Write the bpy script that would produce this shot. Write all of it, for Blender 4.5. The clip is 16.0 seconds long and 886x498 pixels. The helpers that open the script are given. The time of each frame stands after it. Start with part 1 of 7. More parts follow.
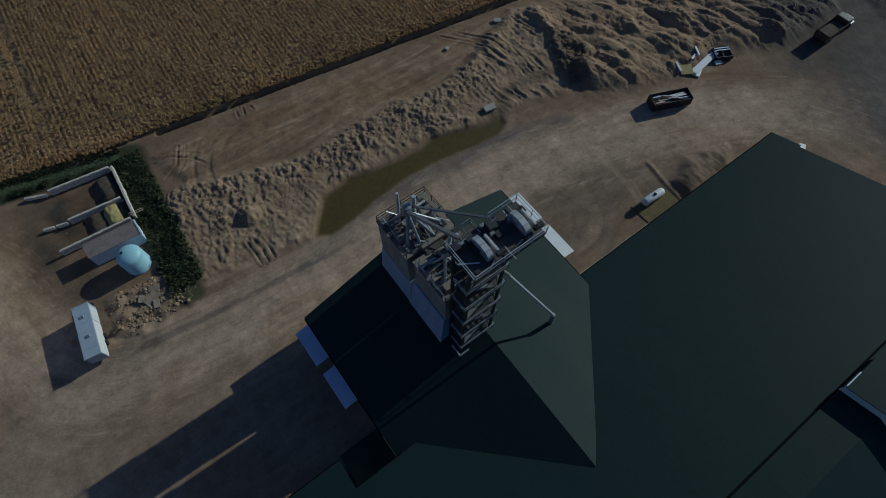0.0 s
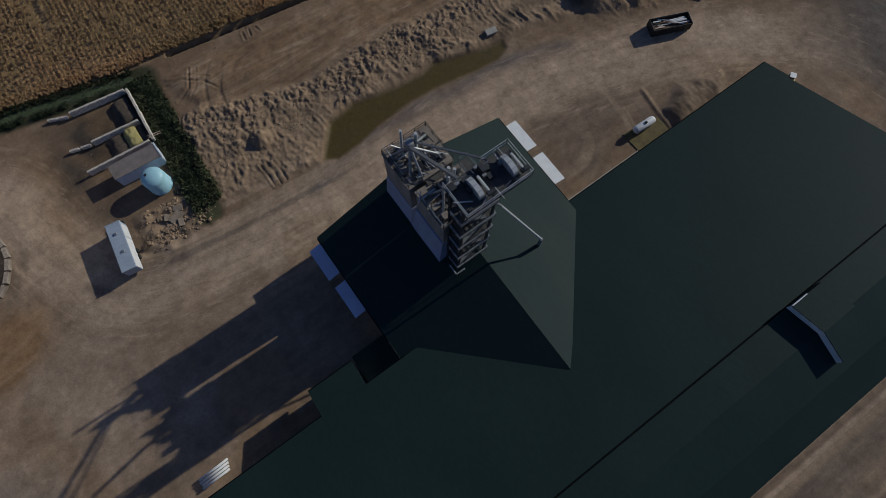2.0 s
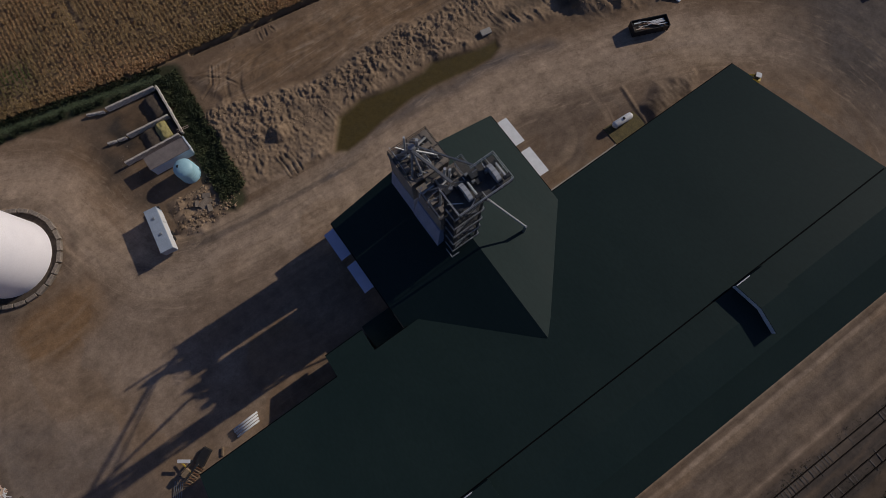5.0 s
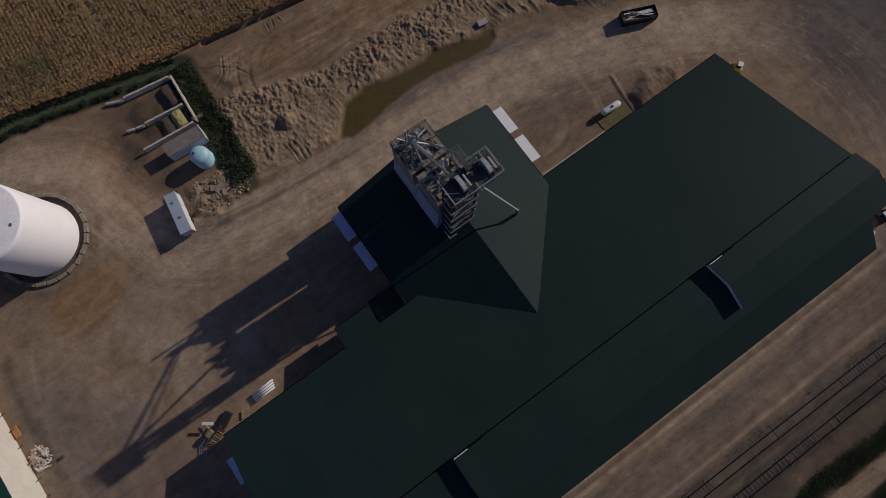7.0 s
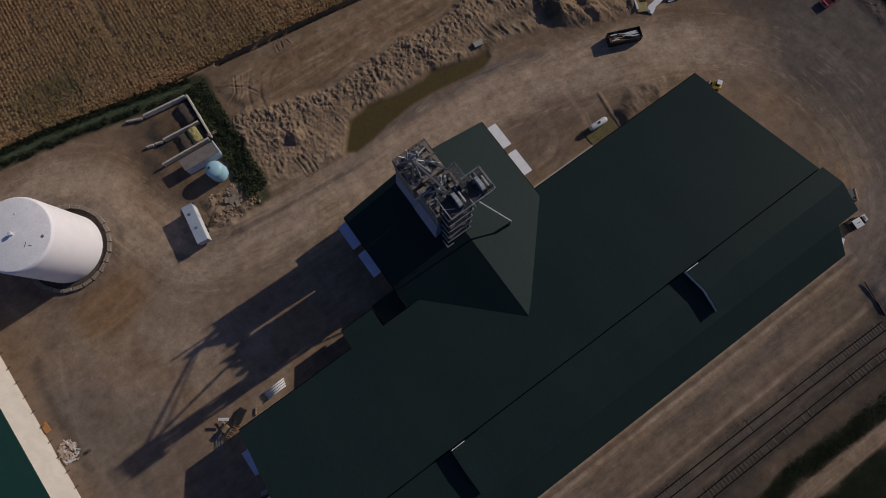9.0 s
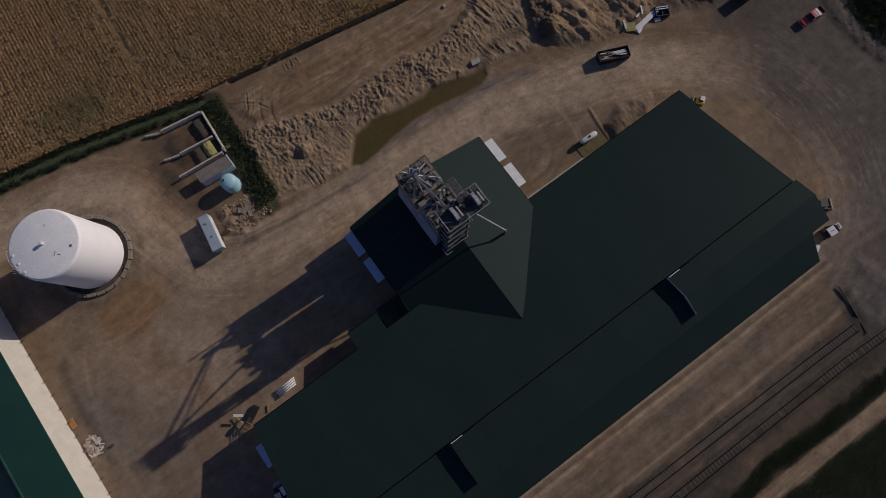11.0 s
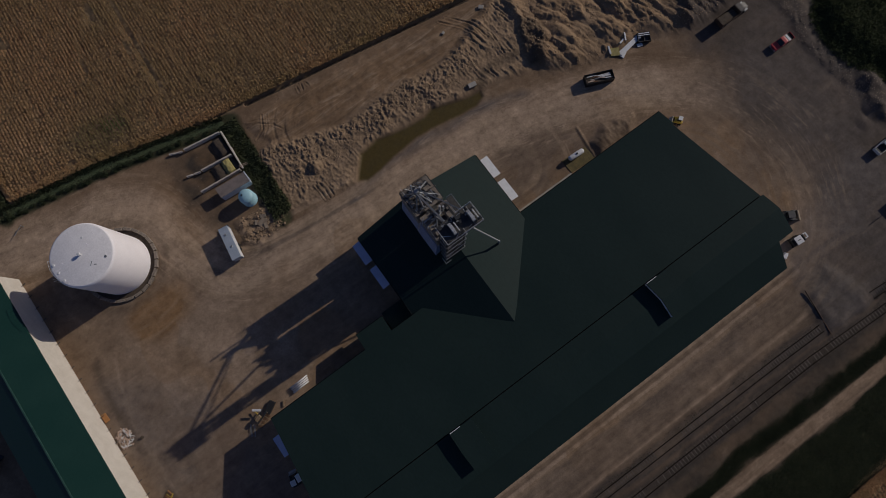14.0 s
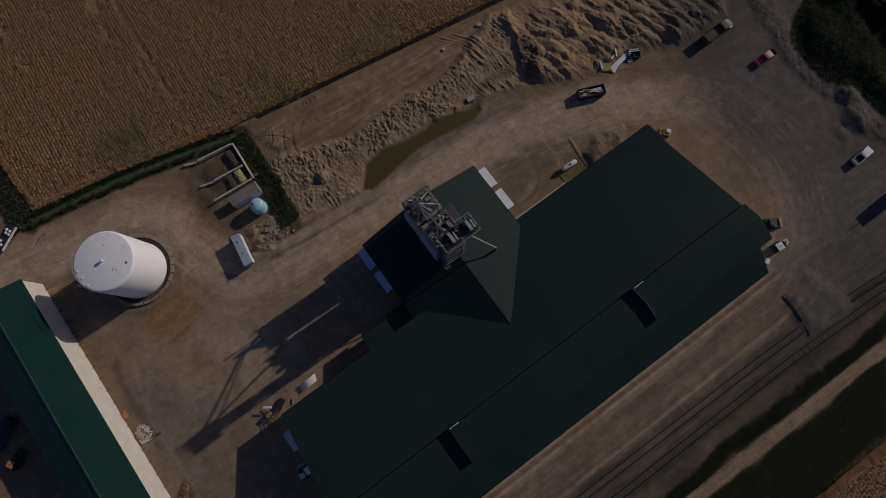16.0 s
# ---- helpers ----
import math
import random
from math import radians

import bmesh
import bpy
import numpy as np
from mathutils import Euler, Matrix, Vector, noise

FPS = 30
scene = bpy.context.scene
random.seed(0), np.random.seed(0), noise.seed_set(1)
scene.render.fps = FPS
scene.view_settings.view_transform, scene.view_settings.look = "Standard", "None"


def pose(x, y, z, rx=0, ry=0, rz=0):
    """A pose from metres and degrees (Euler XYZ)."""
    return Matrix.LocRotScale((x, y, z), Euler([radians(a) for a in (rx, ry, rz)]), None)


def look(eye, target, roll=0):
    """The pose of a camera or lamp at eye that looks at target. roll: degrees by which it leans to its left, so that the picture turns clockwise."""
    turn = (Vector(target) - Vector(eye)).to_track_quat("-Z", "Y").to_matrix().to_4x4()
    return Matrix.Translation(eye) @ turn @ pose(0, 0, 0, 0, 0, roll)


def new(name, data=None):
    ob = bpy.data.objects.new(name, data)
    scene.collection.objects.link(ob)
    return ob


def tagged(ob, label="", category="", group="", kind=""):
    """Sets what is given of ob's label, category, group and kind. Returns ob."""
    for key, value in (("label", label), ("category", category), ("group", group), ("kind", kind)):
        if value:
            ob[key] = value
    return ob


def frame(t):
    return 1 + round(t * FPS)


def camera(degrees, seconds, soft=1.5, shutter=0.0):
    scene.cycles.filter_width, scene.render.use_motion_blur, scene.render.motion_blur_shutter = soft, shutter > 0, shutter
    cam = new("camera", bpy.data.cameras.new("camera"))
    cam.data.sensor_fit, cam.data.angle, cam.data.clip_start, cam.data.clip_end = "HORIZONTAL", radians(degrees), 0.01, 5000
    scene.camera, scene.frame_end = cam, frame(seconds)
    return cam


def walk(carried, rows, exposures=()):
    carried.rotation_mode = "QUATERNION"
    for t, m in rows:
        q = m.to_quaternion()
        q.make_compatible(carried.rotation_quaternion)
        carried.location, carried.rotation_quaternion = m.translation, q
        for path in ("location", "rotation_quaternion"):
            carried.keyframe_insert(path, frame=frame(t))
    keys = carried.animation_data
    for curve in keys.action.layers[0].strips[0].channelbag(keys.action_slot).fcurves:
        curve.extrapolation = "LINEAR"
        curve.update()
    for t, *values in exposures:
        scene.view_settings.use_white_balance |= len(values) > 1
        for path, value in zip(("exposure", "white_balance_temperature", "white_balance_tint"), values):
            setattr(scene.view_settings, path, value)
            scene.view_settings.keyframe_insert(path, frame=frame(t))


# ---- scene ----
cam = camera(77.7, 16.0, soft=0.8)
METRES, EYE, TILT, LEAN, TURN = 56.0, 68.8, -63.5, 0.0, -36.7
ROWS = [
    (0, 0, 0, 0, -0, 0, 0),
    (0.5, 0.0017, -0.0282, 0.0138, 0.06, -0.06, -0.13),
    (0.6, 0.0022, -0.0336, 0.0161, 0.08, -0.5, -0.17),
    (0.7, 0.0027, -0.0389, 0.0182, 0.11, -1.3, -0.22),
    (0.8, 0.0033, -0.0442, 0.0202, 0.15, -2.15, -0.28),
    (0.9, 0.0039, -0.0494, 0.0223, 0.18, -3.1, -0.33),
    (1, 0.0044, -0.0546, 0.0247, 0.21, -4.38, -0.37),
    (1.1, 0.0049, -0.0598, 0.0274, 0.24, -5.75, -0.41),
    (1.2, 0.0054, -0.0649, 0.0304, 0.27, -7.05, -0.44),
    (1.3, 0.0058, -0.07, 0.0335, 0.29, -8.35, -0.47),
    (1.4, 0.0063, -0.0752, 0.0367, 0.32, -9.6, -0.5),
    (1.5, 0.0067, -0.0806, 0.0398, 0.34, -9.9, -0.52),
    (1.6, 0.0071, -0.0862, 0.0428, 0.35, -9.92, -0.54),
    (2, 0.0087, -0.1099, 0.0551, 0.39, -9.95, -0.6),
    (2.5, 0.0106, -0.1408, 0.0711, 0.46, -9.98, -0.69),
    (3, 0.012, -0.1716, 0.0859, 0.5, -9.96, -0.72),
    (3.5, 0.0133, -0.2019, 0.0995, 0.51, -9.95, -0.74),
    (3.8, 0.0145, -0.2199, 0.1076, 0.53, -10.2, -0.77),
    (3.9, 0.015, -0.2258, 0.1103, 0.53, -10.55, -0.77),
    (4, 0.0154, -0.2316, 0.113, 0.54, -11.03, -0.77),
    (4.1, 0.0158, -0.2373, 0.1157, 0.55, -11.7, -0.77),
    (4.2, 0.0163, -0.2429, 0.1184, 0.55, -12.4, -0.76),
    (4.4, 0.0172, -0.2543, 0.1237, 0.56, -13.3, -0.75),
    (4.6, 0.018, -0.2656, 0.129, 0.58, -13.5, -0.74),
    (6.2, 0.0251, -0.3554, 0.1718, 0.67, -13.68, -0.62),
    (6.3, 0.0255, -0.3611, 0.1745, 0.68, -13.85, -0.61),
    (6.4, 0.0259, -0.3667, 0.1772, 0.68, -14.08, -0.61),
    (6.5, 0.0263, -0.3723, 0.18, 0.69, -14.43, -0.6),
    (6.6, 0.0266, -0.3779, 0.1829, 0.69, -15, -0.59),
    (6.7, 0.0268, -0.3835, 0.1861, 0.69, -15.65, -0.59),
    (6.8, 0.027, -0.389, 0.1893, 0.69, -16.3, -0.59),
    (6.9, 0.0271, -0.3946, 0.1926, 0.69, -16.45, -0.58),
    (7, 0.0273, -0.4003, 0.1957, 0.69, -16.47, -0.58),
    (7.5, 0.0287, -0.4295, 0.2102, 0.67, -16.45, -0.55),
    (8, 0.0305, -0.4577, 0.2247, 0.66, -16.45, -0.5),
    (8.5, 0.0331, -0.4854, 0.2382, 0.69, -16.43, -0.44),
    (9, 0.0355, -0.5122, 0.2523, 0.73, -16.42, -0.39),
    (11.5, 0.0427, -0.6472, 0.3247, 0.84, -16.45, -0.21),
    (12, 0.0442, -0.6745, 0.337, 0.86, -16.42, -0.17),
    (12.5, 0.0458, -0.7019, 0.3501, 0.88, -16.41, -0.12),
    (13, 0.0482, -0.7291, 0.3639, 0.91, -16.41, -0.09),
    (13.5, 0.0496, -0.7563, 0.3761, 0.92, -16.39, -0.06),
    (14, 0.0511, -0.7836, 0.3896, 0.93, -16.36, -0.04),
    (14.5, 0.0533, -0.8105, 0.4036, 0.98, -16.36, -0.02),
    (15, 0.0554, -0.8384, 0.4165, 1.01, -16.32, -0.02),
    (15.5, 0.0564, -0.8659, 0.4303, 1.01, -16.3, 0.01),
    (16, 0.0576, -0.8931, 0.4447, 1.05, -16.31, 0.04),
]
EXPOSURES = [(0.0, -0.82, 5450, -9), (1.0, -0.73, 5650, -6), (2.0, -0.62, 6050, 2), (3.5, -0.74, 6500, 9), (9.0, -0.7, 6600, 10), (12.5, -0.88, 6600, 10), (16.0, -1.15, 6600, 10)]
walk(cam, [(t, pose(0, 0, EYE, TILT, LEAN, TURN) @ pose(METRES * x, METRES * y, METRES * z, 90 + pitch, roll, yaw)) for t, x, y, z, yaw, pitch, roll in ROWS], EXPOSURES)

# ---- light: low sun from the east end of the yard, clear sky ----
SUN_DIR = Vector((2.18, -0.04, 1.0)).normalized()
SUN_ELEV = math.asin(SUN_DIR.z)
SUN_ROT = math.atan2(SUN_DIR.x, SUN_DIR.y)
world = bpy.data.worlds.new("world")
scene.world = world
world.use_nodes = True
wn = world.node_tree.nodes
sky = wn.new("ShaderNodeTexSky")
sky.sky_type = "NISHITA"
sky.sun_disc = False
sky.sun_elevation = SUN_ELEV
sky.sun_rotation = SUN_ROT
sky.ozone_density = 6.0
sky.air_density = 1.3
wn["Background"].inputs["Strength"].default_value = 0.068
deep = wn.new("ShaderNodeMix")  # a deep blue autumn sky
deep.data_type, deep.blend_type = "RGBA", "MULTIPLY"
deep.inputs["Factor"].default_value = 1.0
deep.inputs["B"].default_value = (0.86, 0.82, 1.04, 1)
world.node_tree.links.new(sky.outputs["Color"], deep.inputs["A"])
world.node_tree.links.new(deep.outputs["Result"], wn["Background"].inputs["Color"])
sun_data = bpy.data.lights.new("sun", "SUN")
sun_data.energy = 4.0
sun_data.angle = radians(0.53)
sun_data.color = (1.0, 0.92, 0.80)
sun = new("sun", sun_data)
sun.matrix_world = look(SUN_DIR * 400, (0, 0, 0))


# ---- materials ----
def surface(name, base, alt, scale=0.6, rough=0.8, metal=0.0, bump=0.15, fine=6.0, vary=0.25, spec=0.4, stretch=(1, 1, 1), island=0.0):
    m = bpy.data.materials.new(name)
    m.use_nodes = True
    nt = m.node_tree
    n, ln = nt.nodes, nt.links.new
    b = n["Principled BSDF"]
    tc = n.new("ShaderNodeTexCoord")
    mp = n.new("ShaderNodeMapping")
    mp.inputs["Scale"].default_value = stretch
    ln(tc.outputs["Object"], mp.inputs["Vector"])
    big = n.new("ShaderNodeTexNoise")
    big.inputs["Scale"].default_value = scale
    big.inputs["Detail"].default_value = 5
    big.inputs["Roughness"].default_value = 0.62
    ln(mp.outputs["Vector"], big.inputs["Vector"])
    ramp = n.new("ShaderNodeMapRange")
    ramp.inputs["From Min"].default_value = 0.34
    ramp.inputs["From Max"].default_value = 0.68
    ln(big.outputs["Fac"], ramp.inputs["Value"])
    mix = n.new("ShaderNodeMix")
    mix.data_type = "RGBA"
    mix.inputs["A"].default_value = (*base, 1)
    mix.inputs["B"].default_value = (*alt, 1)
    ln(ramp.outputs["Result"], mix.inputs["Factor"])
    small = n.new("ShaderNodeTexNoise")
    small.inputs["Scale"].default_value = fine
    small.inputs["Detail"].default_value = 6
    ln(mp.outputs["Vector"], small.inputs["Vector"])
    val = n.new("ShaderNodeMapRange")
    val.inputs["From Min"].default_value = 0.25
    val.inputs["From Max"].default_value = 0.75
    val.inputs["To Min"].default_value = 1 - vary
    val.inputs["To Max"].default_value = 1 + vary
    ln(small.outputs["Fac"], val.inputs["Value"])
    hsv = n.new("ShaderNodeHueSaturation")
    ln(mix.outputs["Result"], hsv.inputs["Color"])
    if island:
        geo = n.new("ShaderNodeNewGeometry")
        isl = n.new("ShaderNodeMapRange")
        isl.inputs["To Min"].default_value = 1 - island
        isl.inputs["To Max"].default_value = 1 + island
        ln(geo.outputs["Random Per Island"], isl.inputs["Value"])
        mul = n.new("ShaderNodeMath")
        mul.operation = "MULTIPLY"
        ln(val.outputs["Result"], mul.inputs[0])
        ln(isl.outputs["Result"], mul.inputs[1])
        ln(mul.outputs["Value"], hsv.inputs["Value"])
    else:
        ln(val.outputs["Result"], hsv.inputs["Value"])
    ln(hsv.outputs["Color"], b.inputs["Base Color"])
    rr = n.new("ShaderNodeMapRange")
    rr.inputs["To Min"].default_value = max(0.02, rough - 0.12)
    rr.inputs["To Max"].default_value = min(1.0, rough + 0.12)
    ln(big.outputs["Fac"], rr.inputs["Value"])
    ln(rr.outputs["Result"], b.inputs["Roughness"])
    b.inputs["Metallic"].default_value = metal
    b.inputs["Specular IOR Level"].default_value = spec
    if bump:
        bp = n.new("ShaderNodeBump")
        bp.inputs["Strength"].default_value = bump
        bp.inputs["Distance"].default_value = 0.05
        ln(small.outputs["Fac"], bp.inputs["Height"])
        ln(bp.outputs["Normal"], b.inputs["Normal"])
    return m


ROOF = surface("green_roof_metal", (0.0138, 0.0272, 0.0264), (0.0168, 0.0314, 0.0302), 0.12, 0.62, 0.0, 0.03, 3.0, 0.10, 0.12, (1, 0.3, 1))
ROOF2 = surface("bright_green_roof_metal", (0.007, 0.036, 0.029), (0.009, 0.041, 0.033), 0.12, 0.5, 0.0, 0.03, 3.0, 0.08, 0.35)
DARKTRIM = surface("dark_trim", (0.004, 0.005, 0.006), (0.006, 0.007, 0.008), 2, 0.9, 0, 0.05, 6, 0.2, 0.05)
WHITE = surface("white_painted_metal", (0.72, 0.72, 0.74), (0.62, 0.62, 0.63), 0.8, 0.45, 0, 0.05, 9, 0.06)
CREAM = surface("cream_wall_cladding", (0.66, 0.61, 0.55), (0.58, 0.53, 0.47), 0.4, 0.6, 0, 0.08, 5, 0.08)
SHEDWALL = surface("grey_wall_cladding", (0.5, 0.5, 0.5), (0.42, 0.42, 0.42), 0.4, 0.6, 0, 0.05, 5, 0.08)
BINWALL = surface("weathered_bin_wall", (0.30, 0.27, 0.24), (0.22, 0.19, 0.17), 0.7, 0.75, 0, 0.15, 5, 0.18, 0.3, (1, 1, 0.25))
BINTOP = surface("dusty_bin_deck", (0.27, 0.23, 0.19), (0.17, 0.14, 0.12), 1.2, 0.85, 0, 0.2, 6, 0.25)
SKIRT = surface("blue_grey_sheet", (0.34, 0.37, 0.50), (0.27, 0.29, 0.40), 0.6, 0.6, 0.0, 0.05, 8, 0.12, 0.3, (1, 1, 0.3))
STEEL = surface("galvanised_steel", (0.36, 0.37, 0.39), (0.26, 0.27, 0.28), 1.5, 0.45, 0.6, 0.05, 12, 0.12)
LIGHTSTEEL = surface("bright_galvanised_steel", (0.6, 0.61, 0.62), (0.5, 0.5, 0.51), 1.5, 0.4, 0.35, 0.05, 12, 0.1)
DARKSTEEL = surface("dark_steel", (0.05, 0.055, 0.06), (0.03, 0.03, 0.035), 1.5, 0.6, 0.3, 0.1, 8, 0.2)
GRATING = surface("grating_deck", (0.10, 0.095, 0.09), (0.06, 0.058, 0.058), 2, 0.8, 0.2, 0.3, 14, 0.35)
CONCRETE = surface("concrete", (0.42, 0.39, 0.35), (0.30, 0.27, 0.24), 0.9, 0.85, 0, 0.2, 7, 0.15)
BLOCK = surface("weathered_concrete_block", (0.30, 0.25, 0.205), (0.15, 0.12, 0.095), 1.2, 0.9, 0, 0.3, 6, 0.25)
SILO = surface("white_silo_coating", (0.93, 0.89, 0.92), (0.88, 0.84, 0.87), 0.35, 0.55, 0, 0.05, 5, 0.05, 0.3)
SILOTOP = surface("white_silo_roof", (0.93, 0.90, 0.91), (0.86, 0.83, 0.84), 0.45, 0.55, 0, 0.05, 3, 0.08, 0.3)
TANKBLUE = surface("pale_blue_plastic", (0.36, 0.58, 0.66), (0.32, 0.53, 0.61), 1.0, 0.45, 0, 0.03, 6, 0.06)
YELLOW = surface("yellow_paint", (0.60, 0.42, 0.06), (0.42, 0.28, 0.05), 2, 0.55, 0, 0.1, 8, 0.2)
ORANGE = surface("orange_paint", (0.46, 0.21, 0.07), (0.38, 0.17, 0.06), 2, 0.55, 0, 0.1, 8, 0.2)
RED = surface("red_car_paint", (0.42, 0.025, 0.03), (0.36, 0.02, 0.025), 2, 0.3, 0, 0.0, 8, 0.06, 0.5)
BLACK = surface("black_paint", (0.018, 0.018, 0.02), (0.03, 0.028, 0.027), 2, 0.6, 0, 0.1, 8, 0.25)
RUBBER = surface("rubber", (0.015, 0.015, 0.015), (0.03, 0.028, 0.026), 3, 0.85, 0, 0.1, 9, 0.2)
GLASSY = surface("dark_window_glass", (0.015, 0.018, 0.02), (0.02, 0.022, 0.025), 2, 0.08, 0, 0.0, 8, 0.05, 0.6)
BROWNRUST = surface("rusty_brown_steel", (0.20, 0.095, 0.045), (0.11, 0.055, 0.03), 1.2, 0.8, 0, 0.2, 8, 0.25)
TIMBER = surface("weathered_timber", (0.30, 0.22, 0.14), (0.20, 0.14, 0.09), 1.5, 0.8, 0, 0.2, 8, 0.2, 0.3, (1, 4, 1))
PALEWOOD = surface("pale_sawn_wood", (0.72, 0.55, 0.45), (0.56, 0.40, 0.30), 1.5, 0.75, 0, 0.1, 8, 0.15, 0.3, (1, 1, 1), 0.3)
RAIL = surface("rusty_rail_steel", (0.024, 0.017, 0.014), (0.016, 0.012, 0.010), 2, 0.85, 0.0, 0.1, 8, 0.2, 0.1)
TIE = surface("old_sleeper_wood", (0.15, 0.125, 0.108), (0.07, 0.057, 0.048), 0.35, 0.9, 0, 0.2, 8, 0.3)
STRAW = surface("yellow_straw_pile", (0.40, 0.34, 0.14), (0.30, 0.25, 0.10), 2, 0.9, 0, 0.4, 9, 0.25)
SOILPILE = surface("dark_soil", (0.10, 0.075, 0.055), (0.06, 0.045, 0.035), 1.5, 0.95, 0, 0.5, 5, 0.3)
LEAF = surface("dark_green_leaves", (0.040, 0.054, 0.025), (0.026, 0.036, 0.018), 0.6, 0.7, 0, 0.0, 5, 0.3, 0.25, (1, 1, 1), 0.45)
GRASSY = surface("rank_grass", (0.075, 0.085, 0.040), (0.050, 0.058, 0.030), 0.3, 0.8, 0, 0.0, 5, 0.3, 0.2, (1, 1, 1), 0.45)
DARKGRASS = surface("dark_verge_grass", (0.028, 0.037, 0.017), (0.017, 0.022, 0.011), 0.25, 0.85, 0, 0.0, 5, 0.3, 0.2, (1, 1, 1), 0.25)
MOWN = surface("mown_grass", (0.115, 0.140, 0.075), (0.088, 0.110, 0.058), 0.4, 0.85, 0, 0.0, 5, 0.2, 0.2, (1, 1, 1), 0.3)
THICK = surface("dense_undergrowth", (0.078, 0.092, 0.040), (0.046, 0.058, 0.026), 0.12, 0.9, 0, 0.0, 5, 0.2, 0.1, (1, 1, 1), 0.3)
DULLBROWN = surface("dull_brown_truck_paint", (0.085, 0.05, 0.035), (0.05, 0.034, 0.026), 1.2, 0.8, 0, 0.2, 8, 0.25)
CROP = surface("ripening_crop_leaves", (0.56, 0.345, 0.182), (0.48, 0.325, 0.160), 0.045, 0.8, 0, 0.0, 4, 0.15, 0.2, (1, 1, 1), 0.18)


def patched(m, name, colour):
    """Turns a leaf material towards another colour where the mesh's named share is high."""
    nt = m.node_tree
    hue = next(k for k in nt.nodes if k.bl_idname == "ShaderNodeHueSaturation")
    old = hue.inputs["Color"].links[0].from_socket
    share = nt.nodes.new("ShaderNodeAttribute")
    share.attribute_name = name
    mix = nt.nodes.new("ShaderNodeMix")
    mix.data_type = "RGBA"
    nt.links.new(share.outputs["Fac"], mix.inputs["Factor"])
    nt.links.new(old, mix.inputs["A"])
    mix.inputs["B"].default_value = (*colour, 1)
    nt.links.new(mix.outputs["Result"], hue.inputs["Color"])


def thin(m, share):
    """Lets part of the light through leaves."""
    nt = m.node_tree
    bsdf, out = nt.nodes["Principled BSDF"], nt.nodes["Material Output"]
    leaf = nt.nodes.new("ShaderNodeBsdfTranslucent")
    nt.links.new(bsdf.inputs["Base Color"].links[0].from_socket, leaf.inputs["Color"])
    both = nt.nodes.new("ShaderNodeMixShader")
    both.inputs["Fac"].default_value = share
    nt.links.new(bsdf.outputs["BSDF"], both.inputs[1])
    nt.links.new(leaf.outputs["BSDF"], both.inputs[2])
    nt.links.new(both.outputs["Shader"], out.inputs["Surface"])


for leaves, share in ((CROP, 0.4), (THICK, 0.35), (LEAF, 0.3), (GRASSY, 0.3), (DARKGRASS, 0.35)):
    thin(leaves, share)
patched(CROP, "verdant", (0.15, 0.16, 0.06))
patched(CROP, "parched", (0.64, 0.43, 0.24))
BARK = surface("bark", (0.10, 0.075, 0.055), (0.06, 0.045, 0.035), 3, 0.9)
STONE = surface("broken_stone", (0.27, 0.215, 0.165), (0.18, 0.14, 0.108), 1.0, 0.9, 0, 0.3, 6, 0.25, 0.3, (1, 1, 1), 0.35)
TARP = surface("dark_grey_sheet", (0.06, 0.06, 0.065), (0.04, 0.04, 0.043), 1, 0.6, 0, 0.2, 6, 0.2)


# ---- mesh helpers ----
def mesh_of(name, bm, material, smooth=False):
    me = bpy.data.meshes.new(name)
    bm.normal_update()
    bm.to_mesh(me)
    bm.free()
    me.materials.append(material)
    if smooth:
        me.shade_smooth()
    return me


def part(name, bm, material, parent, label="", smooth=False, local=False):
    """One mesh under a thing; points in world metres unless local."""
    ob = new(name, mesh_of(name, bm, material, smooth))
    ob.parent = parent
    if not local:
        top = parent
        while top.parent:
            top = top.parent
        ob.matrix_parent_inverse = (Matrix.Identity(4) if parent is not top else top.matrix_basis.inverted())
    return tagged(ob, label)


def thing(name, x, y, z, label, category, rz=0.0, group="", kind=""):
    ob = new(name)
    ob.empty_display_size = 0.5
    ob.matrix_basis = pose(x, y, z, 0, 0, rz)
    return tagged(ob, label, category, group, kind)


def solid(name, bm, material, label="", category="", kind="", smooth=False, group=""):
    ob = new(name, mesh_of(name, bm, material, smooth))
    return tagged(ob, label, category, group, kind)


def B():
    return bmesh.new()


def box(bm, x0, x1, y0, y1, z0, z1, bevel=0.0):
    vs = [bm.verts.new((x, y, z)) for z in (z0, z1) for y in (y0, y1) for x in (x0, x1)]
    fs = [bm.faces.new([vs[i] for i in f]) for f in ((0, 2, 3, 1), (4, 5, 7, 6), (0, 1, 5, 4), (2, 6, 7, 3), (0, 4, 6, 2), (1, 3, 7, 5))]
    if bevel:
        es = list({e for f in fs for e in f.edges})
        bmesh.ops.bevel(bm, geom=es, offset=bevel, segments=1, affect="EDGES")
    return bm


def slab(bm, pts, thick):
    """A plate with the given upper corners and thickness downwards."""
    up = [bm.verts.new(p) for p in pts]
    dn = [bm.verts.new((p[0], p[1], p[2] - thick)) for p in pts]
    bm.faces.new(up)
    bm.faces.new(dn[::-1])
    for i in range(len(pts)):
        j = (i + 1) % len(pts)
        bm.faces.new((up[j], up[i], dn[i], dn[j]))
    bmesh.ops.recalc_face_normals(bm, faces=bm.faces[:])
    return bm


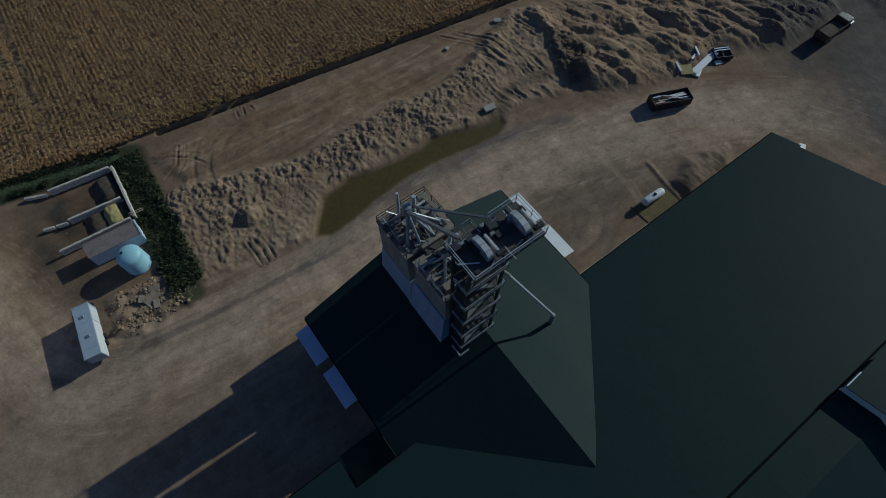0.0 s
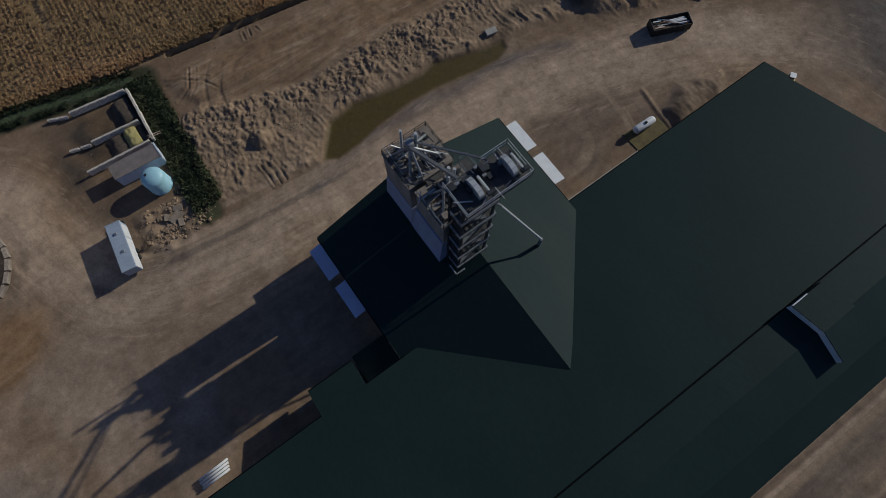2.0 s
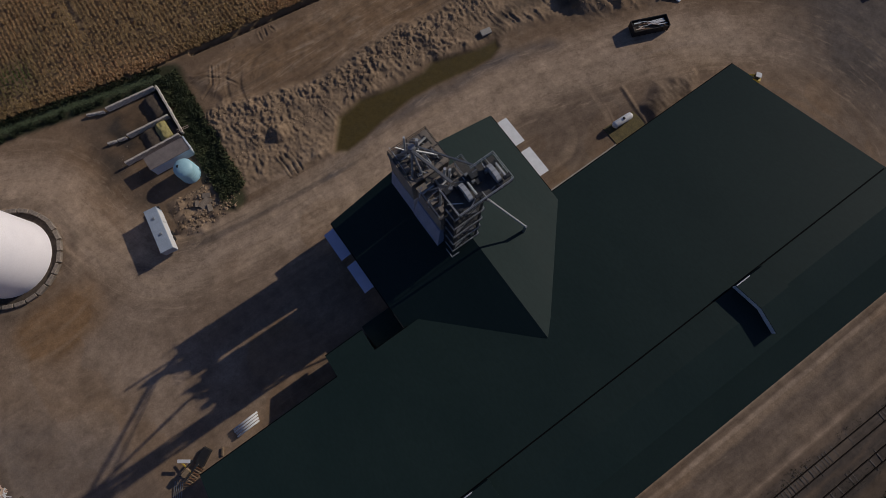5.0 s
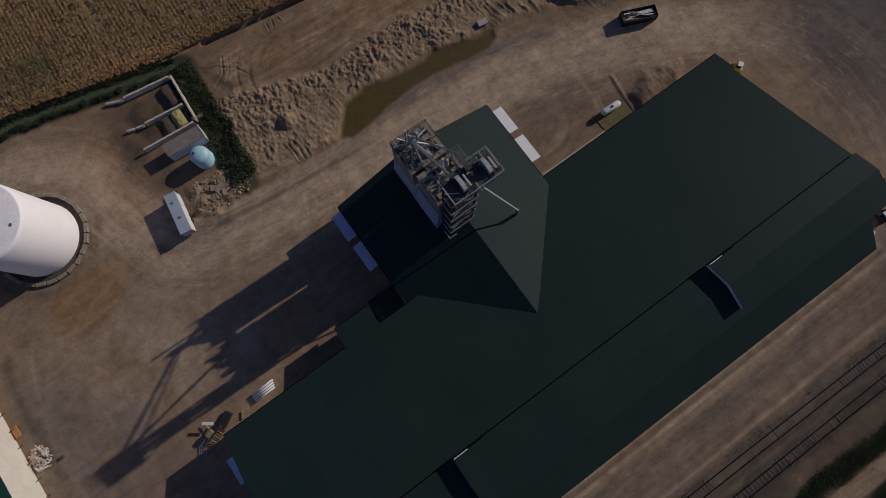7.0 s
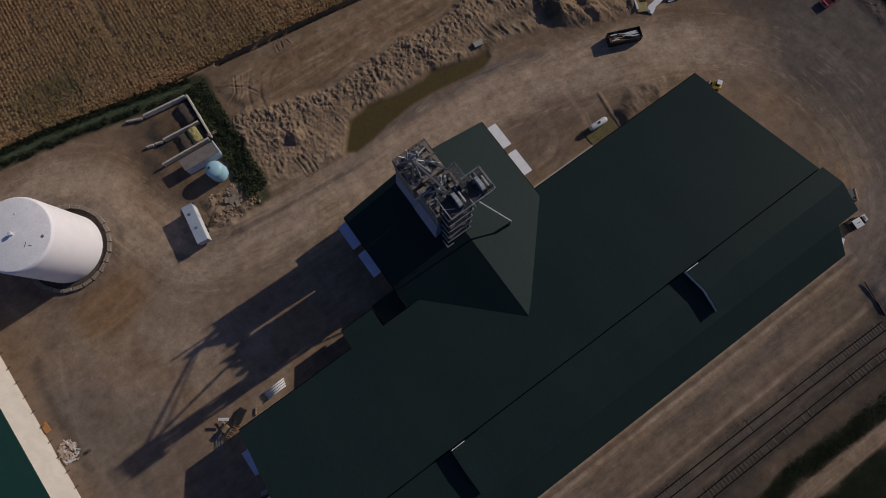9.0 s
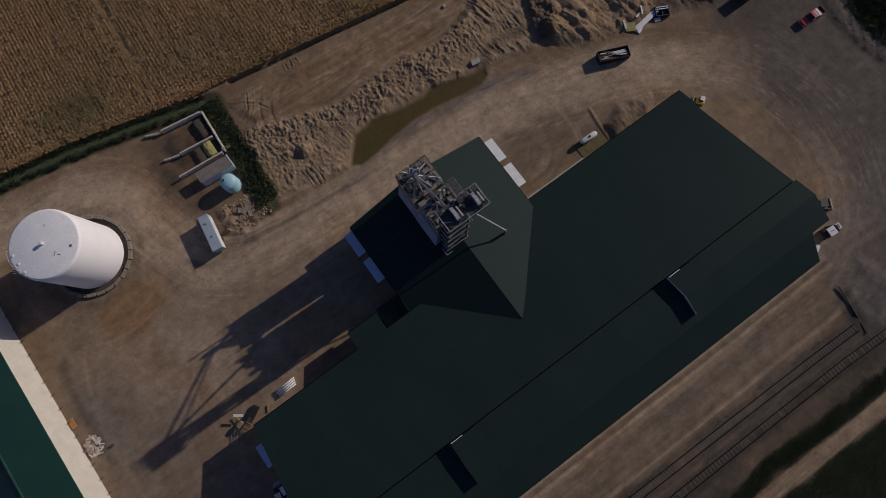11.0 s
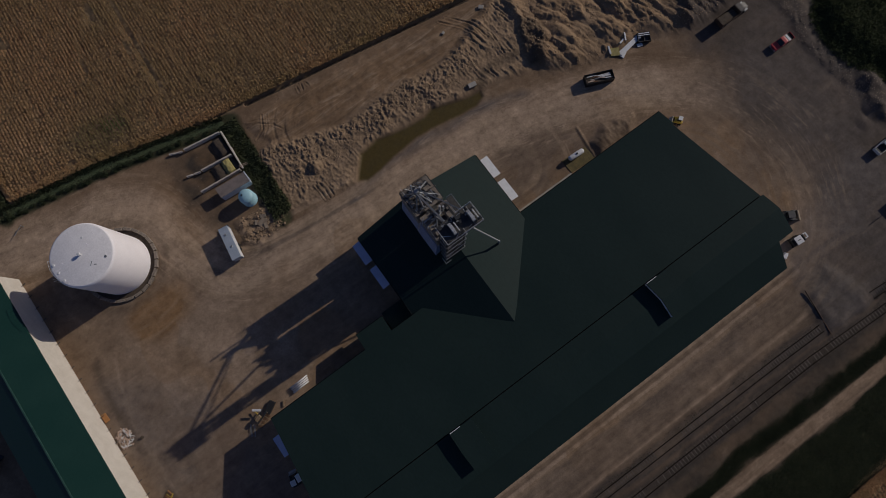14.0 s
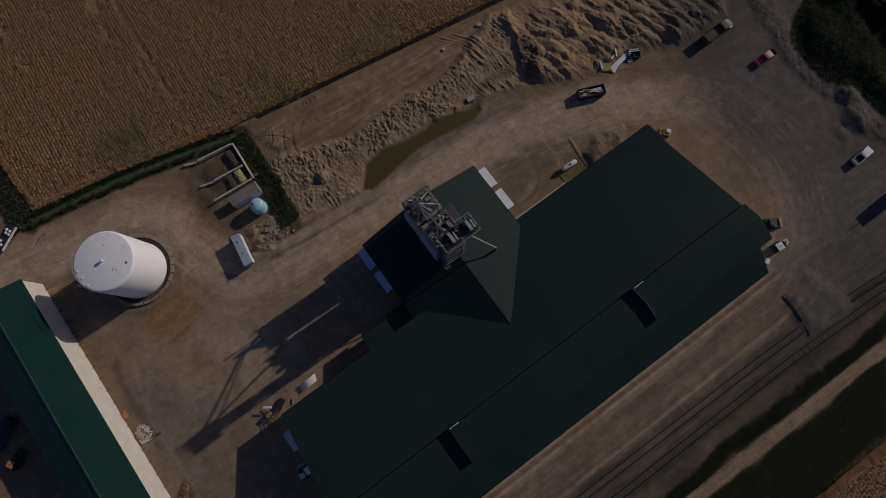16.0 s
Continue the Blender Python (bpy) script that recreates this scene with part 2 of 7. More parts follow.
def prism(bm, outline, axis, a, b):
    """Extrudes an outline in the plane across axis ('x' gives (y, z) points) from a to b."""
    def at(p, d):
        return (d, p[0], p[1]) if axis == "x" else (p[0], d, p[1]) if axis == "y" else (p[0], p[1], d)
    lo = [bm.verts.new(at(p, a)) for p in outline]
    hi = [bm.verts.new(at(p, b)) for p in outline]
    bm.faces.new(lo)
    bm.faces.new(hi[::-1])
    for i in range(len(outline)):
        j = (i + 1) % len(outline)
        bm.faces.new((lo[i], lo[j], hi[j], hi[i]))
    bmesh.ops.recalc_face_normals(bm, faces=bm.faces[:])
    return bm


def tube(bm, a, b, r, sides=8, r2=None):
    a, b = Vector(a), Vector(b)
    d = (b - a).normalized()
    u = d.orthogonal().normalized()
    w = d.cross(u)
    r2 = r if r2 is None else r2
    lo, hi = [], []
    for i in range(sides):
        t = 2 * math.pi * i / sides
        o = u * math.cos(t) + w * math.sin(t)
        lo.append(bm.verts.new(a + o * r))
        hi.append(bm.verts.new(b + o * r2))
    bm.faces.new(lo[::-1])
    bm.faces.new(hi)
    for i in range(sides):
        j = (i + 1) % sides
        bm.faces.new((lo[i], lo[j], hi[j], hi[i]))
    return bm


def beam(bm, a, b, w, h=None):
    """A square bar from a to b."""
    a, b = Vector(a), Vector(b)
    h = w if h is None else h
    d = (b - a).normalized()
    u = d.cross(Vector((0, 0, 1)))
    u = Vector((1, 0, 0)) if u.length < 1e-4 else u.normalized()
    v = u.cross(d)
    q = [(-1, -1), (1, -1), (1, 1), (-1, 1)]
    lo = [bm.verts.new(a + u * i * w / 2 + v * j * h / 2) for i, j in q]
    hi = [bm.verts.new(b + u * i * w / 2 + v * j * h / 2) for i, j in q]
    bm.faces.new(lo[::-1])
    bm.faces.new(hi)
    for i in range(4):
        j = (i + 1) % 4
        bm.faces.new((lo[i], lo[j], hi[j], hi[i]))
    bmesh.ops.recalc_face_normals(bm, faces=bm.faces[:])
    return bm


def lathe(bm, cx, cy, outline, sides=48):
    """Turns (radius, z) points round a vertical axis."""
    rings = []
    for r, z in outline:
        if r < 1e-4:
            rings.append([bm.verts.new((cx, cy, z))])
        else:
            rings.append([bm.verts.new((cx + r * math.cos(2 * math.pi * i / sides), cy + r * math.sin(2 * math.pi * i / sides), z)) for i in range(sides)])
    for p, q in zip(rings, rings[1:]):
        for i in range(sides):
            j = (i + 1) % sides
            if len(p) == 1 and len(q) == 1:
                continue
            if len(p) == 1:
                bm.faces.new((p[0], q[j], q[i]))
            elif len(q) == 1:
                bm.faces.new((p[i], p[j], q[0]))
            else:
                bm.faces.new((p[i], p[j], q[j], q[i]))
    return bm


def railing(bm, pts, h=1.05, closed=False, gap=1.5, w=0.06):
    """Posts with two rails along a line of points."""
    line = list(pts) + ([pts[0]] if closed else [])
    for a, b in zip(line, line[1:]):
        a, b = Vector(a), Vector(b)
        n = max(1, round((b - a).length / gap))
        for i in range(n + 1):
            p = a.lerp(b, i / n)
            beam(bm, p, p + Vector((0, 0, h)), w)
        for k in (0.5, 1.0):
            beam(bm, a + Vector((0, 0, h * k)), b + Vector((0, 0, h * k)), w)
    return bm


# ---- ground: one sheet out to the horizon ----
LATTICES = {}


def lattice(seed, n=256):
    if seed not in LATTICES:
        LATTICES[seed] = np.random.RandomState(seed).rand(n, n)
    return LATTICES[seed]


def value_noise(x, y, seed):
    g = lattice(seed)
    xi, yi = np.floor(x).astype(int), np.floor(y).astype(int)
    fx, fy = x - xi, y - yi
    fx, fy = fx * fx * (3 - 2 * fx), fy * fy * (3 - 2 * fy)
    a, b = g[xi % 256, yi % 256], g[(xi + 1) % 256, yi % 256]
    c, d = g[xi % 256, (yi + 1) % 256], g[(xi + 1) % 256, (yi + 1) % 256]
    return (a * (1 - fx) + b * fx) * (1 - fy) + (c * (1 - fx) + d * fx) * fy


def fbm(x, y, seed, octaves=4):
    s, amp, tot = 0, 1.0, 0
    for k in range(octaves):
        s = s + amp * value_noise(x * 2 ** k + 17.3 * k, y * 2 ** k + 5.1 * k, seed + k)
        tot += amp
        amp *= 0.5
    return s / tot


def inside(x, y, poly, soft):
    """1 inside an outline, 0 outside, with a soft border."""
    best = np.full(x.shape, 1e9)
    odd = np.zeros(x.shape, bool)
    for (x0, y0), (x1, y1) in zip(poly, poly[1:] + poly[:1]):
        dx, dy = x1 - x0, y1 - y0
        t = np.clip(((x - x0) * dx + (y - y0) * dy) / (dx * dx + dy * dy), 0, 1)
        best = np.minimum(best, np.hypot(x - x0 - t * dx, y - y0 - t * dy))
        if y0 != y1:
            odd ^= ((y0 > y) != (y1 > y)) & (x < (x1 - x0) * (y - y0) / (y1 - y0) + x0)
    return np.clip(0.5 + np.where(odd, best, -best) / soft, 0, 1)


def near(x, y, line, half, soft):
    """1 along a line of points, falling off sideways; also the signed offset."""
    best = np.full(x.shape, 1e9)
    for (x0, y0), (x1, y1) in zip(line, line[1:]):
        dx, dy = x1 - x0, y1 - y0
        t = np.clip(((x - x0) * dx + (y - y0) * dy) / (dx * dx + dy * dy), 0, 1)
        best = np.minimum(best, np.hypot(x - x0 - t * dx, y - y0 - t * dy))
    return np.clip((half - best) / soft + 0.5, 0, 1)


def flow(x, y, line):
    """Signed offset from a line of points, and the way along it."""
    best, side, along, run = np.full(x.shape, 1e9), np.zeros(x.shape), np.zeros(x.shape), 0.0
    for (x0, y0), (x1, y1) in zip(line, line[1:]):
        dx, dy = x1 - x0, y1 - y0
        length = math.hypot(dx, dy)
        t = np.clip(((x - x0) * dx + (y - y0) * dy) / length ** 2, 0, 1)
        d = np.hypot(x - x0 - t * dx, y - y0 - t * dy)
        hit = d < best
        best = np.where(hit, d, best)
        side = np.where(hit, np.sign((x - x0) * -dy + (y - y0) * dx) * d, side)
        along = np.where(hit, run + t * length, along)
        run += length
    return side, along


def rounded(line, times=3):
    """Cuts the corners of a line of points."""
    for _ in range(times):
        out = [line[0]]
        for (x0, y0), (x1, y1) in zip(line, line[1:]):
            out += [(0.75 * x0 + 0.25 * x1, 0.75 * y0 + 0.25 * y1), (0.25 * x0 + 0.75 * x1, 0.25 * y0 + 0.75 * y1)]
        line = out + [line[-1]]
    return line


def sm(a):
    return a * a * (3 - 2 * a)


FIELD_EDGE = [(-58, 81.6), (-38, 78.2), (-25, 75), (-11, 71.6), (-3, 70.6), (19, 67.2), (61, 60.6), (140, 47)]
ex, ey = np.array([p[0] for p in FIELD_EDGE]), np.array([p[1] for p in FIELD_EDGE])


def field_side(x, y):
    """Metres into the big field, from its edge."""
    return np.minimum(y - np.interp(x, ex, ey), x + 58.5 + 0.05 * (y - 82))


WATER = [(7.2, 39.8), (9.4, 42.6), (11.2, 44.6), (15.9, 45.5), (19.6, 44.6), (23.5, 43.8), (27.9, 43.2), (30.4, 43.8), (33.8, 43.0), (38.5, 41.5), (41.9, 40.9), (41.6, 39.2), (39.2, 38.3), (35.6, 38.8), (31.6, 39.4), (27.7, 40.0), (24.2, 40.4), (20.3, 40.2), (16.9, 39.9), (13.0, 39.0), (9.0, 38.6)]
BANK = [(-9.5, 43.6), (-8.0, 58), (-3.6, 58.2), (4.1, 55.2), (10.7, 53.4), (25.5, 52.8), (41.3, 51.8), (47, 54.2), (58, 58.4), (62, 56), (60, 48), (55, 38.4), (46, 40.4), (42, 42.0), (29, 43.8), (14, 45.6), (9.0, 42.6), (6.0, 39.4), (1.1, 41.2)]
PLATFORM = [(-5.8, 67), (10.5, 65), (33, 62.8), (49.4, 60.8), (58, 58), (48, 50), (26, 52.6), (10.4, 54.5), (-3.6, 58.5)]
MOUNDS = [(58, 46), (61, 57), (69, 54), (88, 46), (112, 33), (105, 24.5), (90, 24.5), (80, 30.5), (70.8, 30.8), (62, 33), (56.5, 37)]
BLACKPILE = [(60, 50), (63.5, 47), (62, 42), (57.5, 37.5), (54.5, 39), (57, 46)]
THICKET = [(119.9, 13.3), (114.7, 10.3), (113.1, 6.5), (112.2, 1.0), (113.1, -4.5), (116.4, -10.1), (117.4, -14.1), (117.6, -18.4), (124, -30), (260, -60), (260, 60), (130, 16)]
DRIVE = rounded([(-140, 70), (-85, 74), (-66, 72), (-52, 68), (-42, 67), (-34, 62), (-32, 52), (-27, 38), (-10, 35), (10, 33.5), (32, 33), (55, 28), (75, 20), (88, 8), (91, -10), (86, -24), (78, -32), (64, -36), (30, -36.6), (-50, -36)], 2)


dice = random.Random(12)
LOADS = []  # dumped lorry loads that make up the spoil heaps
for i in range(95):
    f = dice.random()
    LOADS.append((54 + 52 * f + dice.uniform(-4, 4), 46 - 17 * f + dice.uniform(-9, 8), dice.uniform(1.3, 2.3), dice.uniform(0.5, 1.15)))
# wheel ruts left by the loader: (line, half width, depth)
RUTS = [([(-6.4, 65.2), (-3.4, 64.6), (-0.8, 62.4), (0.4, 60.2)], 0.2, 0.16), ([(-5.2, 66.2), (-2.6, 65.2), (0.4, 62.6)], 0.16, 0.12),
        ([(-5.8, 61.6), (-3.2, 62.6), (-1.6, 65.8)], 0.2, 0.16), ([(-4.4, 60.6), (-2.2, 62.2), (-0.6, 65.2)], 0.16, 0.12),
        ([(-1.0, 44.6), (-0.8, 42.6), (-0.9, 40.6)], 0.2, 0.25), ([(0.0, 44.4), (0.2, 42.4), (0.1, 40.4)], 0.2, 0.25), ([(1.0, 44.0), (1.2, 42.2), (1.1, 40.4)], 0.18, 0.2),
        ([(8.4, 65.2), (8.7, 66.9)], 0.2, 0.2), ([(9.5, 65.4), (9.9, 67.0)], 0.18, 0.2), ([(11.2, 65.4), (11.0, 66.6)], 0.18, 0.15),
        ([(-68.6, 72.4), (-64.2, 69.8)], 0.14, 0.1), ([(-69.2, 71.0), (-64.9, 68.6)], 0.14, 0.1), ([(44.5, 60.4), (48, 56), (49.5, 50)], 0.22, 0.2), ([(46.4, 60.6), (50, 56), (51.2, 50)], 0.22, 0.2), ([(50.8, 56), (52.4, 50.4), (52.0, 45)], 0.2, 0.2), ([(46, 54), (49, 49), (53.2, 44.6)], 0.18, 0.15)]


def ridged(x, y, seed):
    return 1 - np.abs(2 * value_noise(x, y, seed) - 1)


def clump(x, y, size, seed):
    """Angular lumps: height falls off from scattered centres, with a sharp foot between them."""
    gx, gy = np.floor(x / size), np.floor(y / size)
    best = np.zeros(np.shape(x))
    jx, jy, jr = lattice(seed), lattice(seed + 50), lattice(seed + 100)
    for ox in (-1, 0, 1):
        for oy in (-1, 0, 1):
            cx, cy = gx + ox, gy + oy
            i, k = cx.astype(int) % 256, cy.astype(int) % 256
            dx, dy = x / size - cx - jx[i, k], y / size - cy - jy[i, k]
            best = np.maximum(best, (0.25 + 0.75 * jr[i, k]) * np.clip(1 - np.maximum(np.abs(dx + 0.4 * dy), np.abs(dy - 0.4 * dx)) / 0.85, 0, 1) ** 0.6)
    return best * size


def relief(x, y):
    """Height of the ground and the share of each ground colour; dark also holds painted shade."""
    wx = x + 2.2 * (fbm(x / 6, y / 6, 40, 3) - 0.5)
    wy = y + 2.2 * (fbm(x / 6, y / 6, 50, 3) - 0.5)
    n1, n2, n3 = fbm(x / 22, y / 22, 1), fbm(x / 5, y / 5, 10), fbm(x / 1.3, y / 1.3, 20, 3)
    h = 0.10 * (n1 - 0.5) + 0.05 * (n2 - 0.5) + 0.05 * (n3 - 0.5)
    wet = sm(inside(x + 0.35 * (wx - x), y + 0.35 * (wy - y), WATER, 1.0))
    bank = sm(inside(wx, wy, BANK, 2.5)) * (1 - wet)
    plat = sm(inside(wx, wy, PLATFORM, 2.5))
    heap = sm(inside(wx, wy, MOUNDS, 5.0))
    black = sm(inside(wx, wy, BLACKPILE, 1.5))
    top = sm(np.clip((wy - 47.4 + 0.05 * x) / 3.0, 0, 1))
    west_end = sm(np.clip((6 - wx) / 8, 0, 1))
    rough = np.clip(0.25 + 0.55 * top + 0.3 * west_end * (wy > 45) + 0.35 * sm(np.clip(8 * fbm(x / 3.0, y / 3.0, 71, 2) - 3.8, 0, 1)), 0, 1)
    wild = sm(np.clip((wx - 42) / 6, 0, 1))
    rough = rough * (1 - 0.45 * wild)
    jx, jy = x + 0.5 * (n3 - 0.5), y + 0.5 * (n2 - 0.5)
    crumb = 0.3 * clump(jx, jy, 1.1, 301) + 0.42 * clump(jx, jy, 0.6, 302) - 0.1 + 0.18 * ridged(jx / 1.25 + 0.3 * jy, jy / 1.6, 60) * ridged(jx / 0.8, jy / 0.9, 62) + 0.30 * ridged(jx / 0.5, jy / 0.62, 64) + 0.26 * (value_noise(x / 0.24, y / 0.24, 66) - 0.5)
    claw = ridged((jx + 0.18 * jy) / 0.62, jy / 4.6, 74) ** 2 * np.clip(3.0 * fbm(x / 3.6, y / 3.6, 78, 2) - 0.9, 0, 1)
    h += bank * (0.22 + 0.42 * top + (0.26 - 0.12 * west_end) * (fbm(x / 2.4, y / 2.4, 70, 3) - 0.4) + (0.20 + 0.25 * wild) * (1 - 0.75 * west_end) * claw * (1 - 0.6 * rough) + rough * (0.55 + 0.7 * n2) * crumb + (1 - rough) * 0.12 * (value_noise(x / 0.26, y / 0.26, 67) - 0.5))
    h += plat * (0.35 + 0.08 * (n3 - 0.5))
    gully = ridged((jx + 0.22 * jy + 1.5 * n2) / 2.1, jy / 6.5, 90)
    rill = ridged((jx + 0.30 * jy) / 0.72, jy / 3.4, 93)
    load = np.zeros(x.shape)
    for cx, cy, r, t in LOADS:
        load = np.maximum(load, t * np.clip(1 - np.hypot(wx - cx + 0.25 * (wy - cy), (wy - cy) * 0.42) / r, 0, 1) ** 0.7)
    h += heap * (0.3 + 0.95 * load + 0.55 * gully * np.clip(2.6 * n2 - 0.6, 0, 1) + 0.14 * rill + 1.4 * (fbm(x / 9, y / 9, 100, 2) - 0.4) + 0.22 * (n3 - 0.5) + 0.18 * ridged(jx / 0.55, jy / 0.7, 96) * (n2 > 0.5) + 0.10 * (value_noise(x / 0.25, y / 0.25, 97) - 0.5))
    h += black * (0.15 + 0.9 * crumb + 0.4 * (n2 - 0.4))
    h -= 0.2 * wet
    rubble = sm(inside(wx, wy, [(-20.5, 43), (-20.3, 48), (-15, 48), (-9, 45.5), (-11, 41.8), (-17, 40.8)], 2))
    h += rubble * (0.15 + 0.8 * (fbm(x / 1.6, y / 1.6, 110, 3) - 0.4) + 0.4 * clump(x, y, 1.1, 311))
    pile = sm(inside(wx, wy, [(54.5, 15.8), (59.5, 18), (66, 15), (64, 12.3), (54.5, 12.6)], 2.5))
    h += 0.22 * near(x, y, [(54.1, 20.4), (53.6, 17.2), (53.1, 13.2)], 0.3, 0.5)
    h += pile * (0.75 + 1.3 * (n2 - 0.4) + 0.5 * (n3 - 0.5) + 0.3 * clump(x, y, 0.6, 307))
    for cx, cy, r, ph in ((114.6, -9.6, 3.4, 1.2), (111.4, -15.6, 3.6, 1.3), (1.4, 48.0, 1.8, 1.15), (106.5, -16.5, 2.0, 0.4)):
        h += ph * np.clip(1 - np.hypot(x - cx, y - cy) / r, 0, 1) ** 0.8
    railpile = sm(inside(wx, wy, [(70.2, -36.8), (69.0, -41.4), (68.6, -46.0), (70.6, -47.2), (79.1, -46.6), (80.2, -44.4), (79.3, -40.9), (76.5, -36.0)], 4.0))
    h += railpile * (0.55 + 0.35 * (n2 - 0.5))
    ballast = sm(near(wx, wy, [(-200, -42.2), (10, -43.4), (50, -44.0), (90, -45.4), (300, -56)], 1.7, 0.8))
    ballast2 = sm(near(wx, wy, [(-200, -46.8), (10, -47.8), (50, -48.0), (90, -49.6), (300, -62)], 1.6, 0.8))
    h += 0.18 * np.maximum(ballast, ballast2)
    thick = sm(inside(wx, wy, THICKET, 3))
    h += thick * (2.3 * sm(np.clip(inside(wx, wy, THICKET, 14.0) * 2 - 1.0, 0, 1)) * (1 - 0.8 * sm(np.clip((wx - 0.45 * wy - 126) / 5, 0, 1))) + 0.7 * (fbm(x / 3.2, y / 3.2, 210, 3) - 0.4) + 0.3 * clump(x, y, 1.3, 305))
    crop = sm(np.clip(0.5 + field_side(x, y + 0.1 * (wy - y)) / 0.5, 0, 1))
    crop2 = sm(np.clip(0.5 + (-72.0 - wy) / 1.5, 0, 1))
    southroad = sm(np.clip(0.5 + (1.5 - np.abs(y + 0.25 * (wy - y) + 57.75 + 0.012 * (x - 40))) / 0.4, 0, 1))
    weeds = np.maximum(sm(np.clip(0.5 + (6.6 - np.abs(wy + 66.3)) / 1.2, 0, 1)), sm(np.clip(0.5 + (1.5 - np.abs(wy + 54.6 + 0.3 * np.sin(x / 9))) / 1.9, 0, 1)) * np.clip(0.3 + 2.2 * fbm(x / 7, y / 5, 130, 4) - 0.6 + 0.4 * np.clip((x - 25) / 20, 0, 1), 0, 1))
    weeds = weeds * (1 - southroad)
    hedge = np.maximum(near(x, y, [(-61, 80.4), (-38, 76.7), (-23, 73.0), (-9, 69.0)], 2.2, 0.8), near(wx, wy, [(-8.6, 69), (-9.8, 59), (-10.2, 50), (-10.8, 43.5)], 2.0, 1.5))
    hedge = np.maximum(hedge, near(wx, wy, [(-61.5, 140), (-61.3, 94), (-60.8, 80)], 2.4, 1.5))
    ditch = near(x + 0.1 * (wx - x), y + 0.1 * (wy - y), [(p[0], p[1] - 0.25) for p in FIELD_EDGE[4:]], 0.5, 0.3)
    h -= 0.8 * ditch * (1 - hedge)
    verge = sm(near(wx, wy, [(116, 24), (111.5, 8.5), (110.8, -1), (112.5, -10), (114, -20), (120, -32)], 2.6, 2.4))
    h += verge * (0.2 + 0.4 * (fbm(x / 1.7, y / 1.7, 140, 3) - 0.45) + 0.35 * clump(x, y, 0.9, 309))
    grass = np.clip(np.maximum.reduce([weeds, 0.9 * sm(hedge), thick]), 0, 1)
    drive = sm(near(wx, wy, DRIVE, 4.5, 5.0)) * (1 - 0.85 * sm(np.clip((-26 - wy) / 6, 0, 1)))
    yard = sm(inside(wx, wy, [(-62, 60), (-34, 60), (-30, 40), (0, 35), (30, 33), (60, 26), (88, 12), (108, 14), (112, -30), (70, -38), (-65, -38)], 8))
    pale = np.clip(1.0 * drive * (0.6 + 0.9 * n2) * (1 - 0.7 * sm(np.clip((x - 72) / 14, 0, 1))) + 0.25 * yard * n1 + 0.26 * southroad + 0.05 * plat * n2 + 0.6 * near(wx, wy, [(-56.4, 38.5), (-58.2, 31), (-60.2, 22.5), (-60.6, 0)], 0.25, 0.7) + 0.75 * np.exp(-(((wx + 42) / 19) ** 2 + ((wy - 24) / 16) ** 2)) * np.clip(2.6 * n2 - 0.5, 0, 1), 0, 1)
    tape = y + 0.12 * (wy - y)
    south = 1.2 * sm(np.clip(0.5 + (0.6 - np.abs(tape + 30.9)) / 0.25, 0, 1)) + 1.2 * sm(np.clip(0.5 + (0.34 - np.abs(tape + 32.7)) / 0.2, 0, 1)) + 0.7 * sm(np.clip(0.5 + (0.3 - np.abs(tape + 40.6)) / 0.4, 0, 1)) * (n1 > 0.4) + 0.2 * sm(np.clip(0.5 + (1.6 - np.abs(wy + 36.6)) / 2.0, 0, 1)) * np.clip((40 - x) / 30, 0, 1)
    pale = np.clip(pale + 1.0 * south * (np.abs(x - 10) < 62), 0, 1)
    gravel = np.clip(0.95 * railpile + 0.25 * yard * np.clip(2.2 * n1 - 0.5, 0, 1) + 0.45 * sm(inside(wx, wy, [(-64, 38), (-58, 34), (-44, 20), (-38, -4), (-40, -34), (-65, -34)], 8)) * (0.5 + n2) + 0.55 * sm(inside(wx, wy, [(70, -22), (100, -20), (112, -30), (112, -46), (82, -46), (70, -38)], 5)) * (0.5 + n2) + 0.75 * near(wx, wy, [(4, 36.6), (9, 37.6), (16.4, 39.0), (23.6, 39.1), (30.6, 38.2), (37.8, 37.2), (44.1, 35.8), (50, 34)], 1.1, 1.8) * (0.5 + n2) + 0.35 * sm(np.clip((wx - 78) / 14, 0, 1)) * (wy > -34) * (wy < 24) * np.clip(2.4 * n1 - 0.7, 0, 1), 0, 1)
    off, way = flow(x, y, DRIVE)
    lanes = fbm(off / 0.9 + 40, way / 26, 160, 3)
    rust = 1.15 * np.exp(-(((wx + 43.5) / 7) ** 2 + ((wy - 41.5) / 5) ** 2) ** 2) * (0.5 + 1.3 * n2) + 0.55 * near(wx, wy, [(62, 24), (74, 8), (79.5, -10), (79, -24), (71, -33)], 1.6, 4.0) * np.clip(3.2 * lanes - 1.1, 0, 1) + 0.5 * np.exp(-(((wx + 18) / 4) ** 2 + ((wy - 33) / 3) ** 2)) * n2 + 0.55 * np.exp(-(((wx + 18) / 5) ** 2 + ((wy - 62) / 4) ** 2)) + 0.4 * np.exp(-(((wx + 29) / 3.5) ** 2 + ((wy - 56) / 9) ** 2)) + 0.22 * sm(np.clip(0.5 + (0.5 - np.abs(tape + 31.9)) / 0.4, 0, 1)) * (np.abs(x - 10) < 62) + 0.5 * (fbm(x / 15, y / 15, 150, 3) > 0.62) * yard * n2 + 0.45 * plat * n2 + 0.4 * heap * n2
    floor = inside(wx, wy, [(-12, 58), (-12, 67.4), (-20, 68.6), (-22.5, 66.5), (-21.5, 58.4)], 1.6)
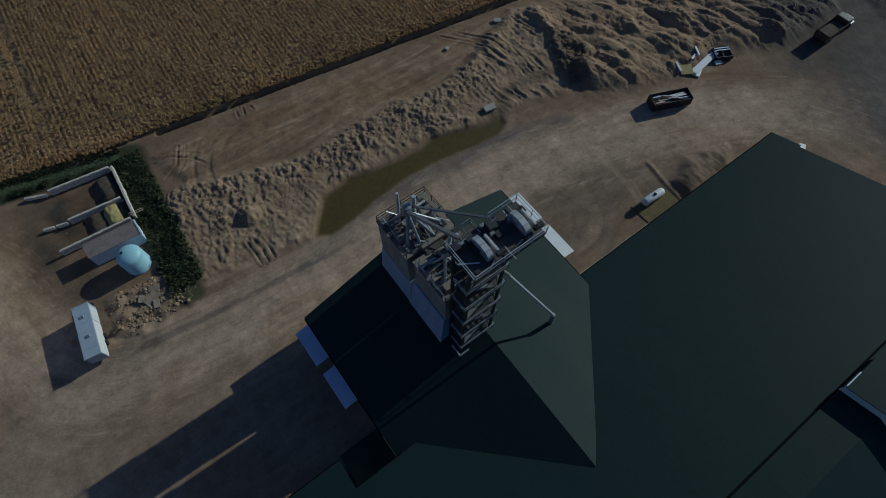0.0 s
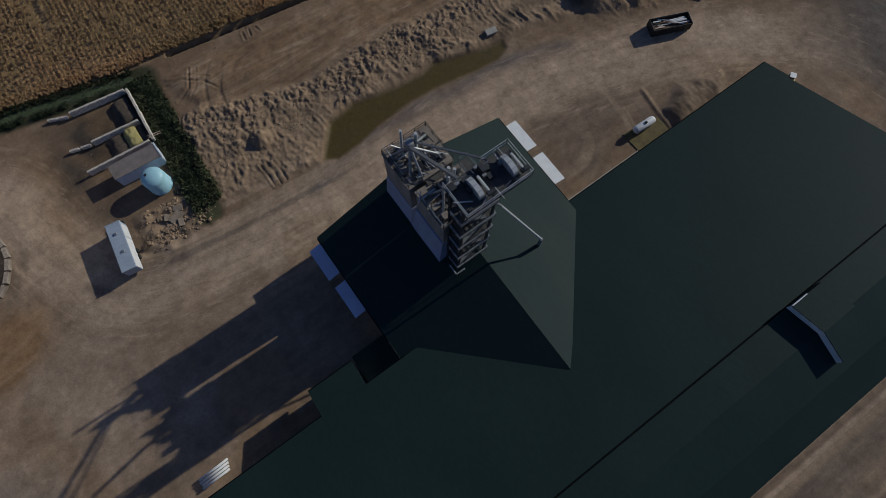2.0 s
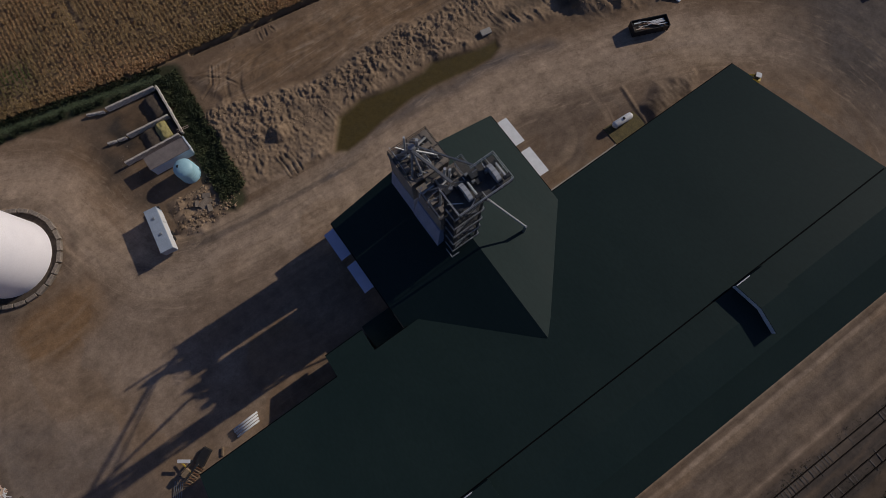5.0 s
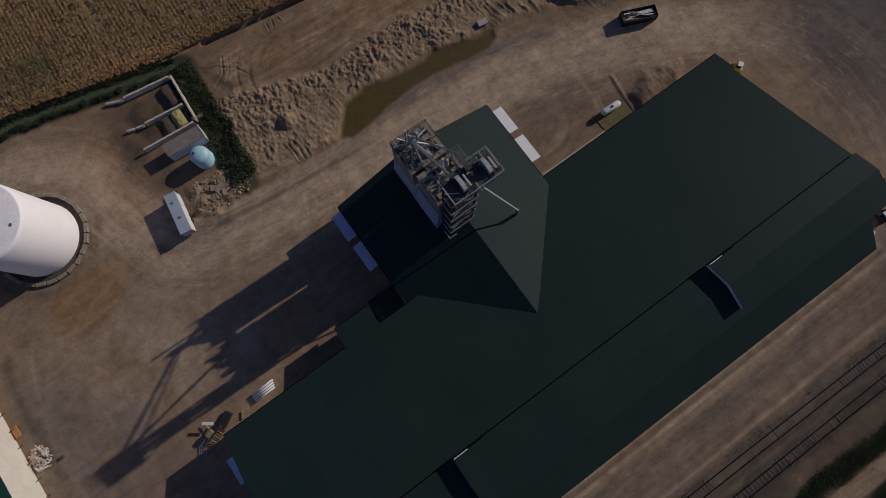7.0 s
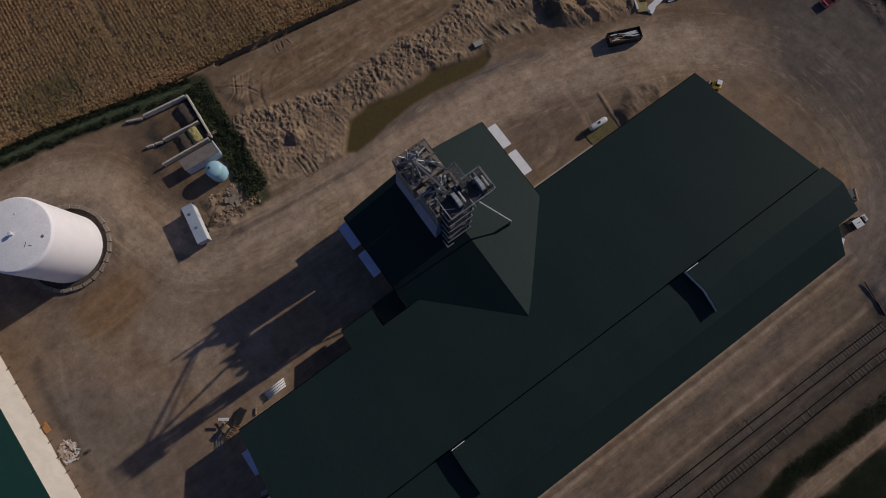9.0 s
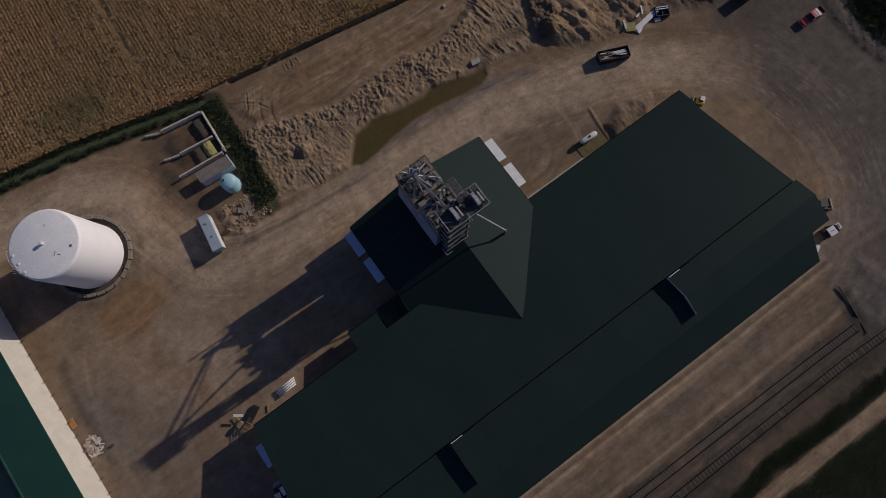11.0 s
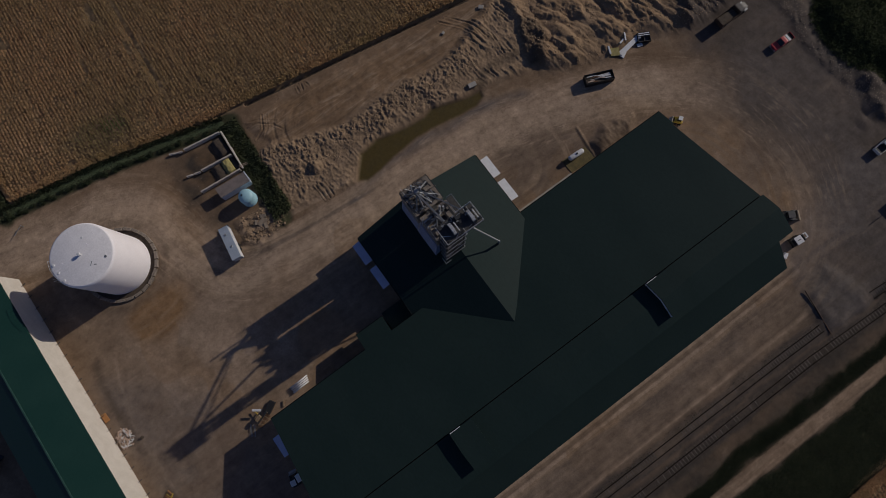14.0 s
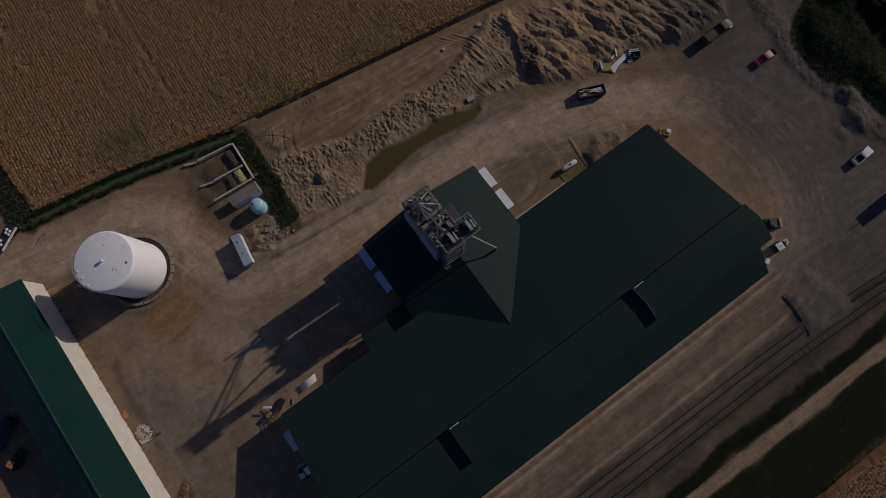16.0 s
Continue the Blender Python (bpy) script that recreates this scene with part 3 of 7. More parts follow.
    rust = np.clip(rust * (1 - 0.4 * floor) + 0.5 * floor * (0.4 + n3), 0, 1)
    east = sm(np.clip((wx + 0.12 * np.clip(-20 - wy, 0, 30) + 14 * (fbm(x / 13, y / 13, 155, 3) - 0.5) - 0.15 * np.abs(wy + 8) - 76) / 16, 0, 1)) * (wy > -46) * (wy < 40)
    grey = np.clip(0.65 * sm(np.clip((-33.4 - wy) / 0.8, 0, 1)) * (wy > -50) * (0.45 + 0.8 * n2) * (1 - 0.8 * np.clip(south, 0, 1)) + 0.5 * sm(np.clip(0.5 + (0.5 - np.abs(tape + 31.9)) / 0.4, 0, 1)) + 1.15 * east * (0.62 + 0.6 * n2) + 0.65 * np.maximum(ballast, ballast2)  + 0.7 * near(wx, wy, [(-30, 41), (-8, 38.5), (8, 37)], 1.5, 2.5) + 0.45 * sm(inside(wx, wy, [(26, 14), (54, 14), (52, 24), (36, 28), (27, 22)], 4)) * (0.4 + n2), 0, 1)
    # The two roof-corner outlines starting at y 7.5 paint deep shade into dark.
    dark = np.clip(0.5 * near(wx, wy, [(41.5, 41), (43.5, 43.4), (48.2, 44), (54, 42.6)], 1.0, 1.6) + floor * (0.3 + 0.5 * n2) + 0.42 * inside(wx, wy, [(-29, 53), (-27, 60), (-26, 70), (-20, 69.5), (-21, 57), (-17, 52), (-23, 49)], 3.0) * np.clip(2.6 * n2 - 0.5, 0, 1) + 0.8 * inside(x, y, [(-5.6, 7.5), (0.2, 7.5), (0.2, 12.6), (-3.5, 13.0), (-5.6, 11.4)], 0.8) + 0.45 * sm(inside(wx, wy, [(-21, 7.5), (-11.5, 7.5), (-11.5, 11.5), (-19, 11.8)], 1.0)) + (0.22 * np.clip((-41 - wy) / 1.5, 0, 1) + 0.5 * np.clip((-46 - wy) / 3, 0, 1)) * (0.5 + 1.1 * n2) * (1 - southroad) * (x < 112) + 0.62 * black + 0.36 * pile * (0.5 + n2) + 1.0 * ditch + 0.32 * near(wx, wy, [(-25, 63), (-24, 53), (-19, 40)], 1.5, 3.0) * (0.4 + n2) + 0.45 * np.exp(-((np.hypot(wx + 45.3, wy - 55.1) - 9.4) / 1.3) ** 2) * (0.3 + n2) + 0.65 * near(wx, wy, [(-60.6, 40), (-61.4, 30), (-62.2, -24)], 0.7, 1.6) * np.clip(2.2 * n2 - 0.3, 0, 1) + 0.28 * np.exp(-(((wx + 18) / 7) ** 2 + ((wy - 58) / 9) ** 2)) * (0.4 + 1.2 * n2) + 0.3 * sm(inside(wx, wy, [(62, -36), (100, -32), (112, -40), (112, -46), (62, -42)], 5)) + 0.4 * verge * n3 + 0.6 * hedge + 0.5 * plat * sm(np.clip(1 - (np.interp(x, ex, ey) - 0.6 - wy) / 2.6, 0, 1)) * (0.3 + n2), 0, 1)
    wheel = (1 - 0.6 * sm(np.clip((-26 - wy) / 6, 0, 1))) * (1 - 0.8 * sm(np.clip((x - 70) / 14, 0, 1))) * near(x, y, DRIVE, 8, 4) * np.clip(2.6 * lanes - 1.15, 0, 0.6) * np.clip(2.4 * fbm(x / 11, y / 11, 190, 2) - 0.5, 0, 1)
    for cx, cy, r0, r1, a0, seed in ((37, 22, 4, 15, 0.25, 165), (-45.3, 55.1, 8.8, 19, 0.3, 171)):
        rad, ang = np.hypot(x - cx, y - cy) + 1.5 * (n1 - 0.5), np.arctan2(y - cy, x - cx)
        turn = np.clip(1.2 - np.abs(rad - (r0 + r1) / 2) / ((r1 - r0) / 2), 0, 1)
        wheel = np.maximum(wheel, 0.5 * np.clip(3.0 * n2 - 0.9, 0, 1) * sm(np.clip(turn * 1.5, 0, 1)) * np.clip(3.4 * fbm(rad / 0.85, (ang + 4) * rad * a0 / 6, seed, 3) - 1.65, 0, 1))
    cut = fbm((y + 0.12 * x) / 0.8, x / 19 + 30, 177, 3)
    wheel = np.maximum(wheel, 0.4 * plat * np.clip(3.2 * cut - 1.5, 0, 1) * np.clip(2.4 * n1 - 0.5, 0, 1))
    rad, ang = np.hypot(x - 7.5, (y - 55.2) * 0.85) + 0.5 * (n2 - 0.5), np.arctan2(y - 55.2, x - 7.5)
    loop = plat * sm(np.clip((4.0 - np.abs(rad - 8.0)) / 1.5, 0, 1)) * sm(np.clip((0.95 - np.abs(ang - 2.35)) / 0.4, 0, 1)) * np.clip(3.4 * fbm(rad / 0.55, ang / 0.9 + 3, 188, 2) - 1.5, 0, 1)
    h -= 0.10 * loop
    southlane = (np.abs(wy + 37) < 7) * np.clip((68 - x) / 4, 0, 1) * np.clip(3.2 * fbm((y + 0.01 * x) / 0.7, x / 30 + 9, 180, 3) - 1.5, 0, 1)
    wheel = np.maximum(wheel, 0.16 * southlane)
    wheel = wheel * (1 - wet) * (1 - grass)
    h -= 0.03 * wheel
    lane_u, lane_v = off, way
    dark = np.clip(dark + 0.22 * loop, 0, 1)
    for line, half, deep in RUTS:
        rut = near(x + 0.12 * (n2 - 0.5), y, line, 0.7 * half, 0.22) * np.clip(2.2 * n3 - 0.3, 0, 1)
        h -= deep * rut * (1 - wet)
        h += 0.4 * deep * (near(x, y, line, half + 0.25, 0.2) - rut) * (1 - wet)
        dark = np.maximum(dark, 0.30 * rut)
    drag = np.clip(plat * 0.9 + 0.04 * east + 0.09 * np.clip((-30 - wy) / 2, 0, 1) * (wy > -48) + 0.6 * southroad + 0.22 * yard * (1 - 0.75 * sm(np.clip((x - 60) / 14, 0, 1))), 0, 1) * (1 - grass) * (1 - heap) * (1 - bank)
    return h, dict(wet=wet, gravel=gravel * (1 - wet), pale=pale, rust=rust, grey=grey, dark=dark, grass=grass, crop=np.maximum(crop, crop2), wheel=wheel, lane_u=lane_u, lane_v=lane_v, drag=drag, lane=np.clip(near(x, y, DRIVE, 8, 6) * (1 - 0.55 * sm(np.clip((x - 76) / 12, 0, 1))) * (1 - 0.85 * sm(np.clip((-24 - wy) / 6, 0, 1))) + 0.12 * yard, 0, 1) * (1 - grass) * (1 - wet) * (1 - heap) * (1 - bank), clod=np.clip(bank + heap + 0.8 * rubble, 0, 1))


def spread(cuts, steps, far):
    """Grid lines: fine over the banks, wide towards the horizon."""
    mid = np.concatenate([np.arange(a, b - d / 2, d) for a, b, d in zip(cuts, cuts[1:], steps)] + [[cuts[-1]]])
    lo, hi, step = cuts[0], cuts[-1], steps[0]
    out = [step * 3]
    while out[-1] < far:
        out.append(out[-1] * 1.55)
    out = np.cumsum(out)
    return np.concatenate([(lo - out)[::-1], mid, hi + out])


def ground_material():
    m = bpy.data.materials.new("bare_yard_soil")
    m.use_nodes = True
    nt = m.node_tree
    n, ln = nt.nodes, nt.links.new
    b = n["Principled BSDF"]
    tc = n.new("ShaderNodeTexCoord")

    def noise_at(s, detail=5, rough=0.6):
        t = n.new("ShaderNodeTexNoise")
        t.inputs["Scale"].default_value = s
        t.inputs["Detail"].default_value = detail
        t.inputs["Roughness"].default_value = rough
        ln(tc.outputs["Object"], t.inputs["Vector"])
        return t.outputs["Fac"]

    def ranged(sock, a, c, lo, hi):
        r = n.new("ShaderNodeMapRange")
        for k, v in (("From Min", a), ("From Max", c), ("To Min", lo), ("To Max", hi)):
            r.inputs[k].default_value = v
        ln(sock, r.inputs["Value"])
        return r.outputs["Result"]

    def mixed(fac, a, c):
        x = n.new("ShaderNodeMix")
        x.data_type = "RGBA"
        for key, v in (("Factor", fac), ("A", a), ("B", c)):
            if isinstance(v, (tuple, float)):
                x.inputs[key].default_value = (*v, 1) if isinstance(v, tuple) else v
            else:
                ln(v, x.inputs[key])
        return x.outputs["Result"]

    def share(name):
        a = n.new("ShaderNodeAttribute")
        a.attribute_name = name
        return a.outputs["Fac"]

    def product(a, c):
        x = n.new("ShaderNodeMath")
        x.operation = "MULTIPLY"
        ln(a, x.inputs[0])
        ln(c, x.inputs[1])
        return x.outputs["Value"]

    wide, mid, fine, grain = noise_at(0.06), noise_at(0.45, 6, 0.7), noise_at(1.6, 6, 0.72), noise_at(11, 3)
    col = mixed(ranged(mid, 0.35, 0.65, 0, 1), (0.222, 0.143, 0.088), (0.165, 0.108, 0.068))
    blotch = noise_at(0.17, 4, 0.65)
    col = mixed(ranged(wide, 0.4, 0.65, 0, 0.6), col, (0.28, 0.188, 0.121))
    col = mixed(ranged(blotch, 0.52, 0.66, 0, 0.7), col, (0.285, 0.200, 0.134))
    col = mixed(ranged(blotch, 0.46, 0.32, 0, 0.6), col, (0.150, 0.096, 0.060))
    col = mixed(share("clod"), col, mixed(ranged(fine, 0.35, 0.65, 0, 1), (0.335, 0.233, 0.150), (0.225, 0.154, 0.099)))
    col = mixed(share("pale"), col, mixed(ranged(blotch, 0.38, 0.62, 1, 0), (0.45, 0.325, 0.232), (0.35, 0.252, 0.176)))
    col = mixed(share("rust"), col, mixed(ranged(fine, 0.35, 0.65, 0, 1), (0.325, 0.178, 0.072), (0.225, 0.124, 0.054)))
    col = mixed(share("grey"), col, mixed(ranged(fine, 0.35, 0.65, 0, 1), (0.110, 0.086, 0.072), (0.075, 0.058, 0.050)))
    col = mixed(share("gravel"), col, mixed(ranged(fine, 0.35, 0.65, 0, 1), (0.165, 0.140, 0.130), (0.115, 0.096, 0.088)))
    col = mixed(share("dark"), col, mixed(ranged(fine, 0.35, 0.65, 0, 1), (0.075, 0.058, 0.045), (0.045, 0.037, 0.030)))
    col = mixed(share("wheel"), col, (0.43, 0.308, 0.209))
    col = mixed(share("grass"), col, mixed(ranged(fine, 0.35, 0.65, 0, 1), (0.028, 0.036, 0.016), (0.048, 0.050, 0.024)))
    col = mixed(share("crop"), col, (0.265, 0.180, 0.100))
    col = mixed(share("wet"), col, mixed(ranged(mid, 0.4, 0.6, 0, 1), (0.102, 0.072, 0.021), (0.070, 0.051, 0.017)))
    lanes = n.new("ShaderNodeTexNoise")
    lanes.inputs["Scale"].default_value = 1.0
    lanes.inputs["Detail"].default_value = 7
    lanes.inputs["Roughness"].default_value = 0.72
    lanes.inputs["Distortion"].default_value = 0.5
    uv = n.new("ShaderNodeCombineXYZ")
    for key, name, k in (("X", "lane_u", 1.1), ("Y", "lane_v", 0.2)):
        mul = n.new("ShaderNodeMath")
        mul.operation = "MULTIPLY"
        ln(share(name), mul.inputs[0])
        mul.inputs[1].default_value = k
        ln(mul.outputs["Value"], uv.inputs[key])
    ln(uv.outputs["Vector"], lanes.inputs["Vector"])
    col = mixed(product(share("lane"), ranged(lanes.outputs["Fac"], 0.53, 0.68, 0, 0.6)), col, (0.46, 0.332, 0.230))
    col = mixed(product(share("lane"), ranged(lanes.outputs["Fac"], 0.48, 0.30, 0, 0.45)), col, (0.150, 0.100, 0.065))
    wipe = n.new("ShaderNodeTexNoise")
    wipe.inputs["Scale"].default_value = 1.0
    wipe.inputs["Detail"].default_value = 7
    wipe.inputs["Roughness"].default_value = 0.7
    wipe.inputs["Distortion"].default_value = 0.6
    mp = n.new("ShaderNodeMapping")
    mp.inputs["Scale"].default_value = (0.11, 0.85, 0.5)
    ln(tc.outputs["Object"], mp.inputs["Vector"])
    ln(mp.outputs["Vector"], wipe.inputs["Vector"])
    col = mixed(product(share("drag"), ranged(wipe.outputs["Fac"], 0.51, 0.63, 0, 0.75)), col, (0.37, 0.270, 0.185))
    col = mixed(product(share("drag"), ranged(wipe.outputs["Fac"], 0.47, 0.34, 0, 0.65)), col, (0.110, 0.078, 0.054))
    hsv = n.new("ShaderNodeHueSaturation")
    ln(col, hsv.inputs["Color"])
    ln(product(ranged(fine, 0.3, 0.7, 0.86, 1.14), product(product(ranged(grain, 0.25, 0.75, 0.96, 1.04), ranged(noise_at(4.2, 2, 0.6), 0.32, 0.68, 0.93, 1.07)), ranged(mid, 0.32, 0.68, 0.74, 1.26))), hsv.inputs["Value"])
    ln(hsv.outputs["Color"], b.inputs["Base Color"])
    ln(ranged(share("wet"), 0, 1, 0.95, 0.5), b.inputs["Roughness"])
    b.inputs["Specular IOR Level"].default_value = 0.25
    bp = n.new("ShaderNodeBump")
    bp.inputs["Strength"].default_value = 0.36
    bp.inputs["Distance"].default_value = 0.12
    ln(noise_at(2.0, 6, 0.75), bp.inputs["Height"])
    ln(bp.outputs["Normal"], b.inputs["Normal"])
    return m


def sheet(name, xs, ys, zs, material):
    """A grid of quads from coordinate arrays."""
    nx, ny = len(xs), len(ys)
    gx, gy = np.meshgrid(xs, ys)
    co = np.stack([gx.ravel(), gy.ravel(), zs.ravel()], 1)
    i = (np.arange(ny - 1)[:, None] * nx + np.arange(nx - 1)[None, :]).ravel()
    quads = np.stack([i, i + 1, i + 1 + nx, i + nx], 1)
    me = bpy.data.meshes.new(name)
    me.vertices.add(len(co))
    me.vertices.foreach_set("co", co.ravel())
    me.loops.add(quads.size)
    me.loops.foreach_set("vertex_index", quads.ravel())
    me.polygons.add(len(quads))
    me.polygons.foreach_set("loop_start", np.arange(0, quads.size, 4))
    me.update(calc_edges=True)
    me.materials.append(material)
    return me


gxs, gys = spread((-98, -12, 108, 128), (0.46, 0.2, 0.46), 2200), spread((-78, -34.4, -29.6, 24, 72.0, 104), (0.46, 0.2, 0.46, 0.2, 0.48), 2200)
GX, GY = np.meshgrid(gxs, gys)
GH, KINDS = relief(GX, GY)
ground_mesh = sheet("ground", gxs, gys, GH, ground_material())
for kind, share in KINDS.items():
    ground_mesh.attributes.new(kind, "FLOAT", "POINT").data.foreach_set("value", share.ravel().astype(np.float32))
tagged(new("ground", ground_mesh), "bare brown dirt yard with spoil banks, ruts and fields", "ground", kind="structure")


def ground_z(x, y):
    return float(relief(np.array([[float(x)]]), np.array([[float(y)]]))[0][0, 0])


def tri_cloud(name, centres, size, material, seed, flat=0.5, per=2, lie=None, erect=False):
    """Many small leaf blades round the given centres, in one mesh."""
    rng = np.random.RandomState(seed)
    c = np.repeat(np.asarray(centres, float), per, 0)
    k = len(c)
    s = size * (0.55 + 0.9 * rng.rand(k, 1))
    ang = rng.rand(k, 1) * 2 * math.pi if lie is None else lie + 0.55 * rng.randn(k, 1)
    tilt = (rng.rand(k, 1) - 0.5) * 2 * flat
    u = np.concatenate([np.cos(ang), np.sin(ang), tilt], 1)
    w = np.concatenate([-np.sin(ang), np.cos(ang), (rng.rand(k, 1) - 0.5) * 2 * flat], 1)
    if erect:
        w = np.concatenate([0.2 * rng.randn(k, 1), 0.25 * rng.randn(k, 1), 2.2 + 0 * ang], 1)
    c = c + (rng.rand(k, 3) - 0.5) * size * 0.8
    v = np.stack([c - u * s, c + w * s * 0.38, c + u * s, c - w * s * 0.38], 1).reshape(-1, 3)
    me = bpy.data.meshes.new(name)
    me.vertices.add(len(v))
    me.vertices.foreach_set("co", v.ravel())
    me.loops.add(4 * k)
    me.loops.foreach_set("vertex_index", np.arange(4 * k))
    me.polygons.add(k)
    me.polygons.foreach_set("loop_start", np.arange(0, 4 * k, 4))
    me.update(calc_edges=True)
    me.materials.append(material)
    return me


# ---- crop fields: rows of standing plants ----
def crop_field(name, x0, x1, y0, y1, depth_of, label, step, seed, height=0.8, leaf=0.21):
    rng = np.random.RandomState(seed)
    rows = np.arange(x0, x1, 0.76)
    along = np.arange(y0, y1, step)
    rx, ry = np.meshgrid(rows, along)
    rx = rx + 0.06 * (ry - y0) + (rng.rand(*rx.shape) - 0.5) * 0.16
    ry = ry + (rng.rand(*rx.shape) - 0.5) * step
    d = depth_of(rx, ry) + 0.5 * (rng.rand(*rx.shape) - 0.5)
    keep = (d > 0.4) & (rng.rand(*rx.shape) > 0.05) & (fbm(rx / 3.5, ry / 9, seed + 3, 3) > 0.2)
    lane = np.abs(rx - 0.06 * (ry - y0) - (-18.2)) < 0.45
    keep &= ~(lane & (ry > 85) & (ry < 124))
    keep &= d > 1.3
    hx, hy = rng.uniform(x0, x1, 260000), rng.uniform(y0, y1, 260000)
    hd = depth_of(hx, hy)
    edge = (hd > 0.3) & (hd < 2.0)
    rx, ry, d = np.concatenate([rx[keep], hx[edge]]), np.concatenate([ry[keep], hy[edge]]), np.concatenate([d[keep], hd[edge]])
    rz = height * (0.62 + 0.38 * np.clip(d / 1.5, 0, 1)) * (0.62 + 0.7 * fbm(rx / 1.3, ry / 3.2, seed + 5, 3)) * (0.82 + 0.28 * rng.rand(len(rx)))
    me = tri_cloud(name, np.stack([rx, ry, rz], 1), leaf, CROP, seed, 0.6, 9, 1.45)
    up = tri_cloud(name + "_upright", np.stack([rx, ry, rz - 0.12], 1), leaf, CROP, seed + 1, 0.3, 2, 0.0, True)
    for mesh in (me, up):
        at = np.empty(len(mesh.vertices) * 3)
        mesh.vertices.foreach_get("co", at)
        vx, vy = at[0::3], at[1::3]
        patch = fbm(vx / 5, vy / 4, seed + 9, 3)
        green = np.exp(-((vx + 32) / 13) ** 2 - ((vy - 84 + 0.2 * (vx + 32)) / 3.2) ** 2) * np.clip(3 * patch - 0.7, 0, 1) + 0.25 * np.clip(4 * fbm(vx / 18, vy / 18, seed + 12, 3) - 2.2, 0, 1)
        mesh.attributes.new("verdant", "FLOAT", "POINT").data.foreach_set("value", np.clip(green, 0, 1).astype(np.float32))
        dry = np.exp(-((vx + 49) / 9) ** 2 - ((vy - 89) / 11) ** 2) * np.clip(2.6 * patch - 0.5, 0, 1)
        mesh.attributes.new("parched", "FLOAT", "POINT").data.foreach_set("value", np.clip(dry, 0, 1).astype(np.float32))
    tagged(new("upright_leaves", up), "upright brown crop leaves standing across the rows", "crop", kind="stuff")
    return tagged(new(name, me), label, "crop", kind="stuff")


crop_field("crop_field", -75, 110, 58, 165, field_side, "ripening brown crop standing in rows", 0.45, 5)
crop_field("crop_field_south", -20, 110, -100, -71, lambda x, y: -72.0 - y, "dry brown crop beyond the grass verge", 0.55, 6)


# ---- main storage building ----
RIDGE_Y, RIDGE_Z, PITCH = -17.8, 14.4, 0.315


def roof_z(y):
    return RIDGE_Z - PITCH * abs(y - RIDGE_Y)


def slope(bm, x0, x1, y0, y1, thick=0.22, lift=0.0):
    return slab(bm, [(x0, y0, roof_z(y0) + lift), (x1, y0, roof_z(y0) + lift), (x1, y1, roof_z(y1) + lift), (x0, y1, roof_z(y1) + lift)], thick)


WEST, EAST = -34.4, 68.7
store = thing("storage_building", 17, -9, 0, "long storage building with a plain dark green metal roof", "building")
part("roof_slope", slope(B(), WEST, EAST - 0.5, -14.1, 8.0), ROOF, store)
part("roof_extension", slope(B(), 26.5, EAST - 0.1, 8.0, 12.1), ROOF, store)
part("roof_bay", slope(B(), -11.8, -5.4, 8.0, 11.6), ROOF, store)
part("ridge_strip", slope(B(), WEST, EAST, RIDGE_Y, -14.1, 0.26, 0.12), ROOF, store)
part("far_slope", slope(B(), WEST, EAST, -23.0, RIDGE_Y, 0.26, 0.12), ROOF, store)
part("lean_to_roof", slab(B(), [(WEST, -22.7, 8.3), (EAST - 0.2, -22.7, 8.3), (EAST - 0.2, -30.1, 3.2), (WEST, -30.1, 3.2)], 0.2), ROOF, store)
bm = B()
beam(bm, (WEST, -13.99, roof_z(-13.99) + 0.02), (EAST - 0.9, -13.99, roof_z(-13.99) + 0.02), 0.18, 0.05)
part("roof_gutter", bm, DARKTRIM, store, "dark seam along the roof")
for x0, y0, x1, y1 in ((WEST, 8.0, -11.8, 8.0), (-5.4, 8.0, 0.4, 8.0), (30.7, 12.1, EAST - 0.1, 12.1), (-11.8, 11.6, -5.4, 11.6)):
    part("eave_gutter", beam(B(), (x0, y0 + 0.08, roof_z(y0) - 0.1), (x1, y1 + 0.08, roof_z(y1) - 0.1), 0.14, 0.16), DARKTRIM, store)
part("low_roof", slab(B(), [(-5.3, 8.15, 2.5), (-0.1, 8.15, 2.5), (-0.1, 12.5, 2.3), (-5.3, 12.5, 2.3)], 0.14), ROOF, store, "low dark roof in the corner by the annex")
part("low_wall", box(B(), -5.2, -0.2, 12.2, 12.35, 0, 2.2), SHEDWALL, store)
part("low_wall", box(B(), -5.2, -5.05, 8.2, 12.2, 0, 2.2), SHEDWALL, store)
WALL_OUT = [(-29.6, 0), (-29.6, 3.0), (-22.8, 7.8), (-22.8, roof_z(-22.8) - 0.35), (RIDGE_Y, RIDGE_Z - 0.35), (7.6, roof_z(7.6) - 0.35), (7.6, 0)]
part("end_wall", prism(B(), WALL_OUT, "x", WEST + 0.35, WEST + 0.6), SHEDWALL, store)
part("end_wall", prism(B(), WALL_OUT, "x", EAST - 1.1, EAST - 0.85), SHEDWALL, store)
part("side_wall", box(B(), WEST + 0.6, 30.9, 7.35, 7.6, 0, roof_z(7.6) - 0.3), SHEDWALL, store)
part("side_wall", box(B(), 30.9, EAST - 0.85, 11.5, 11.75, 0, roof_z(11.75) - 0.3), SHEDWALL, store)
part("side_wall", box(B(), -11.5, -5.7, 11.0, 11.25, 0, roof_z(11.25) - 0.3), SHEDWALL, store)
part("side_wall", box(B(), -11.5, -11.25, 7.6, 11.0, 0, roof_z(11.0) - 0.3), SHEDWALL, store)
part("side_wall", box(B(), -5.95, -5.7, 7.6, 11.0, 0, roof_z(11.0) - 0.3), SHEDWALL, store)
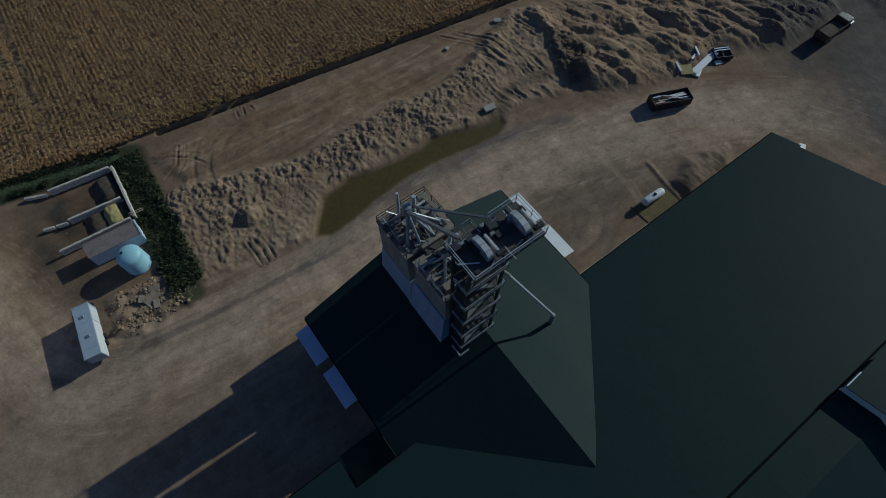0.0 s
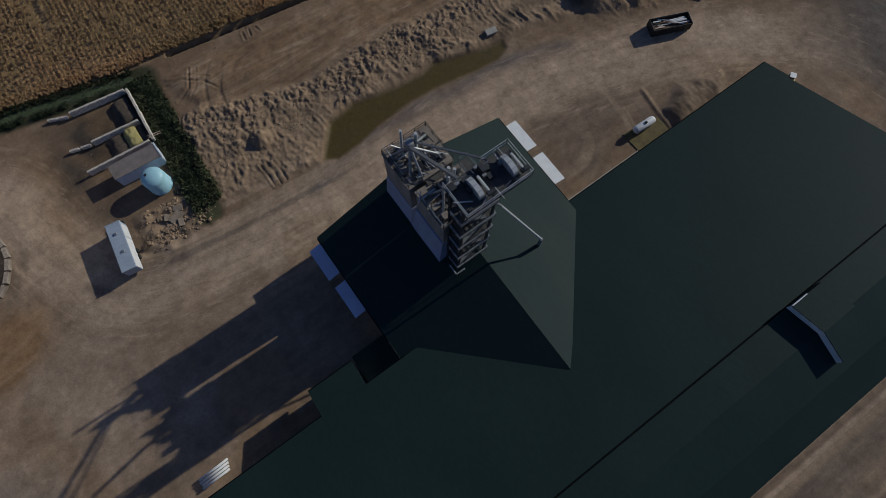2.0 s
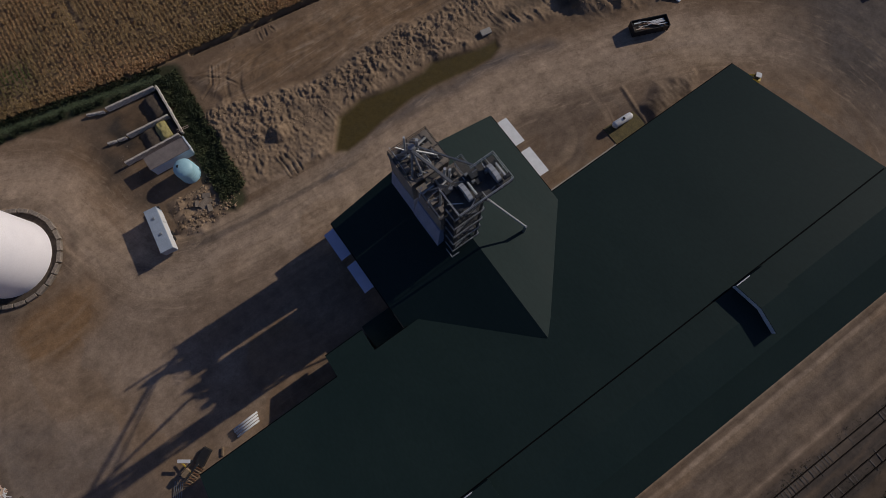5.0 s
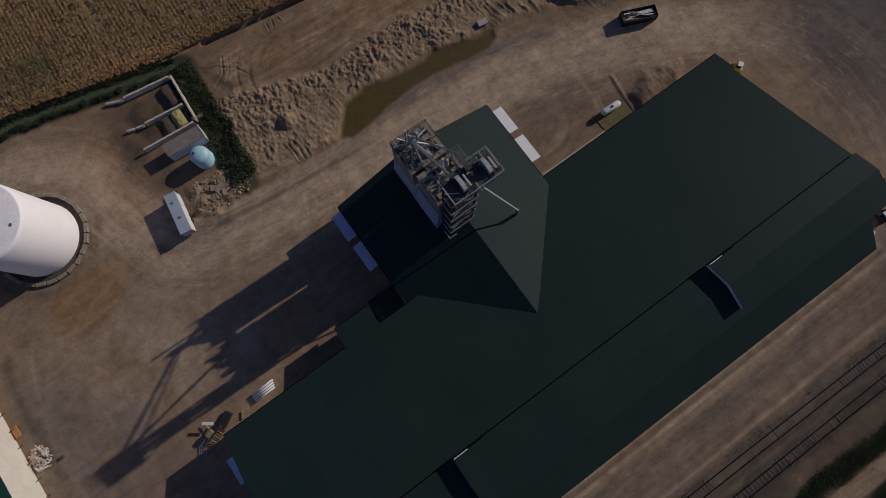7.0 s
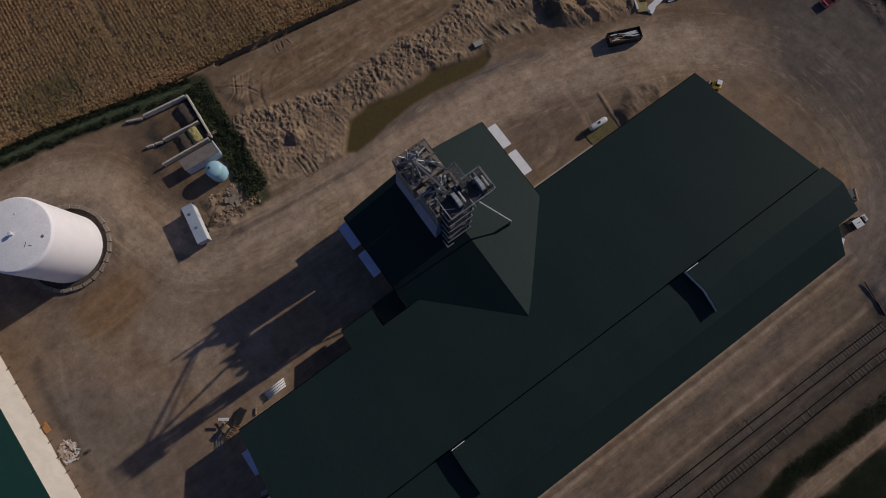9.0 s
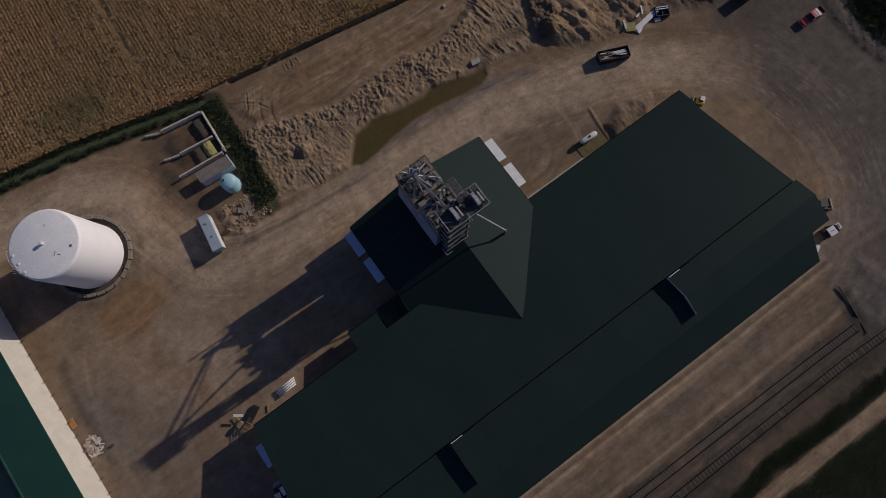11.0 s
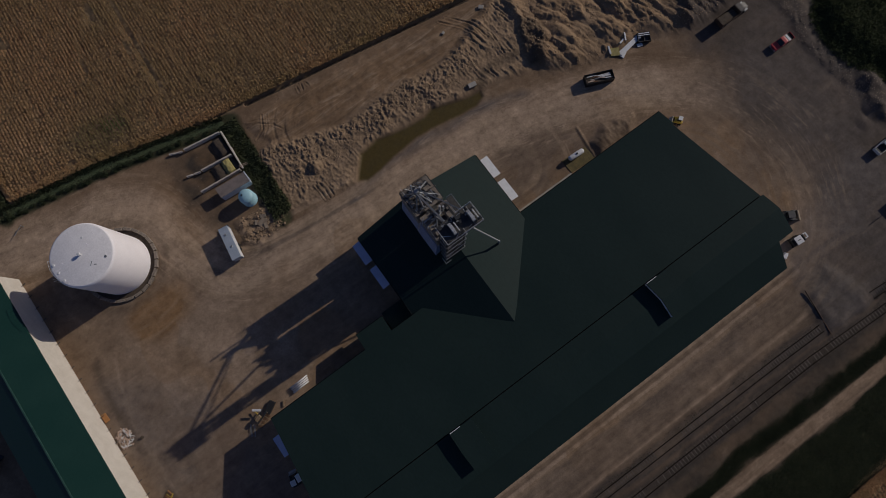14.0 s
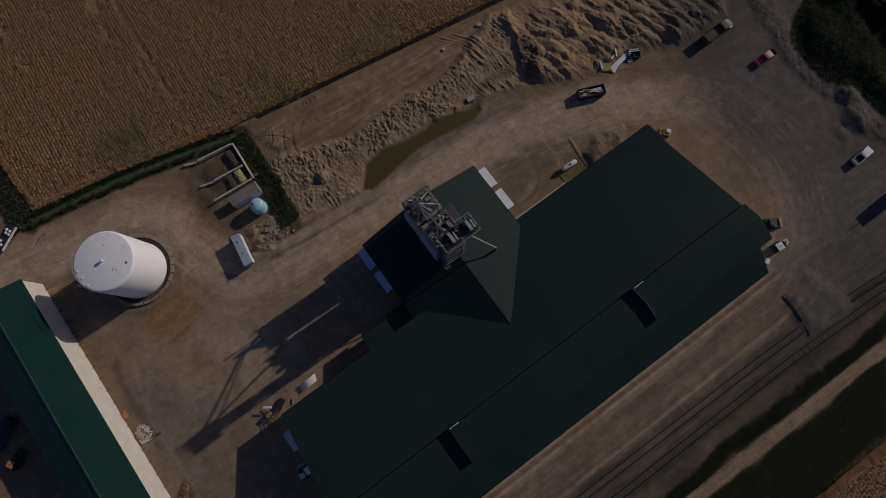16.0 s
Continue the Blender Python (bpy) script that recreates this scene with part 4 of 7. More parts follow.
part("side_wall", box(B(), WEST + 0.6, EAST - 1.1, -29.6, -29.35, 0, 3.2), SHEDWALL, store)
part("end_wall", box(B(), EAST - 1.1, EAST - 0.85, 7.6, 11.5, 0, roof_z(11.6) - 0.3), SHEDWALL, store)


def ridge_monitor(x):
    """Raised hood on the ridge, open to the west, running out eastward."""
    lift, length = 1.25, 4.8
    ys = (-14.0, RIDGE_Y, -21.7)
    bm = B()
    for ya, yb in zip(ys, ys[1:]):
        za, zb = roof_z(ya) + 0.2, roof_z(yb) + 0.2
        slab(bm, [(x, ya, za + lift), (x + length, ya, za + lift), (x + length, yb, zb + lift), (x, yb, zb + lift)], 0.12)
    hood = part("ridge_hood", bm, ROOF, store)
    prof = [(y, roof_z(y) + 0.15) for y in ys] + [(y, roof_z(y) + 0.2 + lift - 0.13) for y in ys[::-1]]
    part("hood_face", prism(B(), prof, "x", x + 0.06, x + 0.16), WHITE, hood, "white translucent hood face")
    part("hood_end", prism(B(), prof, "x", x + length - 0.2, x + length - 0.1), ROOF, hood)
    for y in (-14.05, -21.65):
        z0 = roof_z(y) + 0.15
        part("hood_cheek", box(B(), x + 0.16, x + length - 0.2, y - 0.04, y + 0.04, z0, z0 + lift), ROOF, hood)
    part("hood_trim", beam(B(), (x, -13.97, roof_z(-14) + 0.2 + lift), (x + 2.3, -13.97, roof_z(-14) + 0.2 + lift), 0.12, 0.26), WHITE, hood, "white metal edge trim")
    for ya, yb in zip(ys, ys[1:]):
        part("rake_trim", beam(B(), (x - 0.05, ya, roof_z(ya) + lift + 0.16), (x - 0.05, yb, roof_z(yb) + lift + 0.16), 0.08, 0.12), ROOF, hood)


ridge_monitor(38.8)
ridge_monitor(-7.0)


# ---- annex with the gable roof across ----
AX, AZ, AK = 15.15, 10.45, 0.324
annex = thing("annex_building", 15.2, 15, 0, "gabled annex with dark green metal roof", "building")
for sgn in (-1, 1):
    xe = AX + sgn * 15.3
    part("roof_slope", slab(B(), [(AX, -5.0, AZ), (AX, 27.9, AZ), (xe, 27.9, AZ - AK * 15.3), (xe, 7.7 if sgn < 0 else 9.0, AZ - AK * 15.3)], 0.2), ROOF, annex)
GABLE = [(0.1, 0), (0.1, AZ - AK * 15.1 - 0.3), (AX, AZ - 0.3), (30.2, AZ - AK * 15.1 - 0.3), (30.2, 0)]
part("gable_wall", prism(B(), GABLE, "y", 26.6, 26.85), SHEDWALL, annex)
part("side_wall", box(B(), 0.1, 0.35, 7.7, 26.6, 0, 5.2), SHEDWALL, annex)
part("side_wall", box(B(), 29.95, 30.2, 11.8, 26.6, 0, 5.2), SHEDWALL, annex)
part("eave_trim", beam(B(), (-0.2, 7.9, 5.56), (-0.2, 10.8, 5.56), 0.07, 0.12), DARKSTEEL, annex, "dark metal edge trim")
for xe in (-0.22, 30.52):
    part("eave_gutter", beam(B(), (xe, 8.0 if xe < 0 else 12.2, 5.36), (xe, 27.75, 5.36), 0.14, 0.16), DARKTRIM, annex)


# white awning sheet with the blue of skylit shade put into its colour
SHADEDWHITE = surface("shade_tinted_white_metal", (0.46, 0.50, 0.70), (0.40, 0.44, 0.62), 0.6, 0.5, 0, 0.05, 8, 0.08)


def awning(name, x0, x1, y0, y1, z0, z1, label, sheet=None):
    """A white sheet canopy fixed to a wall, on brackets."""
    a = thing(name, (x0 + x1) / 2, (y0 + y1) / 2, min(z0, z1) - 1.0, label, "awning", group="white loading awnings")
    part("canopy_sheet", slab(B(), [(x0, y0, z0), (x1, y0, z1), (x1, y1, z1), (x0, y1, z0)], 0.08), sheet or WHITE, a)
    for y in (y0 + 0.15, (y0 + y1) / 2, y1 - 0.15):
        bm = beam(B(), (x0, y, z0 - 0.12), (x1, y, z1 - 0.12), 0.08)
        beam(bm, (x0 if z0 > z1 else x1, y, max(z0, z1) - 1.1), (x1 if z0 > z1 else x0, y, min(z0, z1) - 0.14), 0.06)
        part("bracket", bm, STEEL, a)


awning("awning", -2.1, 0.3, 22.5, 27.5, 3.6, 4.3, "white metal awning on the annex wall, blue shade put into its colour", SHADEDWHITE)
awning("awning", -2.0, 0.3, 16.2, 21.2, 3.6, 4.3, "white metal awning on the annex wall, blue shade put into its colour", SHADEDWHITE)
awning("awning", 30.2, 32.55, 21.45, 26.35, 5.15, 4.8, "white metal awning on the annex wall, sunlit")
awning("awning", 30.2, 32.55, 15.2, 20.15, 5.15, 4.8, "white metal awning on the annex wall, sunlit")
awning("awning", -37.0, -34.0, 0.4, 4.8, 3.9, 4.6, "white metal awning on the gable wall, blue shade put into its colour", SHADEDWHITE)
awning("awning", -38.0, -36.6, -5.2, -3.6, 2.2, 2.5, "small white cover beside the gable wall")


# ---- elevator tower ----
tower = thing("elevator_tower", 14.2, 18, 0, "tall bin tower with steel stair tower and head platform", "elevator tower")


def skirt(x0, x1, y0, y1, z0, z1, out):
    """Sheet skirt that flares a little towards its foot."""
    bm = B()
    lo = [bm.verts.new(p) for p in ((x0 - out, y0 - out * 0.6, z0), (x1 + out * 0.3, y0 - out * 0.6, z0), (x1 + out * 0.3, y1 + out * 0.3, z0), (x0 - out, y1 + out * 0.3, z0))]
    hi = [bm.verts.new(p) for p in ((x0, y0, z1), (x1, y0, z1), (x1, y1, z1), (x0, y1, z1))]
    bm.faces.new(lo[::-1])
    bm.faces.new(hi)
    for i in range(4):
        bm.faces.new((lo[i], lo[(i + 1) % 4], hi[(i + 1) % 4], hi[i]))
    return bm


part("base_cladding", skirt(11.15, 17.25, 21.05, 26.45, 4.5, 13.3, 0.9), SKIRT, tower, "blue-grey sheet cladding of the bin base")
part("base_cladding", skirt(11.4, 17.45, 15.15, 20.52, 4.5, 13.9, 1.5), SKIRT, tower, "blue-grey sheet cladding of the bin base")
part("bin_wall", box(B(), 11.2, 17.2, 21.1, 26.4, 13.3, 19.2, 0.05), BINWALL, tower, "weathered brown bin wall")
part("bin_wall", box(B(), 11.6, 17.4, 15.2, 20.5, 13.9, 19.0, 0.05), BINWALL, tower, "weathered brown bin wall")
part("bin_deck", box(B(), 11.1, 17.3, 21.0, 26.5, 19.2, 19.32), BINTOP, tower, "dusty deck over the bins")
part("bin_deck", box(B(), 11.5, 17.5, 15.1, 20.55, 19.0, 19.12), BINTOP, tower, "dusty deck over the bins")
part("deck_railing", railing(B(), [(11.2, 21.1, 19.3), (11.2, 26.4, 19.3), (17.2, 26.4, 19.3), (17.2, 21.1, 19.3)], 1.05), DARKSTEEL, tower)
part("deck_railing", railing(B(), [(11.6, 20.15, 19.1), (11.6, 15.2, 19.1), (17.4, 15.2, 19.1), (17.4, 20.15, 19.1)], 1.05), STEEL, tower)
# steel stair tower
SX0, SX1, SY0, SY1, STOP = 11.8, 15.6, 12.4, 14.5, 31.0
for x in (SX0, SX1):
    for y in (SY0, SY1):
        part("column", box(B(), x - 0.12, x + 0.12, y - 0.12, y + 0.12, 8.0, STOP), DARKSTEEL, tower)
levels = [10.2, 14.1, 18.0, 21.9, 25.8]
for i, z in enumerate(levels):
    part("landing", box(B(), SX0 - 0.35, SX1 + 0.4, SY0 - 0.2, SY1, z, z + 0.08), GRATING, tower)
    part("landing_railing", railing(B(), [(SX0 - 0.35, SY1 - 0.6, z), (SX0 - 0.35, SY0 - 0.2, z), (SX1 + 0.4, SY0 - 0.2, z), (SX1 + 0.4, SY1 - 0.6, z)], 1.05, False, 1.6, 0.05), LIGHTSTEEL, tower)
zs = [8.6] + levels + [STOP]
bm = B()
for a, b in zip(zs, zs[1:]):
    for y in (SY0, SY1):
        beam(bm, (SX0, y, a), (SX1, y, b), 0.06)
        beam(bm, (SX1, y, a), (SX0, y, b), 0.06)
    for x in (SX0, SX1):
        beam(bm, (x, SY0, a), (x, SY1, b), 0.06)
        beam(bm, (x, SY1, a), (x, SY0, b), 0.06)
part("cross_bracing", bm, DARKSTEEL, tower)
for k, (a, b) in enumerate(zip(zs, zs[1:])):
    y = SY0 + 0.5
    xa, xb = (SX0 + 0.4, SX1 - 0.4) if k % 2 else (SX1 - 0.4, SX0 + 0.4)
    bm = B()
    for off in (-0.4, 0.4):
        beam(bm, (xa, y + off, a), (xb, y + off, b), 0.08, 0.22)
    for j in range(18):
        f = (j + 0.5) / 18
        px, pz = xa + (xb - xa) * f, a + (b - a) * f
        box(bm, px - 0.13, px + 0.13, y - 0.38, y + 0.38, pz, pz + 0.03)
    part("stair_flight", bm, STEEL, tower)
part("leg_casing", box(B(), 12.1, 15.4, 13.2, 14.4, 7.0, 25.0, 0.05), DARKSTEEL, tower, "dark sheet casing round the elevator legs")
# added filler: blocks the sun between legs and bins so their shadows join
part("leg_casing", box(B(), 12.5, 14.9, 14.45, 15.14, 8.0, 19.9, 0.04), DARKSTEEL, tower, "plain dark box added between the legs and the bins to close their shadow")
for x in (13.1, 15.2):
    for y in (13.2, 14.0):
        part("elevator_leg", box(B(), x - 0.34, x + 0.34, y - 0.3, y + 0.3, 25.0, STOP + 0.6), DARKSTEEL, tower)
# head platform
HEADMETAL = surface("pale_grey_sheet_metal", (0.50, 0.51, 0.53), (0.40, 0.41, 0.43), 1.5, 0.5, 0.15, 0.05, 9, 0.1)
part("head_platform", box(B(), 11.1, 18.15, 10.95, 14.6, STOP, STOP + 0.14), GRATING, tower, "dark grating platform")
part("platform_railing", railing(B(), [(11.1, 14.6, STOP + 0.14), (11.1, 10.95, STOP + 0.14), (18.15, 10.95, STOP + 0.14), (18.15, 14.6, STOP + 0.14), (15.2, 14.6, STOP + 0.14)], 1.1, False, 1.5, 0.05), LIGHTSTEEL, tower)
for x in (13.2, 16.9):
    hood = [(11.7, STOP + 0.2), (11.7, STOP + 0.75)] + [(12.75 - 1.05 * math.cos(math.pi * k / 8), STOP + 0.8 + 0.5 * math.sin(math.pi * k / 8)) for k in range(9)] + [(13.8, STOP + 0.75), (13.8, STOP + 0.2)]
    head = part("elevator_head", prism(B(), hood, "x", x - 0.26, x + 0.26), HEADMETAL, tower, "grey sheet-metal elevator head with a rounded hood")
    for y in (12.1, 12.75, 13.4):
        part("hood_band", box(B(), x - 0.28, x + 0.28, y - 0.03, y + 0.03, STOP + 0.2, STOP + 0.82 + 0.5 * math.sqrt(1 - ((y - 12.75) / 1.05) ** 2)), STEEL, head)
    part("drive_guard", box(B(), x + 0.7, x + 0.9, 11.4, 13.5, STOP + 0.5, STOP + 0.9, 0.04), LIGHTSTEEL, head)
    part("motor", tube(B(), (x + 0.5, 11.6, STOP + 0.75), (x + 1.3, 11.6, STOP + 0.75), 0.24, 10), DARKSTEEL, head)
    part("motor_bracket", box(B(), x + 0.4, x + 1.2, 13.3, 13.9, STOP + 0.14, STOP + 0.55), DARKSTEEL, head)
part("service_box", box(B(), 14.5, 15.0, 13.4, 14.2, STOP + 0.14, STOP + 1.1, 0.03), DARKSTEEL, tower)
part("service_box", box(B(), 11.3, 11.9, 13.6, 14.3, STOP + 0.14, STOP + 0.9, 0.03), DARKSTEEL, tower)
for x in (11.4, 17.7):
    part("platform_strut", beam(B(), (x, 11.1, STOP), (12.0 if x < 14 else 15.5, 12.5, STOP - 3.4), 0.12), DARKSTEEL, tower)
part("platform_joist", box(B(), 11.2, 18.0, 11.0, 11.2, STOP - 0.25, STOP), DARKSTEEL, tower)
part("platform_joist", box(B(), 11.2, 18.0, 14.3, 14.5, STOP - 0.25, STOP), DARKSTEEL, tower)
for ob in tower.children:
    if ob.name.split(".")[0] in ("head_platform", "platform_railing", "elevator_head", "service_box", "platform_strut", "platform_joist", "column", "landing", "landing_railing", "cross_bracing", "stair_flight", "elevator_leg"):
        ob.location = (0.2, 0.2, 0) if ob.name.split(".")[0] in ("column", "landing", "landing_railing", "cross_bracing", "stair_flight", "elevator_leg") else (0.3, 0.42, 0)
# side walkway and deck plates
part("side_walkway", box(B(), 17.5, 18.8, 15.4, 20.6, 19.0, 19.08), GRATING, tower)
part("walkway_railing", railing(B(), [(17.6, 20.6, 19.1), (18.8, 20.6, 19.1), (18.8, 15.4, 19.1)], 1.05, False, 1.4, 0.05), STEEL, tower)
part("walkway_strut", beam(B(), (18.6, 18.0, 19.0), (17.7, 18.0, 17.6), 0.1), DARKSTEEL, tower)
# solid plates whose dark colour stands for the shade of openings
for x0, y0, x1, y1, x2, y2 in ((11.6, 22.4, 12.9, 23.6, 11.6, 25.2), (12.4, 21.5, 13.6, 21.5, 13.2, 23.2), (14.0, 22.0, 15.4, 22.6, 14.4, 23.6), (15.2, 24.9, 16.8, 24.2, 16.6, 25.9), (12.2, 25.9, 13.4, 24.9, 14.0, 26.0), (15.2, 21.6, 16.8, 21.8, 16.6, 23.4)):
    part("dark_deck_plate", slab(B(), [(x0, y0, 19.36), (x1, y1, 19.36), (x2, y2, 19.36)], 0.05), DARKSTEEL, tower, "dark plate laid on the deck in place of an opening")
for y in (16.2, 17.0, 17.8, 18.6, 19.4):
    part("deck_beam", box(B(), 11.8, 13.6, y - 0.12, y + 0.12, 19.12, 19.45), STEEL, tower)
part("deck_beam", box(B(), 13.6, 13.9, 15.4, 20.0, 19.12, 19.5), DARKSTEEL, tower)
part("dark_deck_plate", box(B(), 14.2, 15.6, 16.9, 18.4, 19.10, 19.2), DARKSTEEL, tower, "dark plate laid on the deck in place of an opening")
part("dark_deck_plate", box(B(), 15.9, 17.2, 17.2, 20.0, 19.10, 19.2), DARKSTEEL, tower, "dark plate laid on the deck in place of an opening")
part("bin_crossing", box(B(), 13.2, 15.4, 20.2, 21.1, 19.15, 19.25), GRATING, tower)
# spouts and walkway to the bins
part("inclined_conveyor", beam(B(), (13.5, 14.2, STOP - 0.6), (13.3, 24.0, 22.6), 0.3, 0.34), STEEL, tower)
part("inclined_conveyor", beam(B(), (17.2, 14.2, STOP - 0.6), (14.1, 24.2, 22.4), 0.2, 0.2), STEEL, tower)
part("distributor", lathe(B(), 13.5, 24.0, [(0, 23.4), (0.45, 23.3), (0.6, 22.4), (0.35, 21.7), (0, 21.7)], 14), STEEL, tower)
for tx, ty in ((11.9, 25.6), (12.0, 22.0), (13.2, 21.4), (15.0, 21.6), (16.4, 22.6), (16.5, 25.5), (14.4, 25.9)):
    part("spout_pipe", tube(B(), (13.5, 24.0, 22.2), (tx, ty, 19.3), 0.17, 8), STEEL, tower)
part("spout_pipe", tube(B(), (13.5, 14.8, 29.3), (13.8, 18.2, 21.5), 0.2, 8), STEEL, tower)
for tx, ty in ((12.4, 16.3), (12.4, 19.4), (15.6, 16.4), (16.4, 19.4), (14.2, 19.9)):
    part("spout_pipe", tube(B(), (13.8, 18.2, 21.3), (tx, ty, 19.0), 0.15, 8), STEEL, tower)
for tx, ty, h, r in ((13.0, 24.9, 24.6, 0.16), (14.2, 23.9, 24.2, 0.2), (15.2, 19.4, 22.4, 0.2), (15.7, 19.0, 22.2, 0.18), (14.8, 18.8, 21.6, 0.16)):
    part("vent_stack", tube(B(), (tx, ty, 19.2), (tx + 0.2, ty + 0.1, h), r, 8), LIGHTSTEEL, tower)
for x, y, sx, sy, h in ((12.2, 17.4, 0.9, 0.5, 0.8), (12.2, 18.4, 0.9, 0.4, 0.7), (12.6, 16.0, 1.1, 0.8, 1.0), (16.2, 17.6, 0.8, 1.4, 0.9), (12.0, 23.4, 0.7, 1.3, 0.7), (15.8, 24.2, 1.2, 0.8, 0.8), (14.3, 21.0, 2.6, 0.35, 0.5), (16.0, 16.2, 0.6, 0.6, 1.2)):
    part("deck_machine", box(B(), x - sx / 2, x + sx / 2, y - sy / 2, y + sy / 2, 19.1, 19.3 + h, 0.04), BINTOP, tower)
dice = random.Random(31)
for i in range(34):
    north = i % 2 == 0
    x, y = dice.uniform(11.8, 16.8), dice.uniform(21.5, 26.0) if north else dice.uniform(15.6, 19.8)
    z, a, l = 19.35, dice.choice((0.0, 1.57, 0.6, 2.3)), dice.uniform(0.3, 0.9)
    if i % 3:
        part("deck_pipe", beam(B(), (x - l * math.cos(a), y - l * math.sin(a), z + 0.15), (x + l * math.cos(a), y + l * math.sin(a), z + dice.uniform(0.1, 0.7)), dice.uniform(0.08, 0.16)), dice.choice((STEEL, LIGHTSTEEL, BINTOP)), tower)
    else:
        part("deck_fitting", box(B(), x - l / 2, x + l / 2, y - 0.22, y + 0.22, 19.1, z + dice.uniform(0.2, 0.7), 0.03), dice.choice((STEEL, BINTOP, DARKSTEEL)), tower)
for i in range(26):
    x, y = dice.uniform(11.7, 17.6), dice.choice((dice.uniform(11.6, 11.9), dice.uniform(14.3, 14.8), dice.uniform(11.6, 14.6)))
    a, l, z = dice.choice((0.0, 1.57, 1.57, 0.5, 2.6)), dice.uniform(0.25, 0.9), STOP + 0.2
    if i % 4:
        part("deck_pipe", beam(B(), (x - l * math.cos(a), y - l * math.sin(a), z + dice.uniform(0.0, 0.5)), (x + l * math.cos(a), y + l * math.sin(a), z + dice.uniform(0.0, 0.5)), dice.uniform(0.05, 0.11)), dice.choice((STEEL, LIGHTSTEEL, DARKSTEEL)), tower)
    else:
        part("deck_fitting", box(B(), x - 0.2, x + 0.2, y - 0.15, y + 0.15, STOP + 0.14, z + dice.uniform(0.2, 0.6), 0.03), dice.choice((STEEL, DARKSTEEL, BINTOP)), tower)
for i in range(44):
    x, y = dice.uniform(11.4, 17.2), dice.uniform(15.4, 20.0) if i % 2 else dice.uniform(21.3, 26.2)
    a, l = dice.choice((0.0, 1.57, 0.7, 2.4)), dice.uniform(0.3, 1.1)
    part("deck_pipe", beam(B(), (x - l * math.cos(a), y - l * math.sin(a), 19.4 + dice.uniform(0, 0.5)), (x + l * math.cos(a), y + l * math.sin(a), 19.5 + dice.uniform(0, 1.1)), dice.uniform(0.05, 0.10)), dice.choice((STEEL, LIGHTSTEEL, DARKSTEEL, BINTOP)), tower)
part("long_spout", tube(B(), (18.1, 13.6, 19.6), (22.3, 9.3, 10.6), 0.15, 10), LIGHTSTEEL, tower, "long bright spout pipe down to the roof")
part("spout_boot", tube(B(), (22.3, 9.3, 10.7), (22.35, 9.25, 7.9), 0.24, 10), STEEL, tower)
part("spout_boot", tube(B(), (16.0, 13.8, 24.2), (18.15, 13.58, 19.5), 0.19, 10), STEEL, tower)
part("stair_foot", railing(B(), [(SX0 - 0.6, SY1 - 1.2, 9.6), (SX0 - 0.6, SY0 - 0.5, 9.6), (SX0 + 0.6, SY0 - 0.5, 9.6)], 1.0), LIGHTSTEEL, tower)


# ---- white silo in its ring of blocks ----
SCX, SCY, SR, SH = -45.3, 55.1, 6.5, 13.2
silo = thing("silo", SCX, SCY, 0, "white cylindrical silo with flat roof and rounded rim", "silo")
part("silo_wall", lathe(B(), SCX, SCY, [(SR + 0.04, -0.2), (SR + 0.02, 2), (SR, SH - 0.55), (SR - 0.1, SH - 0.25), (SR - 0.35, SH - 0.06)], 72), SILO, silo, "", True)
part("silo_roof", lathe(B(), SCX, SCY, [(SR - 0.35, SH - 0.06), (SR - 0.6, SH), (0, SH + 0.25)], 72), SILOTOP, silo, "", True)
part("roof_vent", lathe(B(), SCX, SCY, [(0.22, SH), (0.22, SH + 0.7), (0.36, SH + 0.72), (0.3, SH + 0.95), (0, SH + 1.0)], 14), WHITE, silo)
for a, r in ((5.6, 4.9), (1.0, 3.4), (2.9, 5.6), (3.25, 5.3), (3.6, 5.7)):
    x, y = SCX + r * math.cos(a), SCY + r * math.sin(a)
    part("roof_hatch", lathe(B(), x, y, [(0.26, SH), (0.26, SH + 0.10), (0.2, SH + 0.14), (0, SH + 0.15)], 12), STEEL if a > 5 else WHITE, silo)
bm = B()
for i in range(7):
    a = 2.75 + 0.17 * i
    x, y = SCX + 5.95 * math.cos(a), SCY + 5.95 * math.sin(a)
    beam(bm, (x, y, SH), (x, y, SH + 0.9), 0.05)
    if i:
        beam(bm, (px, py, SH + 0.9), (x, y, SH + 0.9), 0.05)
    px, py = x, y
part("roof_railing", bm, LIGHTSTEEL, silo)
dice = random.Random(77)
for k in range(6):
    a, r = dice.uniform(0, 6.28), dice.uniform(1.5, 5.6)
    x, y, c = SCX + r * math.cos(a), SCY + r * math.sin(a), dice.uniform(0, 3.14)
    z = SH + 0.262 - 0.25 * r / 5.9
    l, w = dice.uniform(0.2, 0.5), dice.uniform(0.05, 0.14)
    u, v = Vector((math.cos(c), math.sin(c), 0)) * l, Vector((-math.sin(c), math.cos(c), 0)) * w
    o = Vector((x, y, z + 0.012))
    part("roof_patch", slab(B(), [o - u - v, o + u - v, o + u + v, o - u + v], 0.09), SILO if k % 3 else STEEL, silo, "grey weathered patch strip")
bm = B()
for off in (-0.22, 0.22):
    beam(bm, (SCX - 6.45, SCY - 1.6 + off, 0.3), (SCX - 6.45, SCY - 1.6 + off, SH + 0.8), 0.06)
for k in range(31):
    beam(bm, (SCX - 6.45, SCY - 1.82, 0.5 + 0.4 * k), (SCX - 6.45, SCY - 1.38, 0.5 + 0.4 * k), 0.035)
part("ladder", bm, STEEL, silo)
